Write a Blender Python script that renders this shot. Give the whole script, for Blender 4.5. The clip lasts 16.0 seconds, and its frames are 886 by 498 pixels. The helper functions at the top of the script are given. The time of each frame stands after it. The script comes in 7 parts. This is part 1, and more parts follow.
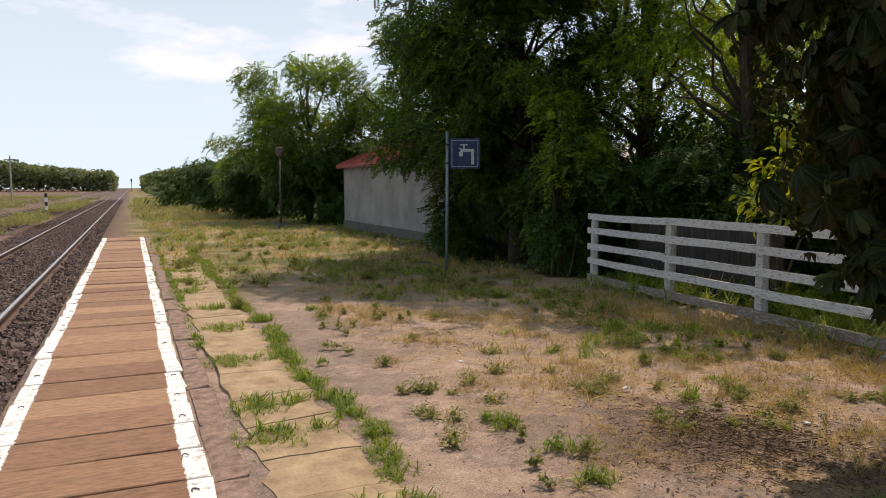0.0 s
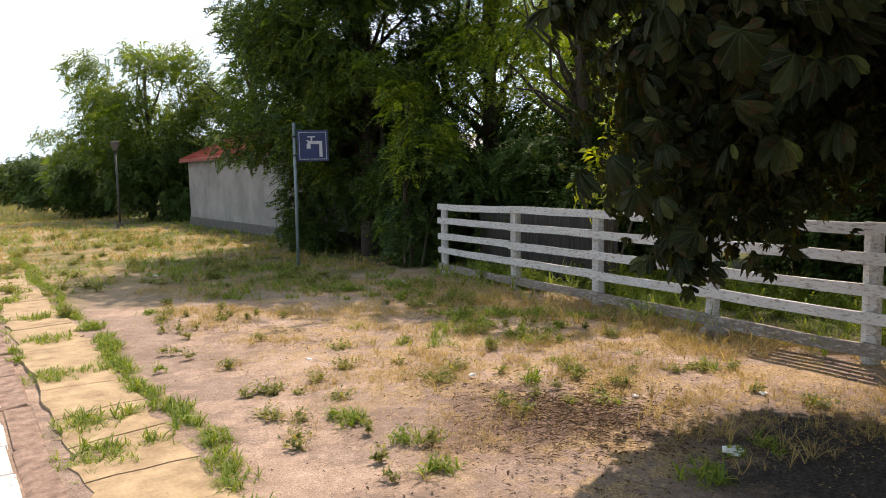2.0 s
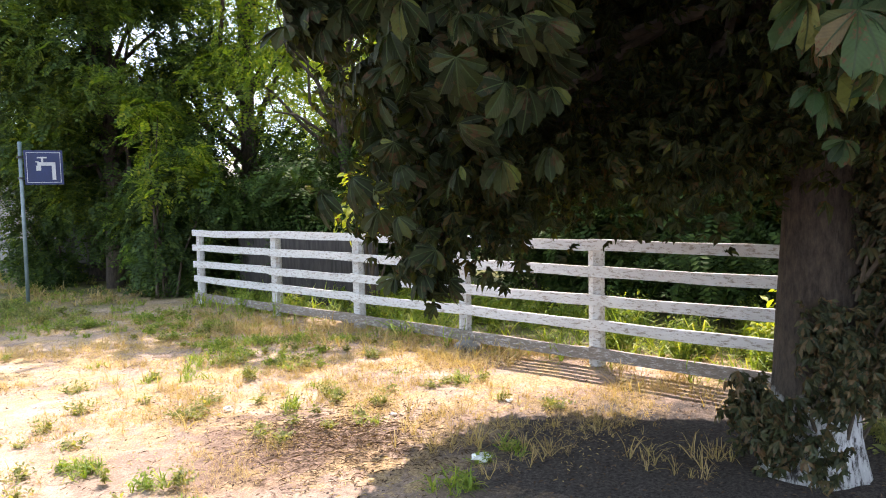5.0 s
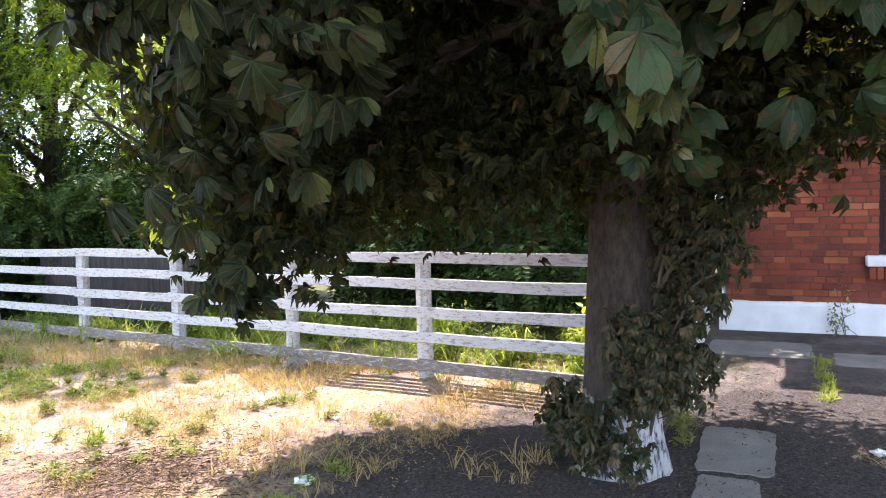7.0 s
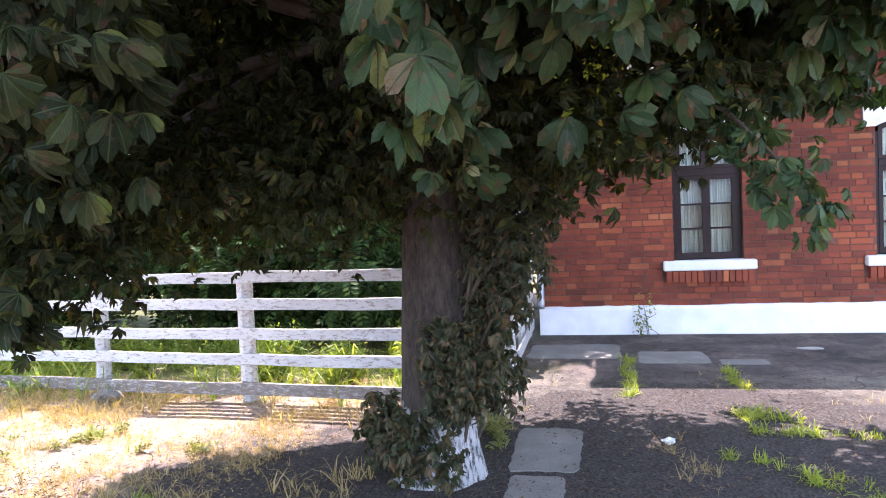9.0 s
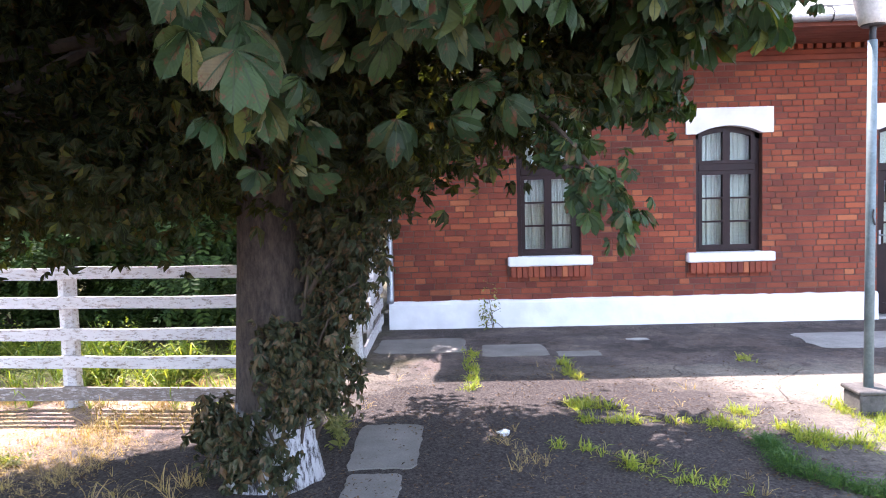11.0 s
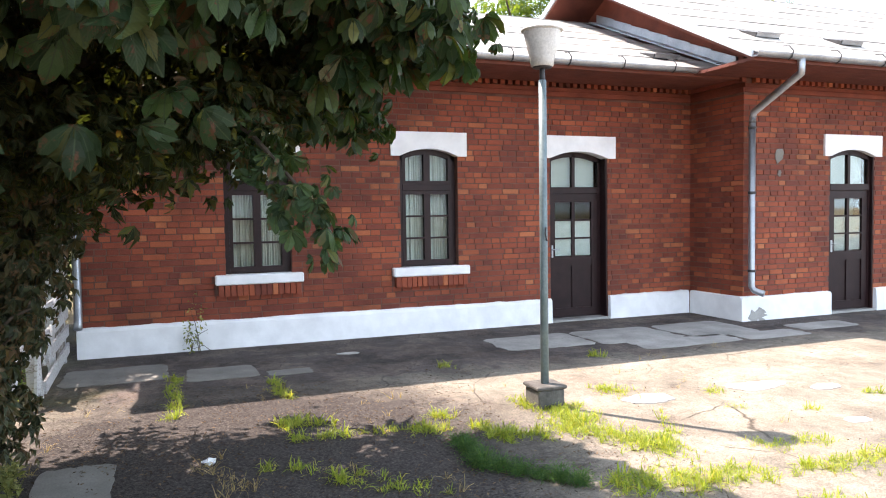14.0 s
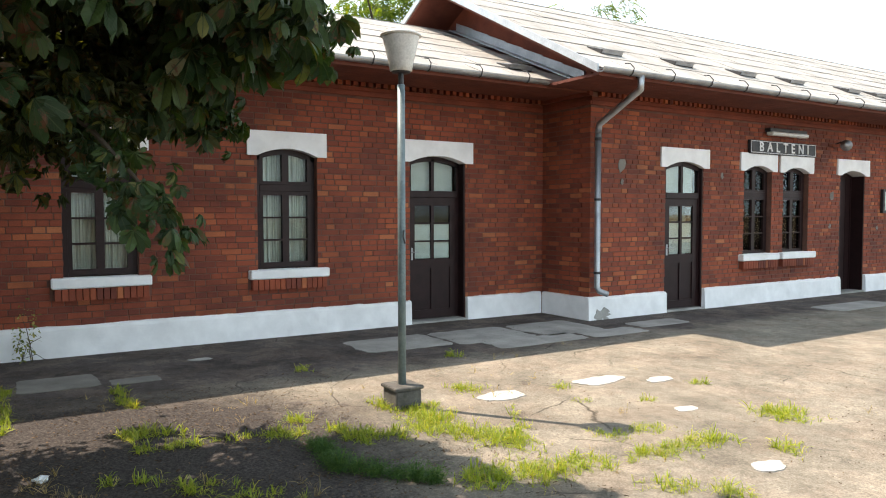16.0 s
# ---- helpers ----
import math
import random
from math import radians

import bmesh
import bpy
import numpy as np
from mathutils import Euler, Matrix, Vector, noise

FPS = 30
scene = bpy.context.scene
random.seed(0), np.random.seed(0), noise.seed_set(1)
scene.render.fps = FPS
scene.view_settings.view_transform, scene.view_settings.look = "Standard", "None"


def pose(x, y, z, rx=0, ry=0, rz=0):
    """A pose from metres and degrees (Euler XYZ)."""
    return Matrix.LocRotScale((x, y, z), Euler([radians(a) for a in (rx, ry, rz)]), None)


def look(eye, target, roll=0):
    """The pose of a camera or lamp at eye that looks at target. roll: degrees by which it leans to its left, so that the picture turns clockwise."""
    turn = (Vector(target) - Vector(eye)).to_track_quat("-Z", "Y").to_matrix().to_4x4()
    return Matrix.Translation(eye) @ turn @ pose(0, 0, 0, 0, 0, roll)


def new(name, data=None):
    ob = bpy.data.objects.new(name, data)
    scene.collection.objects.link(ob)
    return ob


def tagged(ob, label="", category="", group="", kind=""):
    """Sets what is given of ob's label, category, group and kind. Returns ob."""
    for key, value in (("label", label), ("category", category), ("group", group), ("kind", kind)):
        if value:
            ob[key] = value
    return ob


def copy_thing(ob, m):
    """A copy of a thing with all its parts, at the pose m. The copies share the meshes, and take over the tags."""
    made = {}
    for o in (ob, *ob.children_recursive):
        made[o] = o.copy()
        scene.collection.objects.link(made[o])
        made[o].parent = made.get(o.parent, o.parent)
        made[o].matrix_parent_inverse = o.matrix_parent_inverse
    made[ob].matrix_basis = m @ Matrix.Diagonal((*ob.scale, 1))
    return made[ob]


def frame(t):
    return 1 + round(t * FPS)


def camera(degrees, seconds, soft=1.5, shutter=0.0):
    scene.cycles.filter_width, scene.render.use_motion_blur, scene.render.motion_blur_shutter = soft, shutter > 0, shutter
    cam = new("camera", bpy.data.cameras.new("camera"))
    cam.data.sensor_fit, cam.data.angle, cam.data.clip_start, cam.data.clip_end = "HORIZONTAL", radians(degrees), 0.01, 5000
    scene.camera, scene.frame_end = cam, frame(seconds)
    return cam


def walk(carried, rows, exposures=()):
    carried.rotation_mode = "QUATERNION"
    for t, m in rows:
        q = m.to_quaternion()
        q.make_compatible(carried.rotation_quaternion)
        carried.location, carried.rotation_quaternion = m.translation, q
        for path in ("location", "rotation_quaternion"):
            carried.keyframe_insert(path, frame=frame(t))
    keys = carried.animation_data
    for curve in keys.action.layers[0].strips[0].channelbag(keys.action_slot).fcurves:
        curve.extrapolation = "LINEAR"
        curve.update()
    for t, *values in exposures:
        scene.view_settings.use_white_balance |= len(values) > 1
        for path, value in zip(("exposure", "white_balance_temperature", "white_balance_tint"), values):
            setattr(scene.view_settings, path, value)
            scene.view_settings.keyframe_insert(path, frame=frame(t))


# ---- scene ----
cam = camera(62.77, 16.0, 1.05)
# seconds, eye x y z, pitch, roll, yaw
ROWS = [
    (0.0, 0.000, 0.000, 1.592, -4.93, 0.24, -23.21),
    (0.5, 0.042, -0.006, 1.619, -5.35, 0.49, -25.86),
    (1.0, 0.066, -0.019, 1.617, -5.44, 1.03, -28.37),
    (1.5, 0.111, -0.033, 1.608, -5.66, 1.16, -31.66),
    (2.0, 0.138, -0.012, 1.600, -5.76, 1.31, -34.41),
    (2.5, 0.154, -0.031, 1.603, -5.61, 1.36, -36.40),
    (3.0, 0.173, -0.036, 1.601, -5.40, 1.44, -39.60),
    (3.5, 0.194, -0.044, 1.600, -5.01, 1.65, -42.29),
    (4.0, 0.216, -0.048, 1.591, -4.79, 1.78, -45.05),
    (4.5, 0.220, -0.057, 1.583, -4.47, 1.62, -48.80),
    (7.0, 0.348, -0.103, 1.571, -3.47, 1.58, -65.38),
    (7.5, 0.363, -0.130, 1.574, -3.19, 1.97, -68.32),
    (8.0, 0.379, -0.172, 1.577, -2.93, 2.32, -71.31),
    (8.5, 0.394, -0.219, 1.572, -2.81, 2.33, -74.77),
    (9.0, 0.383, -0.269, 1.570, -2.70, 2.55, -77.81),
    (11.5, 0.430, -0.400, 1.610, -3.88, 1.39, -92.56),
    (12.0, 0.441, -0.411, 1.614, -3.90, 1.52, -96.94),
    (12.5, 0.445, -0.422, 1.617, -3.82, 1.20, -101.27),
    (13.0, 0.451, -0.425, 1.612, -3.48, 0.88, -105.54),
    (13.5, 0.442, -0.420, 1.601, -3.10, 0.80, -108.70),
    (14.0, 0.433, -0.428, 1.602, -2.86, 0.86, -111.13),
    (14.5, 0.421, -0.435, 1.595, -2.68, 0.79, -113.42),
    (15.0, 0.399, -0.431, 1.601, -2.72, 0.71, -116.36),
    (15.5, 0.391, -0.438, 1.600, -2.88, 0.26, -119.43),
    (16.0, 0.393, -0.445, 1.600, -2.74, 0.08, -121.93),
]
# the clip's camera brightens and cools as it turns towards the shade, then comes back
EXPOSURES = [(0.0, -0.40, 7580, 24), (2.0, 0.30, 7600, 24), (3.5, 1.02, 7580, 25), (4.5, 1.36, 7280, 25), (7.0, 1.80, 6560, 29), (9.0, 2.12, 6260, 33), (11.5, 2.02, 6330, 33), (13.0, 1.82, 6650, 30), (14.5, 1.46, 7230, 21), (15.25, 1.17, 7350, 18), (16.0, 0.88, 7560, 17)]
walk(cam, [(t, pose(x, y, z, 90 + pitch, roll, yaw)) for t, x, y, z, pitch, roll, yaw in ROWS], EXPOSURES)

# ---- light: high summer sun behind the station, pale hazy sky ----
SUN = Vector((0.457, 0.333, 1.0)).normalized()
world = bpy.data.worlds.new("sky")
scene.world = world
world.use_nodes = True
wn, wl = world.node_tree.nodes, world.node_tree.links
sky = wn.new("ShaderNodeTexSky")
sky.sky_type = "NISHITA"
sky.sun_disc = False
sky.sun_elevation = math.asin(SUN.z)
sky.sun_rotation = math.atan2(SUN.x, SUN.y)
sky.air_density, sky.dust_density, sky.ozone_density = 1.0, 1.2, 1.0
coord = wn.new("ShaderNodeTexCoord")
stretch = wn.new("ShaderNodeMapping")
stretch.inputs["Scale"].default_value = (3.0, 3.0, 9.0)
puffs = wn.new("ShaderNodeTexNoise")
puffs.inputs["Scale"].default_value, puffs.inputs["Detail"].default_value, puffs.inputs["Roughness"].default_value = 1.5, 7.0, 0.55
ramp = wn.new("ShaderNodeValToRGB")
ramp.color_ramp.elements[0].position, ramp.color_ramp.elements[1].position = 0.60, 0.74
height = wn.new("ShaderNodeSeparateXYZ")
haze = wn.new("ShaderNodeMapRange")
haze.inputs["From Min"].default_value, haze.inputs["From Max"].default_value = 0.55, 0.0
haze.inputs["To Min"].default_value, haze.inputs["To Max"].default_value = 0.45, 0.95
thin = wn.new("ShaderNodeMixRGB")
thin.inputs[2].default_value = (9.2, 12.6, 15.0, 1)
veil = wn.new("ShaderNodeMixRGB")
veil.inputs[2].default_value = (11.8, 13.4, 15.4, 1)
wl.new(coord.outputs["Generated"], stretch.inputs["Vector"])
wl.new(coord.outputs["Generated"], height.inputs["Vector"])
wl.new(height.outputs["Z"], haze.inputs["Value"])
wl.new(haze.outputs["Result"], thin.inputs[0])
wl.new(stretch.outputs["Vector"], puffs.inputs["Vector"])
wl.new(puffs.outputs["Fac"], ramp.inputs["Fac"])
wl.new(ramp.outputs["Color"], veil.inputs[0])
wl.new(sky.outputs["Color"], thin.inputs[1])
wl.new(thin.outputs["Color"], veil.inputs[1])
background = wn["Background"]
background.inputs["Strength"].default_value = 0.105
wl.new(veil.outputs["Color"], background.inputs["Color"])
sun = bpy.data.lights.new("sun", "SUN")
sun.energy, sun.angle, sun.color = 5.0, radians(0.53), (1.0, 0.95, 0.86)
sun_lamp = new("sun", sun)
sun_lamp.matrix_world = look(SUN * 60, (0, 0, 0))


# ---- materials ----
def node_mat(name):
    m = bpy.data.materials.new(name)
    m.use_nodes = True
    return m, m.node_tree.nodes, m.node_tree.links, m.node_tree.nodes["Principled BSDF"]


def noise_node(n, l, scale, detail=5.0, rough=0.6, stretch_by=None):
    pos = n.new("ShaderNodeNewGeometry").outputs["Position"]
    if stretch_by:
        mp = n.new("ShaderNodeMapping")
        mp.inputs["Scale"].default_value = stretch_by
        l.new(pos, mp.inputs["Vector"])
        pos = mp.outputs["Vector"]
    t = n.new("ShaderNodeTexNoise")
    t.inputs["Scale"].default_value, t.inputs["Detail"].default_value, t.inputs["Roughness"].default_value = scale, detail, rough
    l.new(pos, t.inputs["Vector"])
    return t.outputs["Fac"]


def ramp_node(n, l, fac, *stops):
    r = n.new("ShaderNodeValToRGB")
    e = r.color_ramp.elements
    while len(e) < len(stops):
        e.new(0.5)
    for k, (p, c) in zip(e, stops):
        k.position, k.color = p, (*c, 1) if len(c) == 3 else c
    l.new(fac, r.inputs["Fac"])
    return r.outputs["Color"]


def mix_node(n, l, fac, a, b, mode="MIX"):
    m = n.new("ShaderNodeMixRGB")
    m.blend_type = mode
    for i, v in ((0, fac), (1, a), (2, b)):
        if isinstance(v, (int, float)):
            m.inputs[i].default_value = v
        elif isinstance(v, tuple):
            m.inputs[i].default_value = (*v, 1)
        else:
            l.new(v, m.inputs[i])
    return m.outputs["Color"]


def bump_node(n, l, bsdf, height, strength=0.4, distance=0.01):
    b = n.new("ShaderNodeBump")
    b.inputs["Strength"].default_value, b.inputs["Distance"].default_value = strength, distance
    l.new(height, b.inputs["Height"])
    l.new(b.outputs["Normal"], bsdf.inputs["Normal"])


def step_node(n, l, value, lo, hi):
    m = n.new("ShaderNodeMapRange")
    m.inputs["From Min"].default_value, m.inputs["From Max"].default_value = lo, hi
    l.new(value, m.inputs["Value"])
    return m.outputs["Result"]


def axis_node(n, l, axis):
    sep = n.new("ShaderNodeSeparateXYZ")
    l.new(n.new("ShaderNodeNewGeometry").outputs["Position"], sep.inputs["Vector"])
    return sep.outputs[axis]


def plain(name, dark, light, scale=6.0, rough=0.8, metal=0.0, bump=0.3, fine=60.0, stretch_by=None, spread=(0.3, 0.7), spec=0.4, grain=0.7):
    """A two-tone surface with coarse stains, fine grain and a little relief."""
    m, n, l, b = node_mat(name)
    big = noise_node(n, l, scale, 6, 0.6, stretch_by)
    small = noise_node(n, l, fine, 4, 0.6, stretch_by)
    c = ramp_node(n, l, big, (spread[0], dark), (spread[1], light))
    g = ramp_node(n, l, small, (0.3, (0.72, 0.72, 0.72)), (0.7, (1.12, 1.12, 1.12)))
    l.new(mix_node(n, l, grain, c, g, "MULTIPLY"), b.inputs["Base Color"])
    b.inputs["Roughness"].default_value, b.inputs["Metallic"].default_value = rough, metal
    b.inputs["Specular IOR Level"].default_value = spec
    if bump:
        bump_node(n, l, b, small, bump, 0.004)
    return m


def random_node(n, per_object):
    return n.new("ShaderNodeObjectInfo").outputs["Random"] if per_object else n.new("ShaderNodeNewGeometry").outputs["Random Per Island"]


def brick_mat(name, per_object):
    m, n, l, b = node_mat(name)
    tone = ramp_node(n, l, random_node(n, per_object), (0.0, (0.165, 0.038, 0.023)), (0.35, (0.24, 0.052, 0.026)), (0.78, (0.295, 0.066, 0.029)), (0.93, (0.37, 0.098, 0.040)), (1.0, (0.44, 0.15, 0.065)))
    soot = ramp_node(n, l, noise_node(n, l, 1.1, 5), (0.32, (0.46, 0.43, 0.42)), (0.62, (1.14, 1.10, 1.03)))
    grain = ramp_node(n, l, noise_node(n, l, 70, 4), (0.3, (0.7, 0.68, 0.66)), (0.7, (1.15, 1.12, 1.1)))
    c = mix_node(n, l, 0.85, tone, soot, "MULTIPLY")
    c = mix_node(n, l, 0.7, c, grain, "MULTIPLY")
    l.new(c, b.inputs["Base Color"])
    b.inputs["Roughness"].default_value = 0.82
    bump_node(n, l, b, noise_node(n, l, 90, 4), 0.5, 0.004)
    return m


def veined(n, l, c, b):
    """Pleated side veins and a paler midrib, along each leaflet's own length."""
    sep = n.new("ShaderNodeSeparateXYZ")
    l.new(n.new("ShaderNodeUVMap").outputs["UV"], sep.inputs["Vector"])

    def op(kind, a, k):
        m = n.new("ShaderNodeMath")
        m.operation = kind
        for i, v in enumerate((a, k)):
            if v is None:
                continue
            if isinstance(v, float):
                m.inputs[i].default_value = v
            else:
                l.new(v, m.inputs[i])
        return m.outputs[0]
    side = op("ABSOLUTE", op("SUBTRACT", sep.outputs[0], 0.5), None)
    wave = op("SINE", op("SUBTRACT", op("MULTIPLY", sep.outputs[1], 75.0), op("MULTIPLY", side, 44.0)), None)
    c = mix_node(n, l, 0.8, c, ramp_node(n, l, op("MULTIPLY_ADD", wave, 0.5), (0.0, (0.93, 0.93, 0.92)), (0.8, (1.03, 1.03, 1.02))), "MULTIPLY")
    c = mix_node(n, l, step_node(n, l, side, 0.05, 0.02), c, (0.035, 0.055, 0.026))
    bump_node(n, l, b, wave, 0.14, 0.004)
    return c


def leaf_mat(name, stops, rough=0.5, thin=0.35, blotch=None, veins=False, gloss=0.35):
    m, n, l, b = node_mat(name)
    c = ramp_node(n, l, random_node(n, False), *stops)
    if blotch:
        c = mix_node(n, l, ramp_node(n, l, noise_node(n, l, 17, 5, 0.7), (0.56, (0, 0, 0)), (0.63, (1, 1, 1))), c, blotch)
    c = mix_node(n, l, 0.5, c, ramp_node(n, l, noise_node(n, l, 35, 3), (0.3, (0.7, 0.75, 0.7)), (0.7, (1.2, 1.2, 1.1))), "MULTIPLY")
    if veins:
        c = veined(n, l, c, b)
    l.new(c, b.inputs["Base Color"])
    b.inputs["Roughness"].default_value = rough
    b.inputs["Specular IOR Level"].default_value = gloss
    t = n.new("ShaderNodeBsdfTranslucent")
    l.new(mix_node(n, l, 1.0, c, (2.5, 2.3, 0.6), "MULTIPLY"), t.inputs["Color"])
    mx = n.new("ShaderNodeMixShader")
    mx.inputs[0].default_value = thin
    l.new(b.outputs["BSDF"], mx.inputs[1])
    l.new(t.outputs["BSDF"], mx.inputs[2])
    l.new(mx.outputs["Shader"], n["Material Output"].inputs["Surface"])
    return m


def glass_mat(name):
    m, n, l, b = node_mat(name)
    n.remove(b)
    clear, shine, mx, fr = n.new("ShaderNodeBsdfTransparent"), n.new("ShaderNodeBsdfGlossy"), n.new("ShaderNodeMixShader"), n.new("ShaderNodeFresnel")
    clear.inputs["Color"].default_value = (0.86, 0.9, 0.88, 1)
    shine.inputs["Roughness"].default_value = 0.03
    fr.inputs["IOR"].default_value = 1.27
    l.new(fr.outputs["Fac"], mx.inputs[0])
    l.new(clear.outputs["BSDF"], mx.inputs[1])
    l.new(shine.outputs["BSDF"], mx.inputs[2])
    l.new(mx.outputs["Shader"], n["Material Output"].inputs["Surface"])
    return m


def ground_mat():
    """Worn asphalt, bare dusty earth, straw and leaf litter, each with its own stretch of the yard; shade by chestnut
    and station is mixed in.
    """
    m, n, l, b = node_mat("yard_ground")
    x, y = axis_node(n, l, 0), axis_node(n, l, 1)
    grit = noise_node(n, l, 45, 6, 0.7)
    blotch = noise_node(n, l, 1.3, 7, 0.65)
    fleck = noise_node(n, l, 75, 5, 0.8)
    asphalt = ramp_node(n, l, blotch, (0.3, (0.215, 0.158, 0.126)), (0.7, (0.335, 0.255, 0.205)))
    wavy = n.new("ShaderNodeMath")
    wavy.operation = "MULTIPLY_ADD"
    wavy.inputs[1].default_value = 1.2
    l.new(noise_node(n, l, 1.9, 6, 0.7), wavy.inputs[0])
    l.new(x, wavy.inputs[2])
    # pale asphalt in the open, darkened along the station for its shade
    pale = ramp_node(n, l, blotch, (0.3, (0.135, 0.120, 0.099)), (0.7, (0.30, 0.271, 0.223)))
    shaded_tar = ramp_node(n, l, blotch, (0.3, (0.050, 0.043, 0.042)), (0.7, (0.138, 0.118, 0.109)))
    old = mix_node(n, l, step_node(n, l, wavy.outputs[0], 7.5, 8.0), pale, shaded_tar)
    earth = ramp_node(n, l, blotch, (0.3, (0.27, 0.192, 0.145)), (0.7, (0.46, 0.35, 0.275)))
    straw = ramp_node(n, l, grit, (0.3, (0.20, 0.135, 0.075)), (0.7, (0.50, 0.37, 0.22)))
    turf = ramp_node(n, l, grit, (0.3, (0.04, 0.055, 0.016)), (0.7, (0.16, 0.16, 0.06)))
    litter = ramp_node(n, l, grit, (0.35, (0.08, 0.052, 0.040)), (0.65, (0.29, 0.205, 0.16)))
    verge = ramp_node(n, l, grit, (0.3, (0.075, 0.048, 0.036)), (0.7, (0.26, 0.18, 0.13)))
    patch = noise_node(n, l, 0.55, 5, 0.6)
    c = mix_node(n, l, ramp_node(n, l, noise_node(n, l, 0.9, 7, 0.7), (0.50, (0, 0, 0)), (0.535, (1, 1, 1))), asphalt, earth)
    dry = mix_node(n, l, ramp_node(n, l, noise_node(n, l, 1.7, 7, 0.8), (0.485, (0, 0, 0)), (0.525, (1, 1, 1))), c, straw)
    far = mix_node(n, l, ramp_node(n, l, patch, (0.35, (0, 0, 0)), (0.6, (1, 1, 1))), straw, turf)
    wob = n.new("ShaderNodeMath")
    wob.operation = "MULTIPLY_ADD"
    wob.inputs[1].default_value = 3.0
    l.new(noise_node(n, l, 1.1, 5, 0.6), wob.inputs[0])
    l.new(y, wob.inputs[2])
    wobx = n.new("ShaderNodeMath")
    wobx.operation = "MULTIPLY_ADD"
    wobx.inputs[1].default_value = 1.6
    l.new(noise_node(n, l, 1.6, 5, 0.6), wobx.inputs[0])
    l.new(x, wobx.inputs[2])
    # old cracks
    bend = n.new("ShaderNodeMixRGB")
    bend.inputs[0].default_value = 0.16
    warp = n.new("ShaderNodeTexNoise")
    warp.inputs["Scale"].default_value, warp.inputs["Detail"].default_value = 2.5, 5.0
    here = n.new("ShaderNodeNewGeometry").outputs["Position"]
    l.new(here, warp.inputs["Vector"])
    l.new(here, bend.inputs[1])
    l.new(warp.outputs["Color"], bend.inputs[2])
    cells = n.new("ShaderNodeTexVoronoi")
    cells.feature = "DISTANCE_TO_EDGE"
    cells.inputs["Scale"].default_value = 0.95
    l.new(bend.outputs["Color"], cells.inputs["Vector"])
    crack = mix_node(n, l, 1.0, step_node(n, l, cells.outputs["Distance"], 0.009, 0.002), ramp_node(n, l, noise_node(n, l, 0.8, 4), (0.5, (0, 0, 0)), (0.6, (0.75, 0.75, 0.75))), "MULTIPLY")
    c = mix_node(n, l, step_node(n, l, wobx.outputs[0], 2.9, 3.7), c, dry)
    c = mix_node(n, l, step_node(n, l, wob.outputs[0], 11.3, 14.0), c, far)
    near = step_node(n, l, wob.outputs[0], 3.2, 2.2)
    c = mix_node(n, l, near, c, mix_node(n, l, ramp_node(n, l, noise_node(n, l, 2.1, 7, 0.7), (0.48, (0, 0, 0)), (0.54, (1, 1, 1))), old, mix_node(n, l, 0.16, old, earth)))
    c = mix_node(n, l, mix_node(n, l, 1.0, crack, step_node(n, l, wob.outputs[0], 5.0, 3.5), "MULTIPLY"), c, (0.035, 0.03, 0.024))
    # litter under the chestnut
    d = n.new("ShaderNodeVectorMath")
    d.operation = "DISTANCE"
    l.new(n.new("ShaderNodeNewGeometry").outputs["Position"], d.inputs[0])
    d.inputs[1].default_value = (3.29, 3.58, 0.0)
    lit = n.new("ShaderNodeMath")
    lit.operation = "MULTIPLY_ADD"
    lit.inputs[1].default_value = -2.6
    l.new(blotch, lit.inputs[0])
    l.new(d.outputs["Value"], lit.inputs[2])
    c = mix_node(n, l, step_node(n, l, lit.outputs[0], -0.6, -0.95), c, litter)
    # dark soil round the trunk, deepened to carry the crown's shade
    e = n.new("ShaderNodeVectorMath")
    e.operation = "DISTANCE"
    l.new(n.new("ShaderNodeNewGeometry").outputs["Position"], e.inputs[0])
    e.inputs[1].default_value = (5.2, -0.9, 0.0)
    soil_shade_edge = n.new("ShaderNodeMath")
    soil_shade_edge.operation = "MULTIPLY_ADD"
    soil_shade_edge.inputs[1].default_value = -2.2
    l.new(noise_node(n, l, 2.6, 7, 0.75), soil_shade_edge.inputs[0])
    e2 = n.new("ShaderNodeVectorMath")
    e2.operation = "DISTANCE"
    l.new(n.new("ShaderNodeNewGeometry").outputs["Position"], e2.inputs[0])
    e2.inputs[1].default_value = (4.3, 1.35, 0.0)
    soil_shade = n.new("ShaderNodeMath")
    soil_shade.operation = "MINIMUM"
    l.new(e.outputs["Value"], soil_shade.inputs[0])
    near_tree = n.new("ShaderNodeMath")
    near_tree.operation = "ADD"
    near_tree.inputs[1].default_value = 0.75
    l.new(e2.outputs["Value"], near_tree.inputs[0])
    l.new(near_tree.outputs[0], soil_shade.inputs[1])
    l.new(soil_shade.outputs[0], soil_shade_edge.inputs[2])
    c = mix_node(n, l, step_node(n, l, soil_shade_edge.outputs[0], 1.35, 0.6), c, ramp_node(n, l, grit, (0.35, (0.026, 0.022, 0.021)), (0.65, (0.098, 0.086, 0.079))))
    # beyond the fence and off the yard: overgrown green; beside the rails: brown stony earth
    c = mix_node(n, l, step_node(n, l, wobx.outputs[0], 7.6, 8.3), c, mix_node(n, l, step_node(n, l, wob.outputs[0], 1.6, 3.4), c, turf))
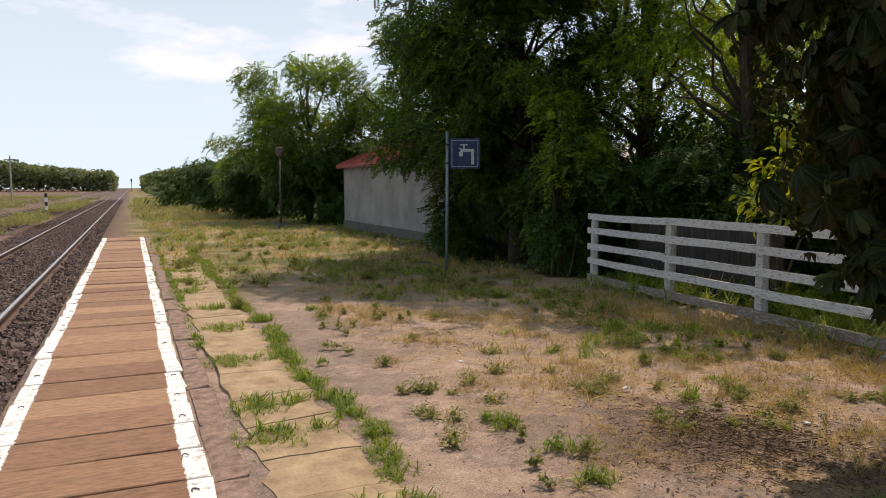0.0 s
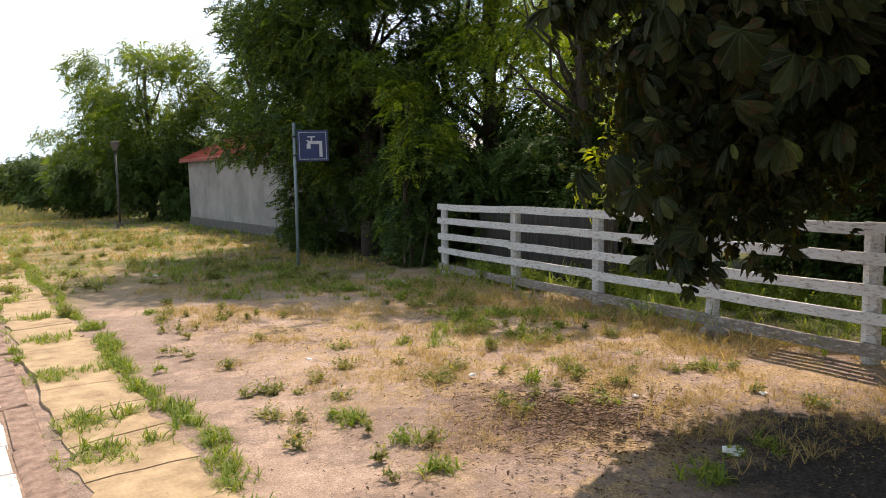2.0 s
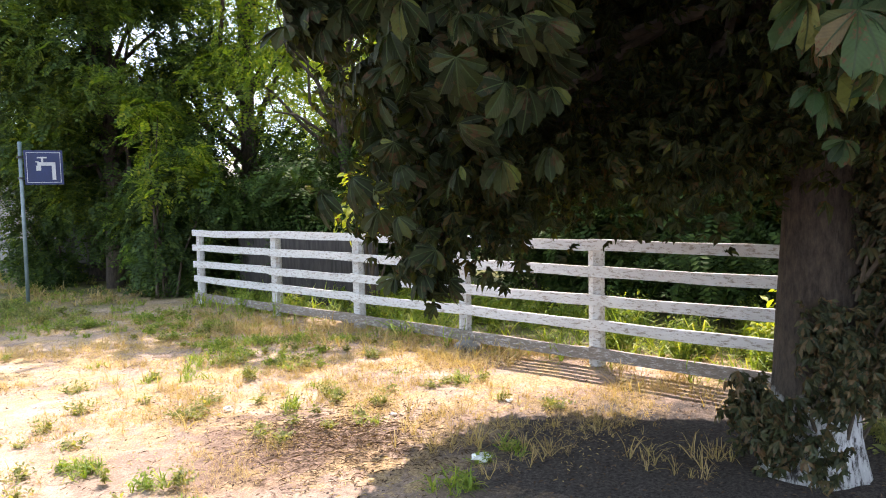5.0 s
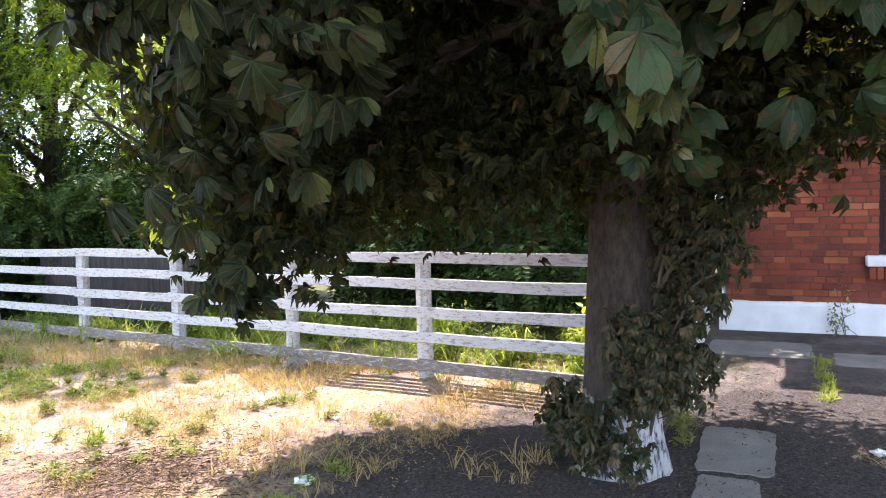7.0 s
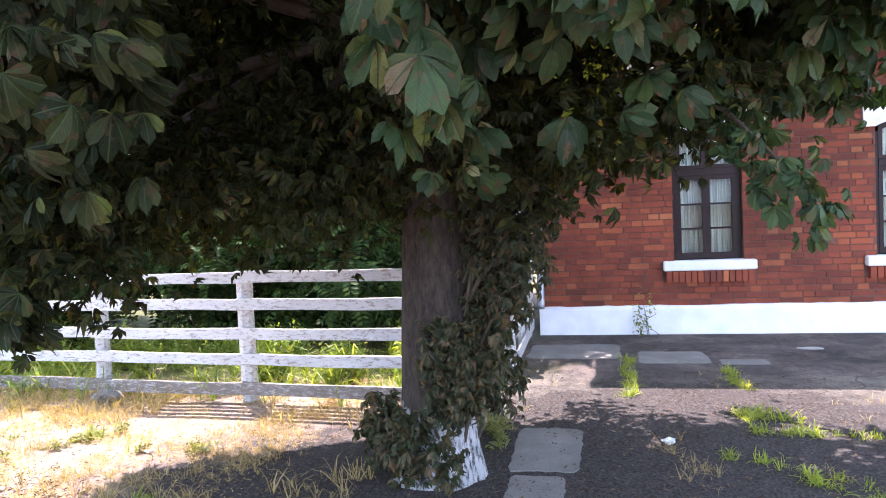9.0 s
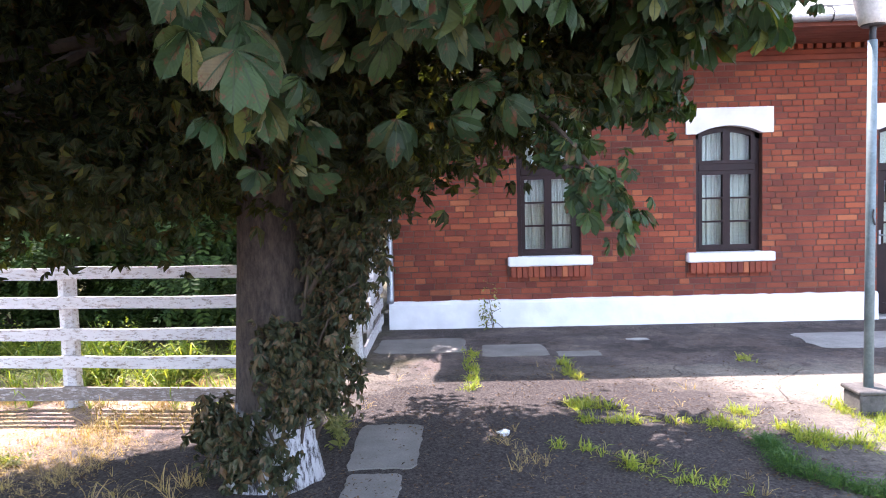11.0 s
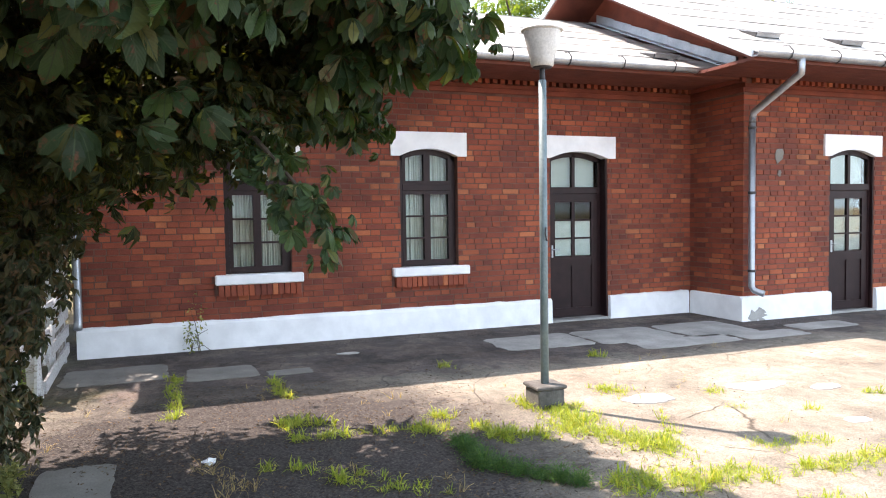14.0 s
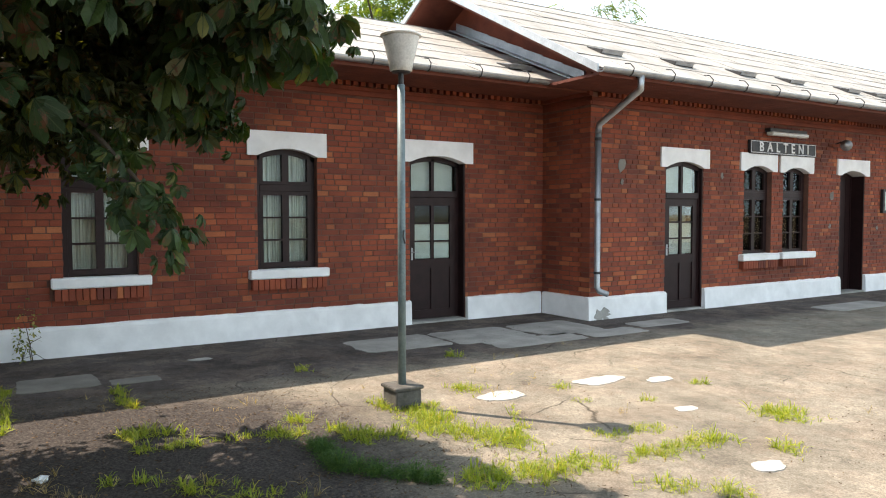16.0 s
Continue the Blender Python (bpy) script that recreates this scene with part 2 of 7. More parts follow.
    c = mix_node(n, l, step_node(n, l, x, -0.85, -1.0), c, mix_node(n, l, ramp_node(n, l, noise_node(n, l, 0.3, 6, 0.7), (0.45, (0, 0, 0)), (0.6, (1, 1, 1))), mix_node(n, l, step_node(n, l, x, -4.3, -5.2), verge, straw), far))
    c = mix_node(n, l, mix_node(n, l, 1.0, step_node(n, l, wobx.outputs[0], 0.9, 0.4), step_node(n, l, y, 24.9, 25.4), "MULTIPLY"), c, verge)
    c = mix_node(n, l, 0.9, c, ramp_node(n, l, fleck, (0.32, (0.42, 0.41, 0.40)), (0.5, (0.95, 0.95, 0.95)), (0.68, (1.5, 1.48, 1.45))), "MULTIPLY")
    c = mix_node(n, l, 0.6, c, ramp_node(n, l, noise_node(n, l, 9, 7, 0.75), (0.32, (0.6, 0.59, 0.58)), (0.66, (1.3, 1.3, 1.3))), "MULTIPLY")
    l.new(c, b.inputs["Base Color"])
    b.inputs["Roughness"].default_value = 0.95
    b.inputs["Specular IOR Level"].default_value = 0.15
    bump_node(n, l, b, fleck, 0.8, 0.012)
    return m


def plank_mat():
    """Weathered reddish-brown planks with both ends painted white, the paint worn to an uneven edge."""
    m, n, l, b = node_mat("deck_plank")
    tone = ramp_node(n, l, random_node(n, True), (0.0, (0.235, 0.13, 0.078)), (0.6, (0.305, 0.18, 0.108)), (1.0, (0.39, 0.25, 0.145)))
    grain = ramp_node(n, l, noise_node(n, l, 16, 7, 0.7, (0.6, 3.0, 1)), (0.3, (0.42, 0.37, 0.33)), (0.7, (1.35, 1.3, 1.25)))
    wood = mix_node(n, l, 0.9, tone, grain, "MULTIPLY")
    oc = n.new("ShaderNodeTexCoord")
    sep = n.new("ShaderNodeSeparateXYZ")
    l.new(oc.outputs["Object"], sep.inputs["Vector"])
    ab = n.new("ShaderNodeMath")
    ab.operation = "ABSOLUTE"
    l.new(sep.outputs[0], ab.inputs[0])
    ad = n.new("ShaderNodeMath")
    ad.operation = "MULTIPLY_ADD"
    ad.inputs[1].default_value = 0.05
    l.new(noise_node(n, l, 22, 4, 0.7), ad.inputs[0])
    l.new(ab.outputs[0], ad.inputs[2])
    white = ramp_node(n, l, noise_node(n, l, 18, 6, 0.7), (0.34, (0.30, 0.25, 0.21)), (0.46, (0.78, 0.77, 0.74)))
    l.new(mix_node(n, l, step_node(n, l, ad.outputs[0], 0.49, 0.497), wood, white), b.inputs["Base Color"])
    b.inputs["Roughness"].default_value = 0.85
    bump_node(n, l, b, noise_node(n, l, 30, 6, 0.7, (0.6, 3, 1)), 0.6, 0.008)
    return m


def bark_mat(name, white_to):
    m, n, l, b = node_mat(name)
    rid = noise_node(n, l, 13, 7, 0.75, (2.2, 2.2, 0.7))
    c = ramp_node(n, l, rid, (0.35, (0.018, 0.013, 0.010)), (0.65, (0.088, 0.066, 0.05)))
    if white_to:
        ed = n.new("ShaderNodeMath")
        ed.operation = "MULTIPLY_ADD"
        ed.inputs[1].default_value = 0.35
        l.new(noise_node(n, l, 7, 5), ed.inputs[0])
        l.new(axis_node(n, l, 2), ed.inputs[2])
        lime = ramp_node(n, l, rid, (0.40, (0.05, 0.045, 0.045)), (0.50, (0.50, 0.50, 0.51)), (0.7, (0.68, 0.68, 0.68)))
        c = mix_node(n, l, step_node(n, l, ed.outputs[0], white_to + 0.02, white_to - 0.03), c, lime)
    l.new(c, b.inputs["Base Color"])
    b.inputs["Roughness"].default_value = 0.9
    bump_node(n, l, b, rid, 1.0, 0.03)
    return m


def white_wood_mat(name, paint, bare, cover):
    """Old boards with paint that has flaked down to grey wood."""
    m, n, l, b = node_mat(name)
    flake = noise_node(n, l, 16, 8, 0.8, (3, 0.8, 3))
    wood = ramp_node(n, l, noise_node(n, l, 40, 5, 0.6, (3, 0.4, 3)), (0.3, tuple(v * 0.55 for v in bare)), (0.7, bare))
    coat = ramp_node(n, l, noise_node(n, l, 3, 5), (0.3, tuple(v * 0.82 for v in paint)), (0.7, paint))
    l.new(mix_node(n, l, ramp_node(n, l, flake, (cover - 0.03, (0, 0, 0)), (cover + 0.03, (1, 1, 1))), wood, coat), b.inputs["Base Color"])
    b.inputs["Roughness"].default_value = 0.8
    bump_node(n, l, b, flake, 0.5, 0.006)
    return m


M_GROUND, M_PLANK = ground_mat(), plank_mat()
M_BRICK, M_BRICK1 = brick_mat("old_red_brick", False), brick_mat("old_red_brick_piece", True)
M_MORTAR = plain("grimy_mortar", (0.10, 0.042, 0.030), (0.18, 0.085, 0.062), 4)
M_RENDER = plain("red_painted_gable", (0.15, 0.035, 0.02), (0.27, 0.065, 0.035), 2.5)
M_LIME = white_wood_mat("flaking_whitewash", (0.90, 0.90, 0.90), (0.42, 0.40, 0.37), 0.29)
M_BROWN = plain("dark_brown_gloss_paint", (0.014, 0.0055, 0.006), (0.027, 0.011, 0.011), 5, 0.45, bump=0.15, spec=0.25)
M_GLASS = glass_mat("window_glass")
M_CURTAIN = plain("white_net_curtain", (0.60, 0.60, 0.57), (0.78, 0.78, 0.75), 5, 0.95)
M_PAPER = plain("white_paper_behind_glass", (0.62, 0.65, 0.65), (0.78, 0.80, 0.80), 9, 0.5, bump=0.05)
M_ZINC = plain("dull_galvanised_steel", (0.30, 0.32, 0.34), (0.48, 0.50, 0.52), 4, 0.45, 0.85)
M_ROOF = plain("grey_fibre_cement_sheet", (0.25, 0.238, 0.22), (0.44, 0.425, 0.40), 1.6, 0.7, fine=25)
M_FLASH = plain("pale_sheet_metal_flashing", (0.42, 0.46, 0.50), (0.60, 0.63, 0.66), 5, 0.45, 0.5)
M_SOFFIT = plain("red_brown_soffit_boards", (0.11, 0.03, 0.02), (0.19, 0.055, 0.035), 3)
M_BLOCK = plain("dark_concrete", (0.055, 0.052, 0.048), (0.14, 0.132, 0.12), 9, 0.9, fine=60)
M_KERB = plain("crumbling_brownish_concrete", (0.13, 0.082, 0.06), (0.36, 0.255, 0.195), 11, 0.95, fine=60, bump=1.0, grain=0.9)
M_CONC = plain("old_concrete", (0.23, 0.22, 0.205), (0.40, 0.385, 0.36), 2.5, 0.9, fine=80)
M_PALE = plain("pale_worn_cement_patch", (0.15, 0.14, 0.125), (0.24, 0.228, 0.205), 3.5, 0.9, fine=80)
M_CEMENT = plain("fresh_pale_cement", (0.34, 0.325, 0.30), (0.50, 0.485, 0.46), 7, 0.9, fine=80)
M_SAND = plain("sandy_yellow_paving", (0.22, 0.15, 0.085), (0.46, 0.345, 0.205), 4.3, 0.9, fine=50)
M_POLE = plain("grey_blue_painted_steel", (0.10, 0.145, 0.155), (0.19, 0.245, 0.255), 7, 0.45, 0.2)
M_GLOBE = plain("dusty_opal_plastic", (0.55, 0.54, 0.51), (0.72, 0.71, 0.68), 6, 0.35)
M_DARK = plain("dark_sooty_metal", (0.03, 0.03, 0.032), (0.07, 0.07, 0.072), 8, 0.5, 0.3)
M_FENCE = white_wood_mat("flaking_white_fence_paint", (0.54, 0.535, 0.525), (0.32, 0.28, 0.24), 0.45)
M_FENCE2 = white_wood_mat("bare_grey_fence_wood", (0.38, 0.36, 0.34), (0.21, 0.175, 0.145), 0.55)
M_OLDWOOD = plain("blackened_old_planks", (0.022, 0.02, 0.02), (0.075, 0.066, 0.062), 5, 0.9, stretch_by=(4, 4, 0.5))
M_BARK, M_BARKW = bark_mat("grey_bark", 0), bark_mat("chestnut_bark_limed_foot", 0.60)
M_TWIG = plain("twig_bark", (0.05, 0.038, 0.028), (0.11, 0.085, 0.06), 10, 0.9)
# olive yard-side leaves, darkened further to carry the crown's shade
M_YARD_SHADE = leaf_mat("olive_shaded_chestnut_leaf", ((0.0, (0.010, 0.015, 0.008)), (0.6, (0.019, 0.027, 0.012)), (0.9, (0.036, 0.042, 0.017)), (0.97, (0.09, 0.11, 0.03)), (1.0, (0.08, 0.06, 0.04))), 0.55, 0.16, (0.05, 0.03, 0.018), True, gloss=0.08)
M_CHESTNUT = leaf_mat("chestnut_leaf", ((0.0, (0.013, 0.028, 0.012)), (0.5, (0.027, 0.057, 0.022)), (0.80, (0.046, 0.084, 0.030)), (0.90, (0.052, 0.056, 0.018)), (0.94, (0.11, 0.13, 0.03)), (0.97, (0.15, 0.155, 0.085)), (1.0, (0.08, 0.045, 0.024))), 0.5, 0.2, (0.095, 0.042, 0.024), True, 0.2)
M_SHOOT = leaf_mat("browned_shoot_leaf", ((0.0, (0.018, 0.026, 0.012)), (0.5, (0.034, 0.044, 0.018)), (0.8, (0.07, 0.06, 0.026)), (1.0, (0.11, 0.07, 0.035))), 0.55, 0.2, (0.12, 0.07, 0.04))
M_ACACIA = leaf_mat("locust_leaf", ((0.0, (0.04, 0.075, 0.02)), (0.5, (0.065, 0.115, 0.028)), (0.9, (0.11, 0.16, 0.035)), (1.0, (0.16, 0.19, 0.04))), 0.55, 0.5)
# locust leaf again, with sunlight put into a brighter yellow-green
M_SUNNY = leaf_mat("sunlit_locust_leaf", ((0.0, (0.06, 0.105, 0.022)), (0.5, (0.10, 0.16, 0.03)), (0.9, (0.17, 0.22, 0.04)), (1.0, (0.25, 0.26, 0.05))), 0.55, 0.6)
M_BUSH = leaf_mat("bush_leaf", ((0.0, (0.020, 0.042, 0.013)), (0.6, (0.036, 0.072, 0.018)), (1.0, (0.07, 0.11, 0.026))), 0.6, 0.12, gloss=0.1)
# locust leaf again, darkened for trees seen from their shaded side
M_LOCUST_SHADE = leaf_mat("shaded_locust_leaf", ((0.0, (0.026, 0.050, 0.022)), (0.6, (0.044, 0.082, 0.032)), (0.92, (0.07, 0.115, 0.036)), (1.0, (0.11, 0.15, 0.04))), 0.6, 0.42, gloss=0.15)
# browned inner leaves; their tone also holds the crown's own shade
M_INNER_SHADE = leaf_mat("browned_shaded_chestnut_leaf", ((0.0, (0.012, 0.017, 0.008)), (0.6, (0.024, 0.031, 0.013)), (0.9, (0.042, 0.042, 0.017)), (0.97, (0.07, 0.08, 0.02)), (1.0, (0.075, 0.048, 0.022))), 0.6, 0.42, (0.06, 0.035, 0.018), True, gloss=0.12)
M_WEED = leaf_mat("dusty_weed_leaf", ((0.0, (0.085, 0.105, 0.042)), (0.5, (0.14, 0.16, 0.065)), (0.85, (0.22, 0.225, 0.10)), (1.0, (0.30, 0.25, 0.13))), 0.75, 0.35)
M_YELLOW = leaf_mat("yellow_green_leaf", ((0.0, (0.14, 0.20, 0.03)), (1.0, (0.30, 0.32, 0.04))), 0.5, 0.45)
M_GRASS = leaf_mat("green_grass", ((0.0, (0.08, 0.135, 0.022)), (0.6, (0.14, 0.21, 0.035)), (1.0, (0.27, 0.29, 0.08))), 0.6, 0.35)
M_MAT = leaf_mat("feathery_dark_weed", ((0.0, (0.025, 0.07, 0.022)), (0.6, (0.045, 0.11, 0.03)), (1.0, (0.09, 0.16, 0.045))), 0.65, 0.3)
# crack grass, yellower than the other and brightened for the sun on it
M_FORE = leaf_mat("sunlit_crack_grass", ((0.0, (0.13, 0.19, 0.03)), (0.5, (0.22, 0.28, 0.045)), (0.9, (0.32, 0.34, 0.07)), (1.0, (0.38, 0.32, 0.13))), 0.6, 0.4)
M_STRAW = leaf_mat("dry_grass", ((0.0, (0.17, 0.115, 0.065)), (0.6, (0.40, 0.30, 0.18)), (1.0, (0.25, 0.21, 0.10))), 0.7, 0.3)
M_SCRUB = leaf_mat("grey_green_scrub", ((0.0, (0.14, 0.15, 0.07)), (0.6, (0.27, 0.25, 0.14)), (1.0, (0.13, 0.17, 0.06))), 0.7, 0.25)
M_LITTER = leaf_mat("dead_leaf", ((0.0, (0.03, 0.018, 0.011)), (0.6, (0.085, 0.05, 0.03)), (1.0, (0.17, 0.115, 0.075))), 0.8, 0.1)
M_BALLAST = plain("brown_track_stone", (0.045, 0.030, 0.026), (0.20, 0.14, 0.12), 22, 0.9, fine=40)
M_RAIL = plain("rusty_rail_side", (0.07, 0.04, 0.028), (0.14, 0.085, 0.06), 9, 0.8)
M_RAILTOP = plain("polished_rail_head", (0.42, 0.41, 0.40), (0.58, 0.57, 0.56), 9, 0.32, 0.9, bump=0.05)
M_SLEEPER = plain("weathered_sleeper", (0.10, 0.08, 0.07), (0.20, 0.17, 0.15), 6, 0.9)
# tap sign colours, darkened for the tree shade over the plate
M_BLUE = plain("shaded_blue_sign_paint", (0.005, 0.015, 0.065), (0.008, 0.024, 0.10), 4, 0.45, bump=0.05)
M_SHADED_WHITE = plain("shaded_sign_white", (0.34, 0.36, 0.40), (0.46, 0.48, 0.50), 8, 0.6, bump=0.05)
M_WHITE = plain("white_paint", (0.66, 0.67, 0.68), (0.80, 0.80, 0.80), 8, 0.6, bump=0.1)
M_BLACK = plain("black_sign_paint", (0.014, 0.014, 0.016), (0.035, 0.035, 0.038), 9, 0.5, bump=0.1)
M_STUCCO = plain("stained_grey_render", (0.16, 0.155, 0.148), (0.29, 0.282, 0.27), 1.1, 0.9, fine=30)
M_TILE = plain("red_ribbed_sheet_roof", (0.20, 0.035, 0.025), (0.33, 0.07, 0.045), 2, 0.5)
M_CREAM = plain("faded_cream_render", (0.42, 0.36, 0.24), (0.55, 0.48, 0.34), 1.5, 0.9)
M_FLOOR = plain("dim_room_floor", (0.10, 0.08, 0.06), (0.18, 0.14, 0.11), 3)
M_ROOM = plain("dim_room_paint", (0.30, 0.30, 0.28), (0.42, 0.42, 0.40), 2)
# far leaves greyed and lightened: distance haze mixed into their colour
M_WOODS = leaf_mat("hazed_woods_leaf", ((0.0, (0.06, 0.082, 0.058)), (0.6, (0.09, 0.118, 0.075)), (1.0, (0.12, 0.16, 0.085))), 0.7, 0.3)
M_FRUIT = plain("green_prickly_fruit", (0.16, 0.20, 0.04), (0.27, 0.30, 0.07), 30, 0.6)


# ---- mesh helpers ----
def box(bm, x0, x1, y0, y1, z0, z1, bevel=0.0):
    vs = [bm.verts.new((x, y, z)) for x in (x0, x1) for y in (y0, y1) for z in (z0, z1)]
    fs = [bm.faces.new([vs[i] for i in q]) for q in ((0, 1, 3, 2), (4, 6, 7, 5), (0, 4, 5, 1), (2, 3, 7, 6), (0, 2, 6, 4), (1, 5, 7, 3))]
    if bevel:
        bmesh.ops.bevel(bm, geom=list({e for f in fs for e in f.edges}), offset=bevel, segments=1, affect="EDGES", profile=0.6)
    return vs


def prism(bm, outline, a, b, axis="x"):
    """Extrudes a closed outline of (u, v) from a to b along an axis; u, v are the other two axes in order."""
    put = {"x": lambda w, u, v: (w, u, v), "y": lambda w, u, v: (u, w, v), "z": lambda w, u, v: (u, v, w)}[axis]
    lo = [bm.verts.new(put(a, u, v)) for u, v in outline]
    hi = [bm.verts.new(put(b, u, v)) for u, v in outline]
    k = len(outline)
    bm.faces.new(lo[::-1]), bm.faces.new(hi)
    for i in range(k):
        bm.faces.new((lo[i], lo[(i + 1) % k], hi[(i + 1) % k], hi[i]))


def tube(bm, path, radii, sides=10):
    """A tapered round tube along a path."""
    rings = []
    path = [Vector(p) for p in path]
    for i, p in enumerate(path):
        d = (path[min(i + 1, len(path) - 1)] - path[max(i - 1, 0)]).normalized()
        u = d.orthogonal().normalized()
        if rings:
            u = (last - d * last.dot(d)).normalized()
        last = u
        w = d.cross(u)
        r = radii[i] if hasattr(radii, "__len__") else radii
        rings.append([bm.verts.new(p + (u * math.cos(a) + w * math.sin(a)) * r) for a in (2 * math.pi * k / sides for k in range(sides))])
    for a, b in zip(rings, rings[1:]):
        for k in range(sides):
            bm.faces.new((a[k], a[(k + 1) % sides], b[(k + 1) % sides], b[k]))
    bm.faces.new(rings[0][::-1]), bm.faces.new(rings[-1])


def lathe(bm, profile, centre=(0, 0), sides=24):
    """Turns (radius, height) pairs about a vertical axis."""
    rings = [[bm.verts.new((centre[0] + r * math.cos(a), centre[1] + r * math.sin(a), z)) for a in (2 * math.pi * k / sides for k in range(sides))] for r, z in profile]
    for a, b in zip(rings, rings[1:]):
        for k in range(sides):
            bm.faces.new((a[k], a[(k + 1) % sides], b[(k + 1) % sides], b[k]))
    bm.faces.new(rings[0][::-1]), bm.faces.new(rings[-1])


def to_mesh(name, bm, material, smooth=False):
    bmesh.ops.recalc_face_normals(bm, faces=bm.faces[:])
    me = bpy.data.meshes.new(name)
    bm.to_mesh(me)
    bm.free()
    me.materials.append(material)
    if smooth:
        me.polygons.foreach_set("use_smooth", [True] * len(me.polygons))
    return me


def part(name, bm, material, parent, label="", smooth=False):
    ob = new(name, to_mesh(name, bm, material, smooth))
    ob.parent = parent
    if label:
        ob["label"] = label
    return ob


def single(name, bm, material, label, category, group="", kind="", smooth=False):
    return tagged(new(name, to_mesh(name, bm, material, smooth)), label, category, group, kind)


def thing(name, label, category, group="", kind="", at=(0, 0, 0)):
    ob = new(name)
    ob.location = at
    return tagged(ob, label, category, group, kind)


def fast_mesh(name, verts, faces, material, smooth=False, uv=None):
    """A mesh from arrays of points and equal-sided faces."""
    verts, faces = np.asarray(verts, np.float32), np.asarray(faces, np.int32)
    me = bpy.data.meshes.new(name)
    me.vertices.add(len(verts))
    me.vertices.foreach_set("co", verts.ravel())
    k = faces.shape[1]
    me.loops.add(faces.size)
    me.loops.foreach_set("vertex_index", faces.ravel())
    me.polygons.add(len(faces))
    me.polygons.foreach_set("loop_start", np.arange(0, faces.size, k, dtype=np.int32))
    me.polygons.foreach_set("loop_total", np.full(len(faces), k, np.int32))
    me.polygons.foreach_set("use_smooth", np.full(len(faces), smooth, bool))
    if uv is not None:
        me.uv_layers.new(name="leaf").data.foreach_set("uv", np.asarray(uv, np.float32)[faces.ravel()].ravel())
    me.update(calc_edges=True)
    me.validate()
    me.materials.append(material)
    return me


def scatter(template, faces, places, turns, sizes):
    """Copies of a small shape at places, each with its own turn (3 x 3) and size, as one set of arrays."""
    k = len(places)
    v = np.einsum("kij,nj->kni", turns, template) * np.asarray(sizes).reshape(k, -1, 1) + places[:, None, :]
    f = faces[None] + (np.arange(k) * len(template))[:, None, None]
    return v.reshape(-1, 3), f.reshape(-1, faces.shape[1])


def turns_of(rng, yaw, tilt, roll):
    cy, sy, ct, st, cr, sr = np.cos(yaw), np.sin(yaw), np.cos(tilt), np.sin(tilt), np.cos(roll), np.sin(roll)
    z, o = np.zeros_like(cy), np.ones_like(cy)
    rz = np.array([[cy, -sy, z], [sy, cy, z], [z, z, o]])
    rx = np.array([[o, z, z], [z, ct, -st], [z, st, ct]])
    ry = np.array([[cr, z, sr], [z, o, z], [-sr, z, cr]])
    return np.einsum("ijk,jlk,lmk->kim", rz, rx, ry)


# ---- ground, platform deck and tracks ----
def ground_sheet():
    xs = [-900, -300, -80, -30, -16, -8, -5.0, -3.0, -1.6, -1.02, -0.9] + [-0.5 + 0.5 * i for i in range(0, 42)] + [24, 34, 60, 120, 400, 900]
    ys = [-900, -300, -100, -60, -40, -30] + [-24 + 0.5 * i for i in range(0, 125)] + [42, 50, 60, 80, 120, 200, 400, 1000, 3000]
    v, f = [], []
    for y in ys:
        for x in xs:
            z = -0.36 if x < -1.0 else 0.0
            if x > -0.4:
                z += 0.03 * (noise.noise((x * 0.5, y * 0.5, 3)) - 0.1) * min(1.0, max(0.0, (8.2 - x) / 2)) * (1.0 if y > 3.0 else 0.25) - (0.012 if y > 3.0 else 0.004)
            v.append((x, y, z))
    k = len(xs)
    for j in range(len(ys) - 1):
        for i in range(k - 1):
            a = j * k + i
            f.append((a, a + 1, a + k + 1, a + k))
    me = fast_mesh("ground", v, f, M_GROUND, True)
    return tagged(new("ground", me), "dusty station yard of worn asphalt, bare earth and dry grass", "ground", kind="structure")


ground_sheet()

DECK0, DECK1 = -0.86, 0.34


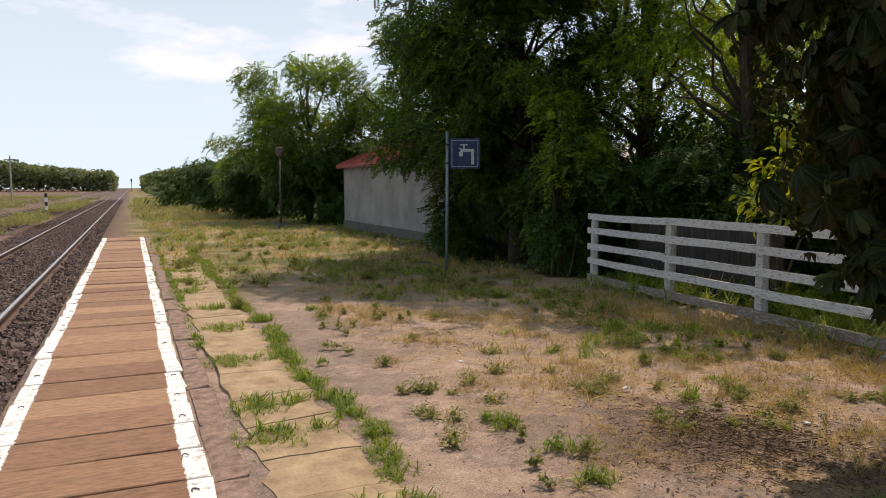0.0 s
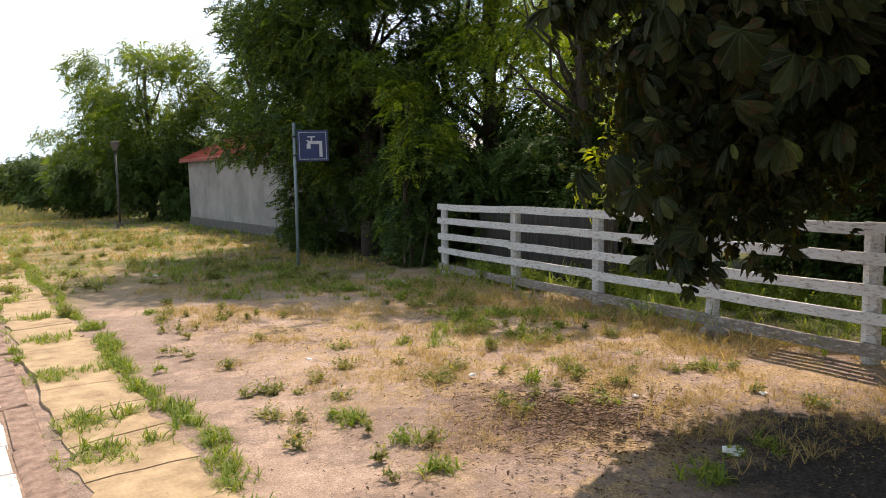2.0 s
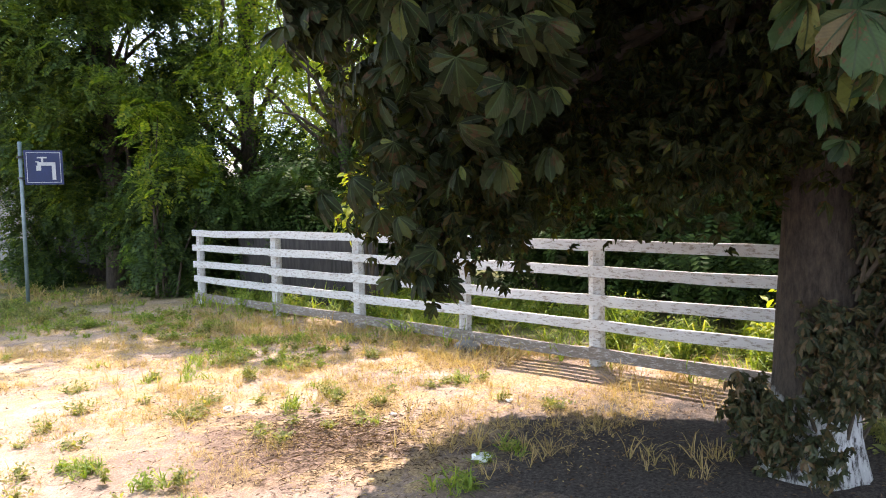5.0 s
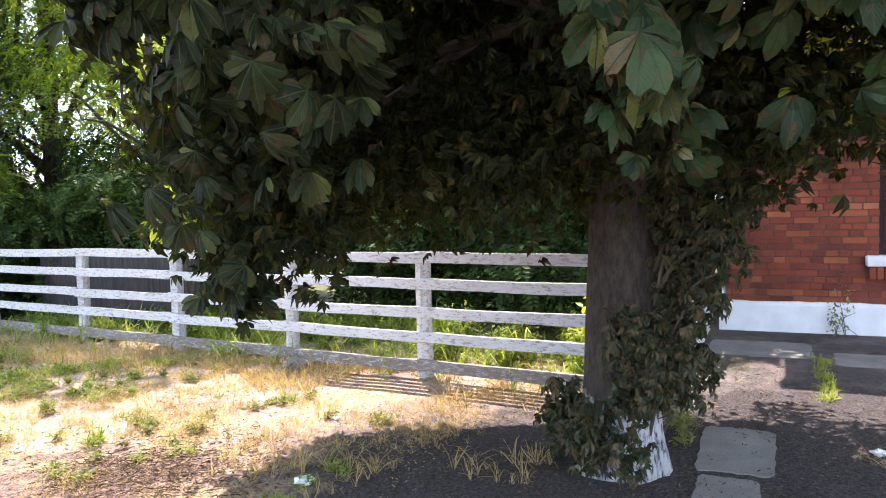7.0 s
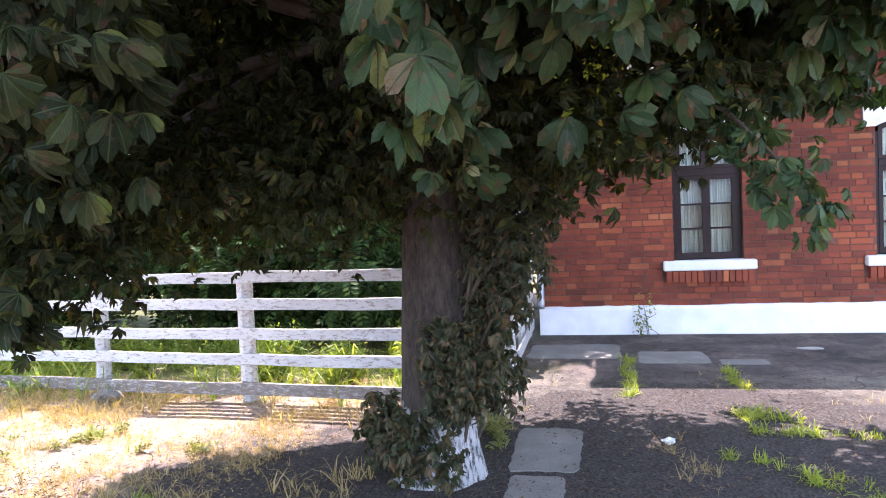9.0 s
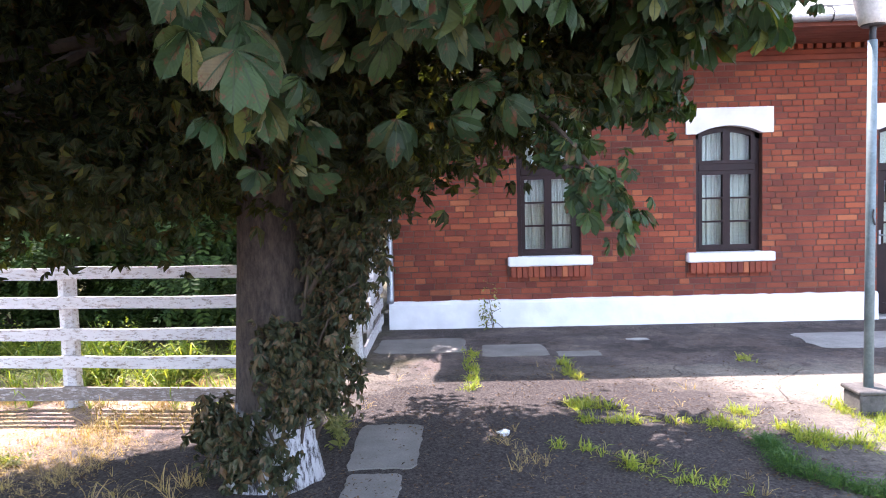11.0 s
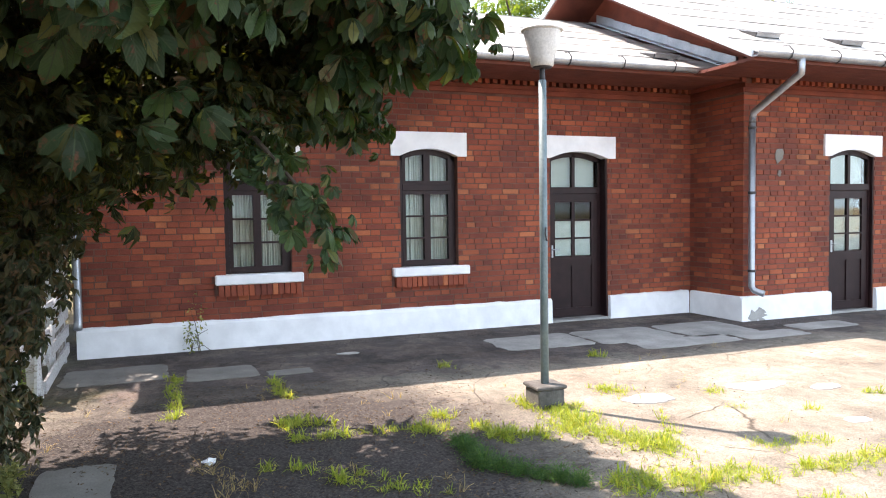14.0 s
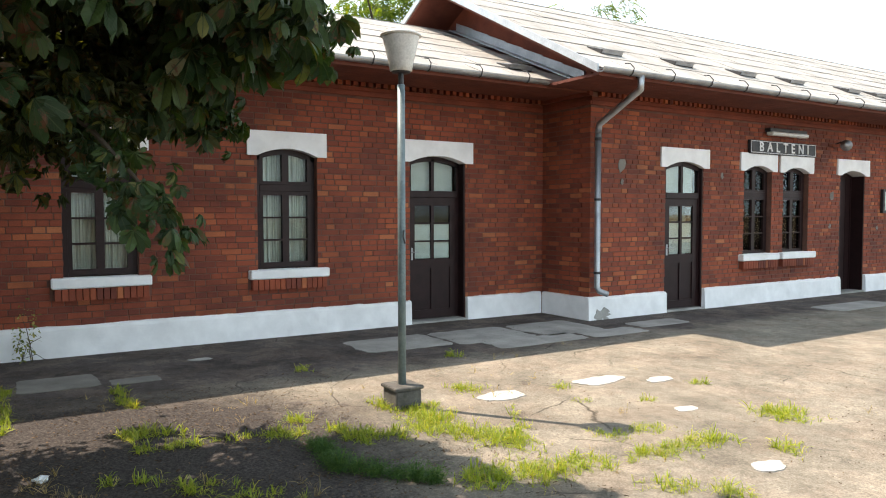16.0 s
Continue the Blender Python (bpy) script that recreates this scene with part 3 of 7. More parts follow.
def deck():
    road = thing("pavement", "platform edge walkway of weathered brown planks with white ends", "walkway", kind="structure")
    bm = bmesh.new()
    box(bm, DECK0 + 0.03, DECK1 - 0.03, -9.0, 25.4, -0.35, -0.075)
    part("plank_bearer", bm, M_CONC, road)
    mesh = []
    rng = random.Random(4)
    for k in range(4):
        bm = bmesh.new()
        box(bm, -0.6, 0.6, -0.243, 0.243, -0.075, 0.0, 0.010)
        for v in bm.verts:
            v.co.x += rng.uniform(-0.012, 0.012)
            v.co.y += rng.uniform(-0.006, 0.006)
            v.co.z += rng.uniform(-0.005, 0.004)
        mesh.append(to_mesh("plank", bm, M_PLANK))
    for k in range(68):
        ob = new("plank", mesh[k % 4])
        ob.parent = road
        ob.location = (-0.26 + rng.uniform(-0.012, 0.012), -8.7 + 0.5 * k, 0.02 + rng.uniform(-0.008, 0.008))
        ob.rotation_euler = (rng.uniform(-0.012, 0.012), rng.uniform(-0.006, 0.006), rng.uniform(-0.02, 0.02) + (math.pi if k % 3 == 0 else 0))
    bm = bmesh.new()
    tube(bm, [(0.018 * math.cos(a), 0.034 * math.sin(a), 0.003) for a in (math.pi * i / 8 for i in range(9))], 0.004, 5)
    iron = to_mesh("staple", bm, M_DARK)
    for k in range(68):
        for x in (0.255, -0.77):
            if rng.random() < 0.75:
                ob = new("staple", iron)
                ob.parent = road
                ob.location = (x + rng.uniform(-0.02, 0.02), -8.7 + 0.5 * k + rng.uniform(-0.12, 0.12), 0.026)
                ob.rotation_euler = (0, 0, rng.uniform(-0.4, 0.4))


deck()


def kerb_and_slabs():
    kerb = thing("kerb", "low crumbling concrete kerb beside the plank walkway", "kerb", kind="structure")
    rng = random.Random(9)
    for k in range(34):
        bm = bmesh.new()
        y = -8 + k * 1.0
        box(bm, 0.365, 0.53, y, y + 0.985, -0.2, 0.012, 0.012)
        for v in bm.verts:
            v.co.x += rng.uniform(-0.02, 0.03)
            v.co.z += rng.uniform(-0.02, 0.003)
        part("kerb_stone", bm, M_KERB, kerb)
    pave = thing("pavement", "line of worn sandy yellow paving slabs broken by grass", "pavement", kind="structure")
    y = 1.0
    joint = [(x, y + rng.uniform(-0.03, 0.03)) for x in (0.64, 0.80, 0.95, 1.10, 1.25)]
    while y < 19:
        y += rng.uniform(0.5, 0.85)
        skew = rng.uniform(-0.06, 0.06)
        nxt = [(x, y + skew * (x - 0.95) / 0.3 + rng.uniform(-0.025, 0.025)) for x in (0.64, 0.80, 0.95, 1.10, 1.25)]
        mid = [(j[1] + k[1]) / 2 for j, k in zip(joint, nxt)]
        left = [(0.62 + rng.uniform(-0.03, 0.05), mid[0] + d) for d in (0.14, 0.0, -0.14)]
        right = [(1.25 + rng.uniform(-0.07, 0.04), mid[4] + d) for d in (-0.14, 0.0, 0.14)]
        bm = bmesh.new()
        g = rng.uniform(0.001, 0.009)
        prism(bm, [*[(px, py + g) for px, py in joint], *right, *[(px, py - g) for px, py in nxt[::-1]], *left], -0.1, 0.001 + rng.uniform(0, 0.006), "z")
        part("paving_slab", bm, M_SAND, pave)
        joint = nxt



kerb_and_slabs()


def rail_mesh(x, z_head):
    prof = [(-0.075, -0.15), (0.075, -0.15), (0.075, -0.14), (0.014, -0.115), (0.014, -0.045), (0.036, -0.035), (0.036, -0.006), (0.028, 0.0), (-0.028, 0.0), (-0.036, -0.006), (-0.036, -0.035), (-0.014, -0.045), (-0.014, -0.115), (-0.075, -0.14)]
    bm = bmesh.new()
    prism(bm, [(x + u, z_head + v) for u, v in prof], -60, 900, "y")
    return bm


def track(name, xc, z_head, label, sleepers):
    tr = thing(name, label, "railway track", kind="structure")
    for s in (-1, 1):
        rail = part("rail", rail_mesh(xc + s * 0.752, z_head), M_RAIL, tr)
        bm = bmesh.new()
        box(bm, xc + s * 0.752 - 0.026, xc + s * 0.752 + 0.026, -60, 900, z_head - 0.01, z_head + 0.003)
        part("rail_head", bm, M_RAILTOP, rail, "bright worn top of the rail")
    bm = bmesh.new()
    prism(bm, [(xc - 2.0, -0.37), (xc - 1.35, z_head - 0.13), (xc + 1.35, z_head - 0.13), (xc + 2.0, -0.37)], -60, 900, "y")
    part("ballast_bed", bm, M_BALLAST, tr)
    bm = bmesh.new()
    box(bm, -1.25, 1.25, -0.12, 0.12, -0.1, 0, 0.02)
    me = to_mesh("sleeper", bm, M_SLEEPER)
    for k in range(sleepers):
        ob = new("sleeper", me)
        ob.parent = tr
        ob.location = (xc, 2 + k * 0.62, z_head - 0.145)
    return tr


track("track_main", -2.44, -0.15, "main line of two rails on brown stone ballast", 130)
track("track_second", -6.83, -0.15, "rusty second track half lost in weeds", 130)
track("track_third", -12.6, -0.17, "overgrown third track beyond the others", 0)


def ballast():
    """Angular stones heaped over the sleepers and down to the foot of the walkway."""
    rng = np.random.default_rng(5)
    t = np.array([(1, 0.1, -0.5), (-0.5, 0.87, -0.45), (-0.6, -0.8, -0.5), (0.75, 0.1, 0.45), (-0.3, 0.6, 0.55), (-0.45, -0.55, 0.5)])
    f = np.array([(0, 1, 4), (0, 4, 3), (1, 2, 5), (1, 5, 4), (2, 0, 3), (2, 3, 5), (3, 4, 5)])
    for nm, k, x0, x1, ya, yb, mat, label in (("track_stones", 48000, -4.5, -0.9, 4, 120, M_BALLAST, "dark brown ballast stones heaped between the rails"), ("track_stones", 6000, -4.5, -0.9, 4, -8, M_BALLAST, "dark brown ballast stones heaped between the rails"), ("second_track_stones", 9000, -8.6, -5.0, 12, 80, M_BALLAST, "dusty ballast stones round the second track")):
        x = rng.uniform(x0, x1, k)
        y = ya + (yb - ya) * rng.random(k) ** 2.0
        mid = (x0 + x1) / 2 - (0.0 if nm != "track_stones" else -0.26)
        off = np.abs(x - mid)
        z = np.where(off < 1.4, -0.285, -0.285 - 0.1 * np.minimum(1.0, (off - 1.4) / 0.5)) + rng.uniform(-0.01, 0.03, k)
        keep = (np.abs(off - 0.752) > 0.09)
        x, y, z = x[keep], y[keep], z[keep]
        tw = turns_of(rng, rng.uniform(0, 6.3, len(x)), rng.uniform(-0.9, 0.9, len(x)), rng.uniform(-0.9, 0.9, len(x)))
        v, ff = scatter(t, f, np.stack([x, y, z], 1), tw, rng.uniform(0.016, 0.045, len(x)) * (1 + np.maximum(y, 0) / 60))
        tagged(new(nm, fast_mesh(nm, v, ff, mat)), label, "stones", kind="stuff")


ballast()

# ---- the station: a lower wing and a taller main block ----
W, M = 9.60, 8.50          # outer brick faces of the wing and the main block
WY0, WY1 = -8.1, 0.52      # the wing along the platform
MY0, MY1 = -22.0, -8.1     # the main block
BASE, FRIEZE = 0.34, 3.24
SPRING, APEX, LINTEL = 2.36, 2.46, 2.68

# (centre along the wall, width, sill height, kind)
WING_HOLES = [(-1.53, 0.80, 0.88, "window"), (-3.78, 0.82, 0.88, "window"), (-6.10, 0.96, 0.02, "door")]
MAIN_HOLES = [(-10.21, 0.92, 0.02, "door"), (-12.17, 0.80, 0.85, "window"), (-13.32, 0.80, 0.85, "window"), (-15.25, 0.90, 0.02, "dark"), (-18.2, 0.82, 0.87, "window"), (-20.2, 0.82, 0.87, "window")]


def hole_rects(holes):
    return [(c - w / 2, c + w / 2, s, APEX + 0.02) for c, w, s, k in holes]


def pierced(bm, x0, x1, y0, y1, z0, z1, rects):
    """A wall slab with rectangular openings right through it."""
    cuts = sorted({y0, y1, *[r[0] for r in rects], *[r[1] for r in rects]})
    for a, b in zip(cuts, cuts[1:]):
        inside = sorted([(r[2], r[3]) for r in rects if r[0] < (a + b) / 2 < r[1]])
        z = z0
        for lo, hi in inside:
            if lo > z + 0.01:
                box(bm, x0, x1, a, b, z, lo)
            z = hi
        if z < z1:
            box(bm, x0, x1, a, b, z, z1)


def brick_wall(name, x, y0, y1, z0, z1, holes, label, near):
    """A pierced mortar core with proud bricks laid over its face, in courses of long and short bricks."""
    wall = thing(name, label, "wall", kind="structure")
    bm = bmesh.new()
    pierced(bm, x + 0.007, x + 0.36, y0 + 0.012, y1 - 0.012, 0.0, 3.62, hole_rects(holes))
    part("wall_core", bm, M_MORTAR, wall)
    skip = [(c - w / 2 - 0.135, c + w / 2 + 0.135, SPRING, LINTEL) for c, w, s, k in holes]
    skip += [(c - w / 2, c + w / 2, s, SPRING) for c, w, s, k in holes]
    skip += [(c - w / 2 - 0.14, c + w / 2 + 0.14, 0.60, 0.88) for c, w, s, k in holes if k == "window"]
    rng = random.Random(hash(len(name)) % 97 + 3)
    pitch, pieces = 0.0755, []
    for r in range(int((z1 - z0) / pitch)):
        z = z0 + r * pitch
        y = y0 + (0.0 if r % 2 else -0.065)
        long = r % 2 == 0
        while y < y1:
            w = 0.245 if long else 0.122
            if r % 4 in (1, 2):
                long = not long
            a, b = max(y, y0), min(y + w, y1)
            y += w + 0.0095
            zc = z + 0.033
            for ra, rb, rz0, rz1 in skip:
                if rz0 < zc < rz1 and a < rb and b > ra:
                    if a < ra:
                        b = ra
                    elif b > rb:
                        a = rb
                    else:
                        b = a
            if b - a > 0.03:
                pieces.append((a, b, z, z + 0.066, x + rng.uniform(-0.0035, 0.0025)))
    v, f, shared, made = [], [], {}, 0
    for a, b, lo, hi, px in pieces:
        if near and near[0] < a and b < near[1] and made < 300 and lo < 1.9:
            key = round((b - a) * 40)
            if key not in shared:
                bm = bmesh.new()
                box(bm, 0, 0.025, -(b - a) / 2, (b - a) / 2, -0.033, 0.033, 0.004)
                shared[key] = to_mesh("brick", bm, M_BRICK1)
            ob = new("brick", shared[key])
            ob.parent, ob.location = wall, (px, (a + b) / 2, (lo + hi) / 2)
            made += 1
            continue
        i = len(v)
        e = 0.004
        v += [(px + 0.02, a, lo), (px + 0.02, b, lo), (px + 0.02, b, hi), (px + 0.02, a, hi), (px, a + e, lo + e), (px, b - e, lo + e), (px, b - e, hi - e), (px, a + e, hi - e)]
        f += [(i + 4, i + 7, i + 6, i + 5), (i, i + 4, i + 5, i + 1), (i + 1, i + 5, i + 6, i + 2), (i + 2, i + 6, i + 7, i + 3), (i + 3, i + 7, i + 4, i)]
    rest = new("brickwork", fast_mesh("brickwork", v, f, M_BRICK))
    rest.parent = wall
    rest["kind"] = "stuff"
    return wall


wing_wall = brick_wall("wall_wing", W, WY0, WY1, BASE, FRIEZE, WING_HOLES, "old red brick wall of the low station wing", (-3.3, 0.3))
main_wall = brick_wall("wall_main", M, MY0, MY1, BASE, FRIEZE, MAIN_HOLES, "old red brick front wall of the main station block", None)


def end_wall(name, y, x0, x1, label, facing):
    """The short return wall between wing and main block, brick-faced like the rest."""
    wall = thing(name, label, "wall", kind="structure")
    bm = bmesh.new()
    box(bm, x0 + 0.36, x1, y - 0.35 * facing, y - 0.004 * facing, 0, 3.62) if facing > 0 else box(bm, x0 + 0.36, x1, y + 0.008, y + 0.35, 0, 3.62)
    part("wall_core", bm, M_MORTAR, wall)
    v, f = [], []
    rng = random.Random(31)
    for r in range(int((FRIEZE - BASE) / 0.0755)):
        z, x, long = BASE + r * 0.0755, x0 - (0.0 if r % 2 else 0.06), True
        while x < x0 + 1.3:
            w = 0.245 if long else 0.122
            long = (not long) if r % 2 else long
            a, b = max(x, x0), min(x + w, x1)
            x += w + 0.0095
            if b - a < 0.03:
                continue
            i, e, py = len(v), 0.002, y + facing * rng.uniform(-0.001, 0.0015)
            lo, hi = z, z + 0.066
            v += [(a, py - 0.02 * facing, lo), (b, py - 0.02 * facing, lo), (b, py - 0.02 * facing, hi), (a, py - 0.02 * facing, hi), (a + e, py, lo + e), (b - e, py, lo + e), (b - e, py, hi - e), (a + e, py, hi - e)]
            f += [(i + 4, i + 5, i + 6, i + 7), (i, i + 1, i + 5, i + 4), (i + 1, i + 2, i + 6, i + 5), (i + 2, i + 3, i + 7, i + 6), (i + 3, i, i + 4, i + 7)]
    rest = new("brickwork", fast_mesh("brickwork", v, f, M_BRICK))
    rest.parent = wall
    rest["kind"] = "stuff"
    return wall


end_wall("wall_return", MY1, M, 16.0, "red brick side of the main block beside the wing", 1)
end_wall("wall_wing_end", WY1, W, 15.5, "red brick end wall of the wing", 1)
# unseen rear walls, added to close the building against stray light
for nm, x0, x1, y0, y1, top in (("wall_back", 15.2, 15.5, WY0, WY1, 3.6), ("wall_back_main", 15.7, 16.0, MY0, MY1, 3.6), ("wall_far_end", M + 0.36, 15.7, MY0 - 0.3, MY0, 3.6)):
    bm = bmesh.new()
    box(bm, x0, x1, y0, y1, 0, top)
    single(nm, bm, M_RENDER, "plain brick-red rear wall of the station", "wall", kind="structure")
for nm, x0, x1, y0, y1 in (("floor_wing", W + 0.36, 15.2, WY0 + 0.01, WY1 - 0.36), ("floor_main", M + 0.36, 15.7, MY0, MY1 - 0.36)):
    bm = bmesh.new()
    box(bm, x0, x1, y0, y1, 0.0, 0.03)
    single(nm, bm, M_FLOOR, "dim wooden floor inside the station", "floor", kind="structure")
# ceilings out of view, added to keep light from leaking into the rooms
for nm, x0, x1, y0, y1 in (("ceiling_wing", W + 0.2, 15.3, WY0, WY1 - 0.1), ("ceiling_main", M + 0.2, 15.8, MY0, MY1 - 0.1)):
    bm = bmesh.new()
    box(bm, x0, x1, y0, y1, 3.3, 3.36)
    single(nm, bm, M_ROOM, "plain ceiling inside the station", "ceiling", kind="structure")
for nm, x, y0, y1 in (("wall_room_wing", W + 1.6, WY0 + 0.01, WY1 - 0.36), ("wall_room_main", M + 1.6, MY0, MY1 - 0.36)):
    bm = bmesh.new()
    box(bm, x, x + 0.1, y0, y1, 0.03, 3.3)
    single(nm, bm, M_ROOM, "dim painted partition inside the station", "wall", kind="structure")


def plinth(name, x, y0, y1, holes):
    """Whitewashed base with a rounded top edge, stopping at the doors."""
    pl = thing(name, "whitewashed plastered plinth along the foot of the brick wall", "plinth", kind="structure")
    doors = sorted([(c - w / 2 - 0.01, c + w / 2 + 0.01) for c, w, s, k in holes if s < 0.1])
    a = y0
    runs = []
    for d0, d1 in doors:
        runs.append((a, d0))
        a = d1
    runs.append((a, y1))
    rng = random.Random(2)
    for a, b in runs:
        bm = bmesh.new()
        k = max(2, int((b - a) / 0.12))
        rows = [(x - 0.07, -0.05), (x - 0.064, 0.12), (x - 0.058, 0.30), (x - 0.04, 0.338), (x + 0.01, 0.345)]
        grid = []
        for i in range(k + 1):
            y = a + (b - a) * i / k
            grid.append([bm.verts.new((px + rng.uniform(-0.004, 0.004), y, z + (rng.uniform(-0.008, 0.01) if z > 0.2 else 0))) for px, z in rows])
        for p, q in zip(grid, grid[1:]):
            for j in range(len(rows) - 1):
                bm.faces.new((p[j], q[j], q[j + 1], p[j + 1]))
        for g in (grid[0], grid[-1]):
            back = [bm.verts.new((x + 0.2, g[0].co.y, -0.05)), bm.verts.new((x + 0.2, g[0].co.y, 0.345))]
            bm.faces.new([*g, back[1], back[0]])
        part("plinth_run", bm, M_LIME, pl)


plinth("plinth_wing", W, WY0 + 0.07, WY1, WING_HOLES)
plinth("plinth_main", M, MY0, MY1 + 0.07, MAIN_HOLES)
bm = bmesh.new()
box(bm, M - 0.06, W - 0.062, MY1 - 0.05, MY1 + 0.066, -0.05, 0.342, 0.012)
single("plinth_return", bm, M_LIME, "whitewashed plinth on the side of the main block", "plinth", kind="structure")


def arch_line(c, w, spring, rise, k=12):
    return [(c - w / 2 + w * i / k, spring + rise * (1 - (2 * i / k - 1) ** 2)) for i in range(k + 1)]


def lintel(x, c, w):
    bm = bmesh.new()
    arc = arch_line(c, w, SPRING, APEX - SPRING)
    a, b = c - w / 2 - 0.13, c + w / 2 + 0.13
    prism(bm, [(a, SPRING), *arc, (b, SPRING), (b, LINTEL), (a, LINTEL)], x - 0.028, x + 0.05, "x")
    # soffit of the arch back into the wall
    prism(bm, [*[(u, v) for u, v in arc], (c + w / 2, APEX + 0.02), (c - w / 2, APEX + 0.02)], x + 0.05, x + 0.35, "x")
    return bm


def sill(x, c, w):
    bm = bmesh.new()
    box(bm, x - 0.105, x + 0.13, c - w / 2 - 0.13, c + w / 2 + 0.13, 0.765, 0.885, 0.014)
    return bm


def opening(number, x, c, w, s, kind):
    """Frame, panes, sill and lintel of one window, or frame, leaf and light of one door."""
    is_win = kind == "window"
    name = ("window_%d" if is_win else "door_%d") % number
    label = {"window": "tall arched casement window with dark brown frame and white curtains", "door": "dark brown panelled door with glass panes and arched light above", "dark": "plain dark brown door set deep in its opening"}[kind]
    th = thing(name, label, "window" if is_win else "door", kind="structure", at=(x, c, 0))

    def add(nm, bm, mat, parent=th, lab=""):
        bmesh.ops.translate(bm, verts=bm.verts[:], vec=(-x, -c, 0))
        ob = part(nm, bm, mat, th if parent is th else parent, lab)
        return ob
    add("lintel", lintel(x, c, w), M_LIME, lab="whitewashed flat-topped arch lintel")
    f0, f1 = x + (0.10 if is_win else 0.16), x + (0.17 if is_win else 0.22)
    if kind == "dark":
        f0, f1 = x + 0.26, x + 0.32
    elif kind == "door" and x < W - 0.1:
        f0, f1 = x + 0.06, x + 0.12
    a, b = c - w / 2, c + w / 2
    top = SPRING
    fw = 0.06
    bm = bmesh.new()
    lo = s if is_win else 0.03
    box(bm, f0, f1, a, a + fw, lo, top + 0.02), box(bm, f0, f1, b - fw, b, lo, top + 0.02)
    if not is_win:
        box(bm, x + 0.012, f0, a + 0.002, a + 0.022, lo, top), box(bm, x + 0.012, f0, b - 0.022, b - 0.002, lo, top)
    arc = arch_line(c, w, SPRING, APEX - SPRING)
    prism(bm, [*arc, *[(u, v - 0.07) for u, v in arc[::-1]]], f0, f1, "x")
    add("window_frame" if is_win else "door_frame", bm, M_BROWN)
    if is_win:
        add("window_sill", sill(x, c, w), M_LIME, lab="thick whitewashed sill")
        bm = bmesh.new()
        k = int((w + 0.2) / 0.07)
        for i in range(k):
            y = c - (w + 0.2) / 2 + i * (w + 0.2) / k
            box(bm, x - 0.085, x + 0.03, y + 0.004, y + (w + 0.2) / k - 0.004, 0.625, 0.762, 0.004)
        add("sill_bricks", bm, M_BRICK, lab="row of upright bricks below the sill")
        tz = 1.95
        bm = bmesh.new()
        box(bm, f0 - 0.012, f1, a + fw, b - fw, tz - 0.045, tz + 0.045, 0.006)
        add("transom", bm, M_BROWN)
        for side in (-1, 1):
            u0, u1 = (a + fw, c) if side < 0 else (c, b - fw)
            bm = bmesh.new()
            st = 0.045
            g0, g1 = f0 - 0.008, f1 - 0.01
            z0, z1 = s + 0.02, tz - 0.045
            box(bm, g0, g1, u0, u0 + st, z0, z1), box(bm, g0, g1, u1 - st, u1, z0, z1)
            box(bm, g0 + 0.001, g1, u0 + st, u1 - st, z0, z0 + 0.07), box(bm, g0 + 0.001, g1, u0 + st, u1 - st, z1 - 0.05, z1)
            h = (z1 - 0.05 - z0 - 0.07) / 3
            for i in (1, 2):
                zz = z0 + 0.07 + h * i
                box(bm, g0 + 0.002, g1, u0 + st, u1 - st, zz - 0.012, zz + 0.012)
            cas = add("casement", bm, M_BROWN)
            for i in range(3):
                bm = bmesh.new()
                box(bm, f0 + 0.025, f0 + 0.029, u0 + st - 0.005, u1 - st + 0.005, z0 + 0.07 + h * i + 0.008, z0 + 0.07 + h * (i + 1) - 0.008)
                add("pane", bm, M_GLASS, cas)
            bm = bmesh.new()
            box(bm, g0, g1, u0, u0 + st, tz + 0.045, top + 0.03), box(bm, g0, g1, u1 - st, u1, tz + 0.045, top + (0.05 if True else 0))
            box(bm, g0 + 0.001, g1, u0 + st, u1 - st, tz + 0.045, tz + 0.085)
            fan = add("top_light", bm, M_BROWN)
            bm = bmesh.new()
            box(bm, f0 + 0.025, f0 + 0.029, u0 + st - 0.005, u1 - st + 0.005, tz + 0.08, APEX - 0.02)
            add("pane", bm, M_GLASS, fan)
        if x < W - 0.1:
            return th
        # net curtain in soft folds
        bm = bmesh.new()
        k = 60
        lo_v, hi_v = [], []
        for i in range(k + 1):
            y = a + 0.03 + (w - 0.06) * i / k
            dx = 0.016 * math.sin(i * 0.9 + number) + 0.012 * math.sin(i * 2.3)
            lo_v.append(bm.verts.new((x + 0.235 + dx, y, s + 0.03)))
            hi_v.append(bm.verts.new((x + 0.235 + dx * 0.6, y, APEX)))
        for i in range(k):
            bm.faces.new((lo_v[i], lo_v[i + 1], hi_v[i + 1], hi_v[i]))
        add("curtain", bm, M_CURTAIN, lab="white net curtain hanging in folds")
    else:
        bm = bmesh.new()
        box(bm, x - 0.05, x + 0.36, a, b, -0.05, 0.025, 0.01)
        add("threshold", bm, M_CONC, lab="worn concrete doorstep")
        tz = 1.90
        if kind == "dark":
            bm = bmesh.new()
            box(bm, f0 + 0.01, f1 - 0.01, a + fw, b - fw, 0.03, APEX - 0.05)
            for u in (-0.25, 0.0, 0.25):
                box(bm, f0 + 0.002, f0 + 0.01, c + u * w - 0.004, c + u * w + 0.004, 0.05, 2.3)
            add("door_leaf", bm, M_BROWN)
            return th
        bm = bmesh.new()
        box(bm, f0 - 0.02, f1, a + fw, b - fw, tz - 0.05, tz + 0.05, 0.006)
        add("transom", bm, M_BROWN)
        u0, u1 = a + fw, b - fw
        bm = bmesh.new()
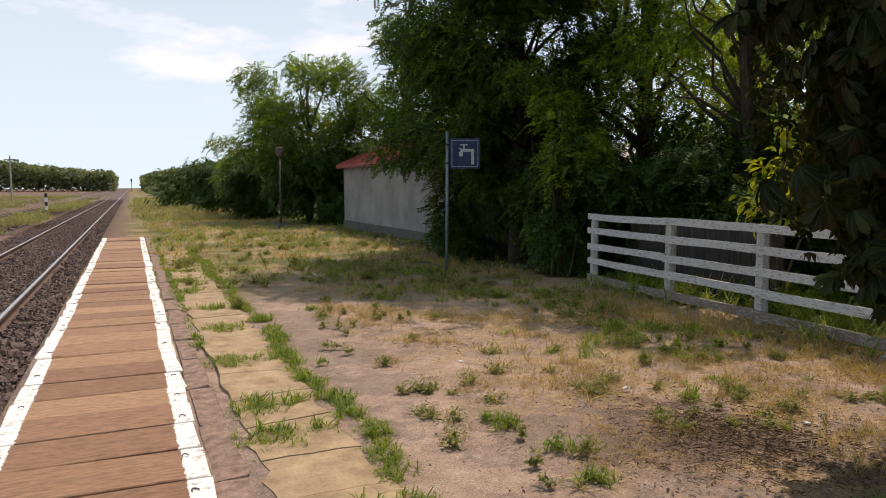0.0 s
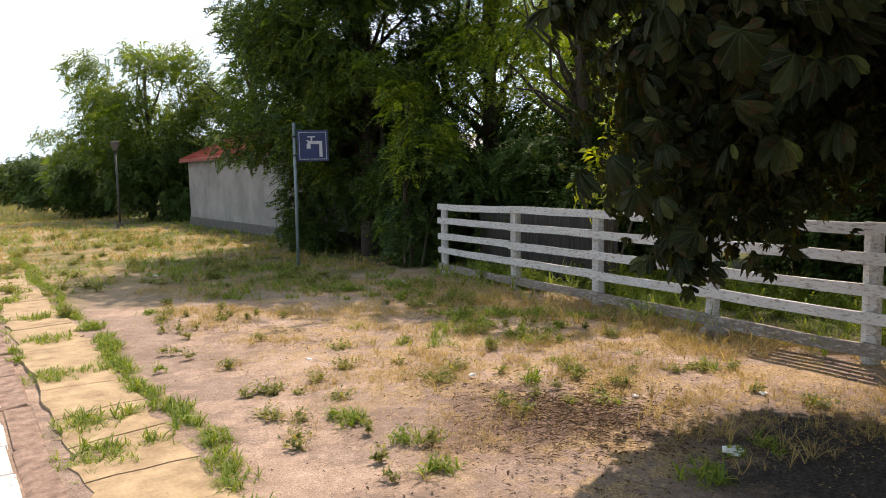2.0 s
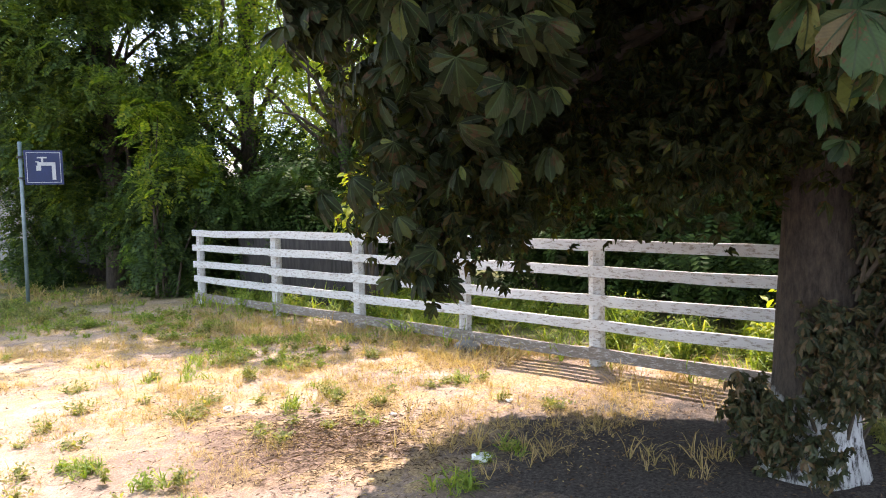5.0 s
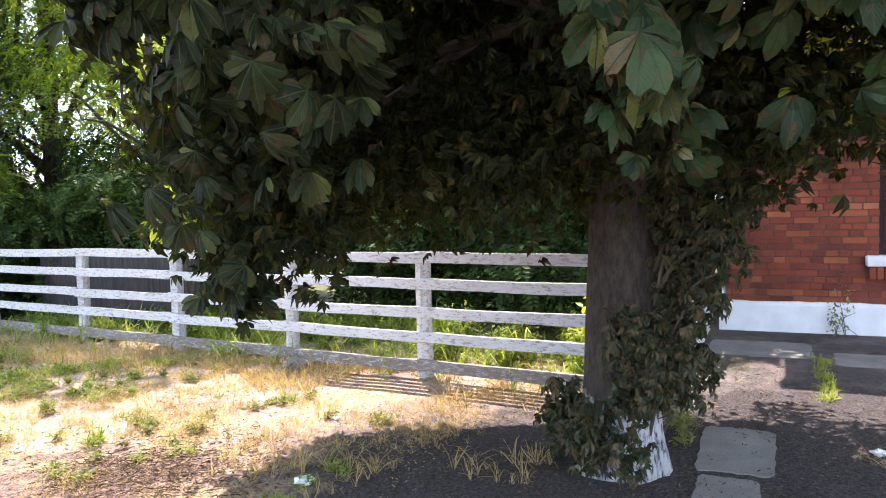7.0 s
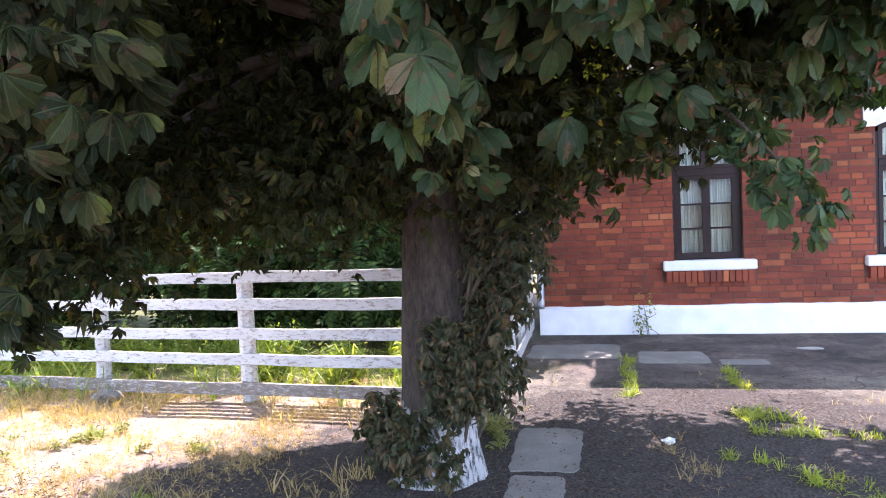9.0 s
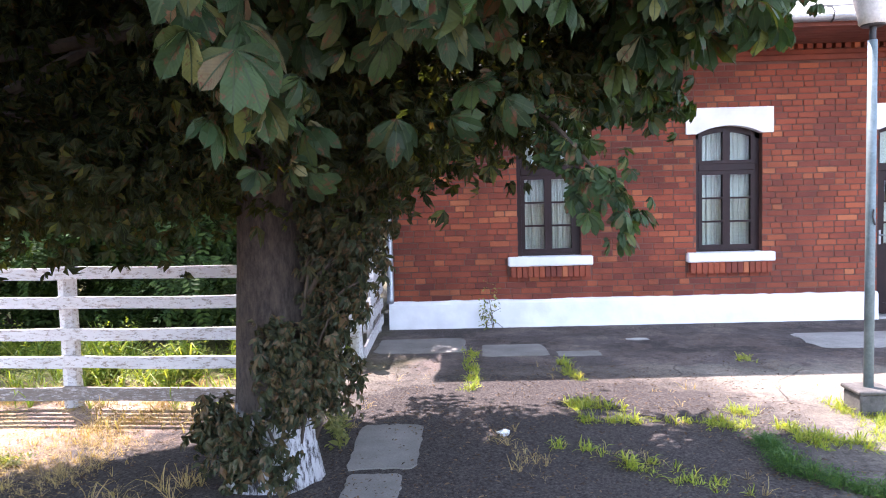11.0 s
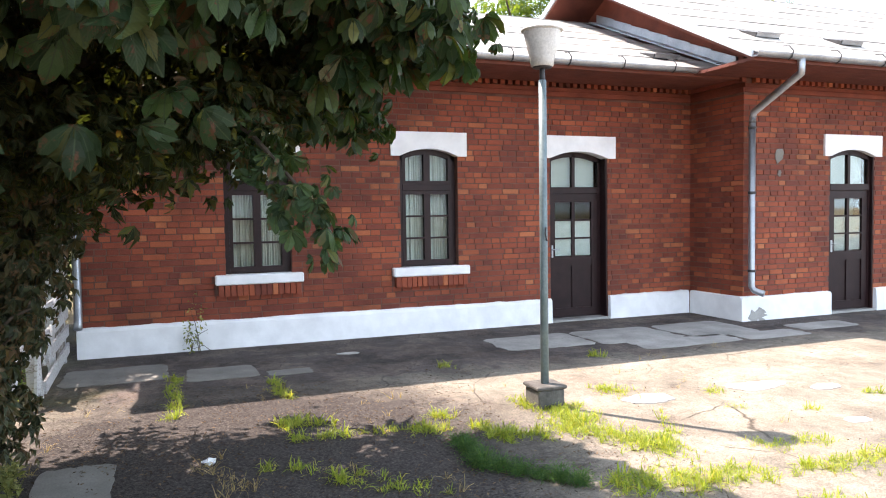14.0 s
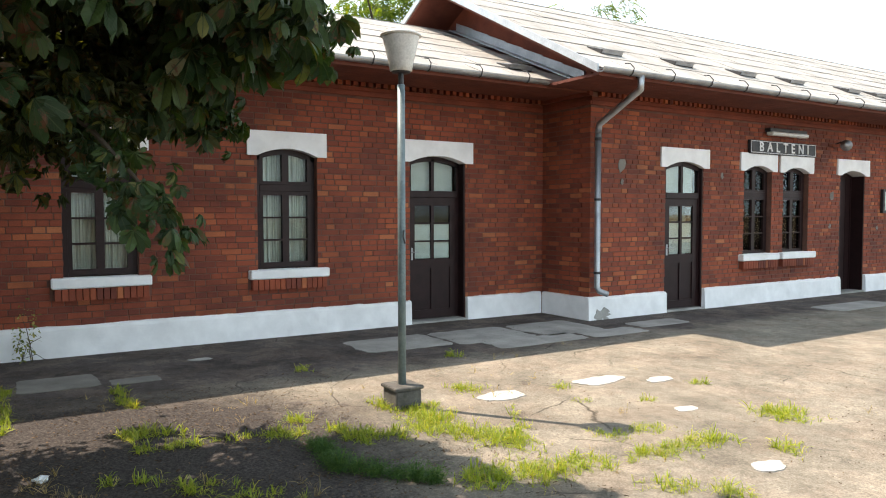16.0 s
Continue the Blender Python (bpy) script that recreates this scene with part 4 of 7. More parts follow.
        box(bm, f0, f1, c - 0.025, c + 0.025, tz + 0.05, APEX - 0.03)
        fan = add("top_light", bm, M_BROWN)
        for q0, q1 in ((u0, c - 0.025), (c + 0.025, u1)):
            bm = bmesh.new()
            box(bm, f0 + 0.025, f0 + 0.029, q0 - 0.005, q1 + 0.005, tz + 0.05, APEX - 0.02)
            add("pane", bm, M_GLASS, fan)
        bm = bmesh.new()
        box(bm, f1 + 0.06, f1 + 0.065, u0, u1, tz + 0.05, APEX)
        add("curtain", bm, M_CURTAIN, lab="pale curtain behind the arched light")
        bm = bmesh.new()
        g0, g1 = f0 + 0.006, f1 - 0.008
        st, z0, zp, z1 = 0.11, 0.035, 0.86, tz - 0.05
        box(bm, g0, g1, u0, u0 + st, z0, z1), box(bm, g0, g1, u1 - st, u1, z0, z1)
        box(bm, g0 + 0.001, g1, u0 + st, u1 - st, z0, z0 + 0.13), box(bm, g0 + 0.001, g1, u0 + st, u1 - st, zp - 0.07, zp + 0.07), box(bm, g0 + 0.001, g1, u0 + st, u1 - st, z1 - 0.12, z1)
        box(bm, g0 + 0.002, g1, c - 0.025, c + 0.025, z0 + 0.13, z1 - 0.12)
        h = (z1 - 0.12 - zp - 0.07) / 3
        for i in (1, 2):
            zz = zp + 0.07 + h * i
            box(bm, g0 + 0.003, g1, u0 + st, u1 - st, zz - 0.013, zz + 0.013)
        for q0, q1 in ((u0 + st, c - 0.025), (c + 0.025, u1 - st)):
            box(bm, g0 + 0.018, g1 - 0.012, q0, q1, z0 + 0.13, zp - 0.07)
        leaf = add("door_leaf", bm, M_BROWN)
        for q0, q1 in ((u0 + st, c - 0.025), (c + 0.025, u1 - st)):
            for i in range(3):
                bm = bmesh.new()
                box(bm, g0 + 0.02, g0 + 0.024, q0, q1, zp + 0.07 + h * i + 0.01, zp + 0.07 + h * (i + 1) - 0.01)
                add("pane", bm, M_GLASS, leaf)
                if i < 2:
                    bm = bmesh.new()
                    box(bm, g0 + 0.034, g0 + 0.036, q0, q1, zp + 0.07 + h * i + 0.01, zp + 0.07 + h * (i + 1) - 0.01)
                    add("paper", bm, M_PAPER, leaf, "white paper fixed behind the pane")
        bm = bmesh.new()
        box(bm, g0 - 0.008, g0, b - fw - 0.075, b - fw - 0.035, 0.92, 1.10, 0.003)
        tube(bm, [(g0 - 0.005, b - fw - 0.055, 1.04), (g0 - 0.045, b - fw - 0.055, 1.04), (g0 - 0.05, b - fw - 0.16, 1.035)], 0.009, 8)
        add("door_handle", bm, M_ZINC, leaf, "pale metal lever handle and plate")
    return th


for i, (c, w, s, k) in enumerate(WING_HOLES):
    opening(i + 1, W, c, w, s, k)
for i, (c, w, s, k) in enumerate(MAIN_HOLES):
    opening(i + 4, M, c, w, s, k)


def frieze(name, x, y0, y1):
    """Stepped brick courses and a row of upright dentils under the eaves."""
    fr = thing(name, "corbelled red brick cornice with a row of dentils", "cornice", kind="structure")
    for z0, z1, out in ((3.23, 3.295, 0.035), (3.30, 3.36, 0.0), (3.43, 3.60, 0.10)):
        bm = bmesh.new()
        box(bm, x - out, x + 0.02, y0, y1, z0, z1, 0.006)
        part("cornice_course", bm, M_RENDER, fr)
    k = int((y1 - y0) / 0.115)
    bm = bmesh.new()
    for i in range(k):
        y = y0 + i * 0.115
        box(bm, x - 0.075, x + 0.02, y, y + 0.065, 3.362, 3.43)
    d = part("dentils", bm, M_BRICK, fr)
    d["kind"] = "stuff"


frieze("cornice_wing", W, WY0, WY1)
frieze("cornice_main", M, MY0, MY1)
for z0, z1, out in ((3.23, 3.295, 0.035), (3.30, 3.36, 0.006), (3.365, 3.60, 0.06)):
    bm = bmesh.new()
    box(bm, M - 0.03, W + 0.05, MY1 - 0.02, MY1 + out, z0, z1, 0.004)
    single("cornice_return", bm, M_RENDER, "stepped red brick course on the side of the main block", "cornice", kind="structure")

EAVE_W, EAVE_M, EAVE_Z = 8.52, 7.40, 3.50
RIDGE_W, RIDGE_WZ, RIDGE_M, RIDGE_MZ = 12.2, 5.06, 11.7, 5.68


def roof_slope(name, x0, z0, x1, z1, y0, y1, label, seed, hip=0.0):
    """Sheets laid in overlapping courses up the slope, each a thin slab of its own."""
    roof = thing(name, label, "roof", kind="structure")
    rng = random.Random(seed)
    run = math.hypot(x1 - x0, z1 - z0)
    rows, n = max(3, int(run / 0.62)), int((y1 - y0) / 0.62)
    ux, uz = (x1 - x0) / run, (z1 - z0) / run
    nx, nz = -uz, ux
    bm = bmesh.new()
    prism(bm, [(x0, z0 - 0.10), (x0, z0 - 0.02), (x1, z1 - 0.02), (x1, z1 - 0.10)], y0, y1 - hip * 0.0, "y")
    part("roof_boards", bm, M_SOFFIT, roof)
    bm = bmesh.new()
    for r in range(rows):
        a, b = run * r / rows - 0.03, run * (r + 1) / rows + 0.03
        for c in range(n):
            ya, yb = y0 + (y1 - y0) * (c + (0.5 if r % 2 else 0)) / n, y0 + (y1 - y0) * (c + 1 + (0.5 if r % 2 else 0)) / n
            yb = min(yb, y1)
            if yb - ya < 0.1:
                continue
            lift = 0.003 + rng.uniform(0, 0.010)
            pts = []
            for s, t in ((a, lift + 0.003), (b, 0.0)):
                for yy in (ya + 0.006, yb - 0.006):
                    for d in (0.0, 0.008):
                        pts.append(bm.verts.new((x0 + ux * s + nx * (t + d), yy, z0 + uz * s + nz * (t + d))))
            for q in ((0, 1, 3, 2), (4, 6, 7, 5), (0, 4, 5, 1), (2, 3, 7, 6), (1, 5, 7, 3), (0, 2, 6, 4)):
                bm.faces.new([pts[i] for i in q])
    sheets = part("roof_sheets", bm, M_ROOF, roof)
    sheets["kind"] = "stuff"
    return roof


roof_slope("roof_wing_front", EAVE_W, EAVE_Z, RIDGE_W, RIDGE_WZ, MY1, WY1 + 0.5, "pale grey sheet roof slope of the wing", 1)
roof_slope("roof_wing_back", 16.2, EAVE_Z - 0.2, RIDGE_W, RIDGE_WZ, MY1, WY1 + 0.5, "pale grey sheet roof at the rear of the wing", 2)
roof_slope("roof_main_front", EAVE_M, EAVE_Z, RIDGE_M, RIDGE_MZ, MY0 - 1, MY1 + 0.9, "pale grey sheet roof slope of the main block", 3)
roof_slope("roof_main_back", 16.6, EAVE_Z - 0.3, RIDGE_M, RIDGE_MZ, MY0 - 1, MY1 + 0.9, "pale grey sheet roof at the rear of the main block", 4)


def gables():
    for nm, y, x0, x1, xr, zr, zb in (("gable_main", MY1, M, 16.0, RIDGE_M, RIDGE_MZ, 3.55), ("gable_wing", WY1, W, 15.5, RIDGE_W, RIDGE_WZ, 3.55)):
        bm = bmesh.new()
        s = (zr - EAVE_Z) / (xr - (EAVE_M if nm == "gable_main" else EAVE_W))
        ex = EAVE_M if nm == "gable_main" else EAVE_W
        prism(bm, [(x0, 3.5), (x0, EAVE_Z + s * (x0 - ex) - 0.12), (xr, zr - 0.12), (x1, 3.55), (x1, 3.5)], y - 0.3, y, "y")
        single(nm, bm, M_RENDER, "brick-red gable wall under the roof edge", "gable", kind="structure")
    # the main roof's bright verge boards
    s = (RIDGE_MZ - EAVE_Z) / (RIDGE_M - EAVE_M)
    bm = bmesh.new()
    prism(bm, [(EAVE_M, EAVE_Z - 0.06), (EAVE_M, EAVE_Z + 0.05), (RIDGE_M, RIDGE_MZ + 0.05), (RIDGE_M, RIDGE_MZ - 0.06)], MY1 + 0.9, MY1 + 0.93, "y")
    prism(bm, [(RIDGE_M, RIDGE_MZ - 0.06), (RIDGE_M, RIDGE_MZ + 0.05), (16.6, EAVE_Z - 0.25), (16.6, EAVE_Z - 0.36)], MY1 + 0.9, MY1 + 0.93, "y")
    single("verge_board", bm, M_FLASH, "pale metal edging along the gable end of the roof", "trim", kind="structure")
    # stepped flashing where the wing roof meets the gable wall
    fl = thing("roof_flashing", "overlapping pale metal flashing between wing roof and gable wall", "flashing", kind="structure")
    s = (RIDGE_WZ - EAVE_Z) / (RIDGE_W - EAVE_W)
    for i in range(7):
        x0 = EAVE_W + 0.1 + i * 0.5
        z0 = EAVE_Z + s * (x0 - EAVE_W)
        bm = bmesh.new()
        prism(bm, [(x0, z0 + 0.03), (x0, z0 + 0.2), (x0 + 0.53, z0 + 0.2 + s * 0.53 - 0.015), (x0 + 0.53, z0 + 0.03 + s * 0.53)], MY1 + 0.004 + 0.002 * (i % 2), MY1 + 0.03 + 0.002 * (i % 2), "y")
        prism(bm, [(x0, z0 + 0.035), (x0, z0 + 0.06), (x0 + 0.53, z0 + 0.05 + s * 0.53), (x0 + 0.53, z0 + 0.03 + s * 0.53)], MY1 + 0.03, MY1 + 0.2, "y")
        part("flashing_piece", bm, M_FLASH, fl)


gables()


def eaves(name, wall_x, eave_x, y0, y1):
    bm = bmesh.new()
    box(bm, eave_x + 0.03, wall_x + 0.02, y0, y1, EAVE_Z - 0.07, EAVE_Z - 0.04)
    n = int((wall_x - eave_x) / 0.14)
    for i in range(n):
        x = eave_x + 0.03 + i * 0.14
        box(bm, x + 0.006, x + 0.134, y0, y1, EAVE_Z - 0.082, EAVE_Z - 0.07)
    single(name, bm, M_SOFFIT, "red-brown boarded soffit under the wide eaves", "soffit", kind="structure")


eaves("soffit_wing", W, EAVE_W, WY0, WY1 + 0.45)
eaves("soffit_main", M, EAVE_M, MY0, MY1 + 0.85)


def gutter(name, x, y0, y1, z, label):
    g = thing(name, label, "gutter", at=(x, y0, z))
    bm = bmesh.new()
    prof = [(0.065 * math.cos(a), 0.065 * math.sin(a)) for a in (math.pi + math.pi * i / 10 for i in range(11))]
    prof += [(0.058 * math.cos(a), 0.058 * math.sin(a)) for a in (2 * math.pi - math.pi * i / 10 for i in range(11))]
    prism(bm, prof, 0, y1 - y0, "y")
    part("trough", bm, M_ZINC, g)
    k = int((y1 - y0) / 0.8)
    for i in range(k):
        bm = bmesh.new()
        y = 0.4 + i * 0.8
        tube(bm, [(0.075, y, 0.11), (-0.02, y, 0.09), (-0.085, y, 0.02), (-0.06, y, -0.05), (0.0, y, -0.075)], 0.008, 6)
        part("gutter_hook", bm, M_DARK, g)
    return g


gutter("gutter", EAVE_W - 0.05, WY0 + 0.05, WY1 + 0.5, EAVE_Z - 0.0, "galvanised half-round gutter along the wing eaves")
gutter("gutter", EAVE_M - 0.05, MY0 - 0.5, MY1 + 0.92, EAVE_Z - 0.0, "galvanised half-round gutter along the main eaves")


def downpipe():
    p = thing("downpipe", "galvanised rain pipe running down the corner of the main block", "downpipe", at=(M, -8.19, 0))
    y = -8.23
    bm = bmesh.new()
    tube(bm, [(EAVE_M - M - 0.05, -7.96 - y - 0.03, 3.46), (EAVE_M - M - 0.05, -7.96 - y - 0.03, 3.28), (-0.12, 0, 2.93), (-0.10, 0, 2.80)], 0.048, 12)
    part("swan_neck", bm, M_ZINC, p, smooth=True)
    bm = bmesh.new()
    tube(bm, [(-0.10, 0, 2.86), (-0.10, 0, 0.50), (-0.13, -0.02, 0.44), (-0.25, -0.08, 0.40)], 0.045, 12)
    part("pipe", bm, M_ZINC, p, smooth=True)
    for z in (0.7, 1.8, 2.7):
        bm = bmesh.new()
        lathe(bm, [(0.05, z), (0.055, z + 0.005), (0.055, z + 0.03), (0.05, z + 0.035)], (-0.10, 0), 14)
        part("pipe_clip", bm, M_DARK, p)
    for ch in p.children:
        ch.location.y += 0.03
    q = thing("downpipe", "galvanised rain pipe at the free corner of the wing", "downpipe", at=(W, WY1 - 0.03, 0))
    bm = bmesh.new()
    tube(bm, [(EAVE_W - W, 0.12, 3.44), (EAVE_W - W, 0.12, 3.3), (-0.09, 0, 2.95), (-0.09, 0, 0.45), (-0.16, 0, 0.36)], 0.045, 12)
    part("pipe", bm, M_ZINC, q, smooth=True)


downpipe()


def roof_vents():
    """Low sheet-metal hoods: a lid lifted at its lower edge over a bent flap, the open ends closed with dark plates for
    shade.
    """
    proto = thing("roof_vent", "low sheet-metal vent hood on the roof, ends dark for shade", "roof vent", "roof vents")
    bm = bmesh.new()
    prism(bm, [(-0.17, 0.082), (0.2, 0.02), (0.2, 0.008), (-0.17, 0.070)], -0.21, 0.21, "y")
    part("lid", bm, M_ZINC, proto)
    # dark plates stand for the shadowed openings at the hood's ends
    for y in (-0.21, 0.20):
        bm = bmesh.new()
        prism(bm, [(-0.14, 0.0), (-0.14, 0.064), (0.19, 0.01), (0.19, 0.0)], y, y + 0.01, "y")
        part("cheek", bm, M_DARK, proto)
    bm = bmesh.new()
    box(bm, -0.15, -0.14, -0.2, 0.2, 0.012, 0.064)
    part("flap", bm, M_ZINC, proto, "bent metal flap under the lid")
    s = (RIDGE_MZ - EAVE_Z) / (RIDGE_M - EAVE_M)
    spots = [(8.3, y, EAVE_X, s) for y, EAVE_X in ((-8.19, EAVE_M), (-9.75, EAVE_M), (-11.35, EAVE_M), (-12.75, EAVE_M), (-14.6, EAVE_M), (-15.6, EAVE_M))]
    spots.append((9.16, -7.18, EAVE_W, (RIDGE_WZ - EAVE_Z) / (RIDGE_W - EAVE_W)))
    for i, (x, y, ex, k) in enumerate(spots):
        m = pose(x, y, EAVE_Z + k * (x - ex) + 0.018, 0, -math.degrees(math.atan(k)), 0)
        if i:
            copy_thing(proto, m)
        else:
            proto.matrix_basis = m


roof_vents()


# ---- things on the station front ----
def name_board():
    th = thing("station_sign", "black station name board with white letters on the brick wall", "sign", at=(M, -12.84, 2.79))
    bm = bmesh.new()
    box(bm, -0.06, -0.002, -1.0, 1.0, -0.122, 0.122, 0.006)
    part("board", bm, M_BLACK, th)
    bm = bmesh.new()
    for z in (-0.104, 0.096):
        box(bm, -0.066, -0.061, -0.98, 0.98, z, z + 0.01)
    for y in (-0.98, 0.97):
        box(bm, -0.066, -0.061, y, y + 0.01, -0.094, 0.096)
    part("border", bm, M_WHITE, th)
    cu = bpy.data.curves.new("letters", "FONT")
    cu.body, cu.size, cu.extrude, cu.align_x, cu.align_y = "BALTENI", 0.235, 0.004, "CENTER", "CENTER"
    cu.space_character, cu.offset = 1.85, 0.005
    cu.materials.append(M_WHITE)
    ob = new("letters", cu)
    ob.parent = th
    ob.matrix_basis = Matrix(((0, 0, -1, -0.067), (-1, 0, 0, 0), (0, 1, 0, 0.0), (0, 0, 0, 1)))


name_board()


def tube_light():
    th = thing("wall_light", "long dusty white tube light above the name board", "lamp", at=(M, -12.88, 3.08))
    bm = bmesh.new()
    box(bm, -0.12, -0.002, -0.56, 0.56, -0.01, 0.06, 0.01)
    part("housing", bm, M_DARK, th)
    bm = bmesh.new()
    box(bm, -0.17, -0.03, -0.56, 0.56, -0.075, -0.008, 0.02)
    part("diffuser", bm, M_GLOBE, th)
    th = thing("loudspeaker", "small round grey horn speaker on a wall bracket", "speaker", at=(M, -14.6, 2.95))
    bm = bmesh.new()
    tube(bm, [(-0.002, 0, 0.02), (-0.14, 0, 0.05), (-0.18, 0, 0.0)], 0.012, 8)
    part("bracket", bm, M_DARK, th)
    bm = bmesh.new()
    tube(bm, [(-0.10, -0.08, -0.01), (-0.18, 0.0, -0.02), (-0.24, 0.07, -0.03), (-0.27, 0.1, -0.035)], [0.03, 0.04, 0.09, 0.11], 16)
    part("horn", bm, M_ZINC, th, smooth=True)
    th = thing("notice_case", "dark framed notice case with a pale sheet inside", "notice board", at=(M, -16.8, 1.86))
    bm = bmesh.new()
    box(bm, -0.07, -0.002, -0.5, 0.5, -0.25, 0.25, 0.008)
    part("case", bm, M_BLACK, th)
    bm = bmesh.new()
    box(bm, -0.076, -0.072, -0.44, 0.44, -0.19, 0.19)
    part("sheet", bm, M_PAPER, th)


tube_light()


def scars():
    rng = random.Random(8)
    for y, z, r in ((-8.75, 2.36, 0.11), (-8.76, 2.1, 0.04), (-11.15, 2.25, 0.05), (-14.5, 1.95, 0.09), (-14.45, 1.35, 0.05), (-16.2, 1.3, 0.04)):
        bm = bmesh.new()
        k = 11
        prism(bm, [(y + r * math.cos(2 * math.pi * i / k) * rng.uniform(0.55, 1.15), z + r * 1.15 * math.sin(2 * math.pi * i / k) * rng.uniform(0.6, 1.2)) for i in range(k)], M - 0.008, M + 0.004, "x")
        part("mortar_smear", bm, M_PALE, main_wall)

    bm = bmesh.new()
    prism(bm, [(-8.30 + 0.20 * math.cos(2 * math.pi * i / 19) * rng.uniform(0.45, 1.15), 0.08 + 0.10 * math.sin(2 * math.pi * i / 19) * rng.uniform(0.4, 1.2)) for i in range(19)], M - 0.074, M - 0.05, "x")
    part("plaster_repair", bm, M_CONC, main_wall, "grey cement repair in the whitewashed plinth")


scars()


def platform_lamp(x, y, full=True):
    th = thing("platform_lamp", "grey-blue lamp post with opal cup head on concrete block" if full else "slim steel lamp post and cup head beside trees, darkened for shade", "street lamp", "lamp posts", at=(x, y, 0))
    bm = bmesh.new()
    box(bm, -0.12, 0.12, -0.12, 0.12, -0.06, 0.155, 0.012)
    blk = part("concrete_block", bm, M_BLOCK, th)
    bm = bmesh.new()
    box(bm, -0.135, 0.135, -0.135, 0.135, 0.155, 0.185, 0.008)
    part("cap_slab", bm, M_BLOCK, blk)
    bm = bmesh.new()
    # the far lamp's pole and head take darker tones for the shade there
    tube(bm, [(0, 0, 0.18), (0, 0, 1.3), (0, 0, 2.66)], [0.034, 0.033, 0.032], 14)
    part("pole", bm, M_POLE if full else M_DARK, th, smooth=True)
    bm = bmesh.new()
    lathe(bm, [(0.022, 2.64), (0.022, 2.75), (0.075, 2.755), (0.08, 2.765)], sides=18)
    part("neck", bm, M_DARK, th)
    bm = bmesh.new()
    lathe(bm, [(0.078, 2.765), (0.092, 2.772), (0.098, 2.83), (0.104, 2.845), (0.118, 2.90), (0.148, 3.03), (0.152, 3.045), (0.14, 3.05)], sides=28)
    head = part("globe", bm, M_GLOBE if full else M_BLOCK, th, smooth=True)
    bm = bmesh.new()
    lathe(bm, [(0.15, 3.046), (0.168, 3.05), (0.17, 3.062), (0.13, 3.082), (0.03, 3.095), (0.012, 3.10), (0.012, 3.13), (0.004, 3.135)], sides=28)
    part("lid", bm, M_GLOBE if full else M_BLOCK, head, smooth=True)
    bm = bmesh.new()
    tube(bm, [(-0.04, 0, 1.47), (-0.045, 0.01, 1.42), (-0.04, -0.01, 1.36)], 0.006, 6)
    part("wire_stub", bm, M_DARK, th)
    return th


platform_lamp(5.67, -3.33)
platform_lamp(5.25, 28.0, False)


def tap_sign():
    th = thing("drinking_water_sign", "blue sign with white tap symbol on a post, darkened for shade", "sign", at=(5.44, 12.54, 0))
    bm = bmesh.new()
    tube(bm, [(0, 0, -0.3), (0.02, 0, 1.2), (0.03, 0, 2.62)], 0.03, 12)
    part("post", bm, M_POLE, th, smooth=True)
    turn = pose(0.03, -0.04, 2.2, 0, 0, -24)
    pl = None
    for nm, mat, bits in (("plate", M_BLUE, [(0.03, 0.59, -0.012, 0.0, -0.28, 0.28)]),
                          ("border", M_SHADED_WHITE, [(0.065, 0.555, -0.016, -0.0125, 0.238, 0.246), (0.065, 0.555, -0.016, -0.0125, -0.246, -0.238), (0.065, 0.073, -0.016, -0.0125, -0.238, 0.238), (0.547, 0.555, -0.016, -0.0125, -0.238, 0.238)]),
                          ("tap_symbol", M_SHADED_WHITE, [(0.22, 0.48, -0.017, -0.0125, 0.03, 0.085), (0.425, 0.48, -0.017, -0.0125, -0.20, 0.03), (0.20, 0.27, -0.017, -0.0125, -0.05, 0.03), (0.19, 0.24, -0.017, -0.0125, 0.085, 0.10), (0.275, 0.305, -0.017, -0.0125, 0.085, 0.15), (0.22, 0.36, -0.017, -0.0125, 0.15, 0.172)])):
        bm = bmesh.new()
        for b in bits:
            box(bm, *b)
        bmesh.ops.transform(bm, matrix=turn, verts=bm.verts[:])
        ob = part(nm, bm, mat, pl or th)
        pl = pl or ob
    for z in (2.03, 2.37):
        bm = bmesh.new()
        box(bm, -0.02, 0.08, -0.045, 0.02, z - 0.015, z + 0.015)
        part("bracket", bm, M_DARK, th)


tap_sign()


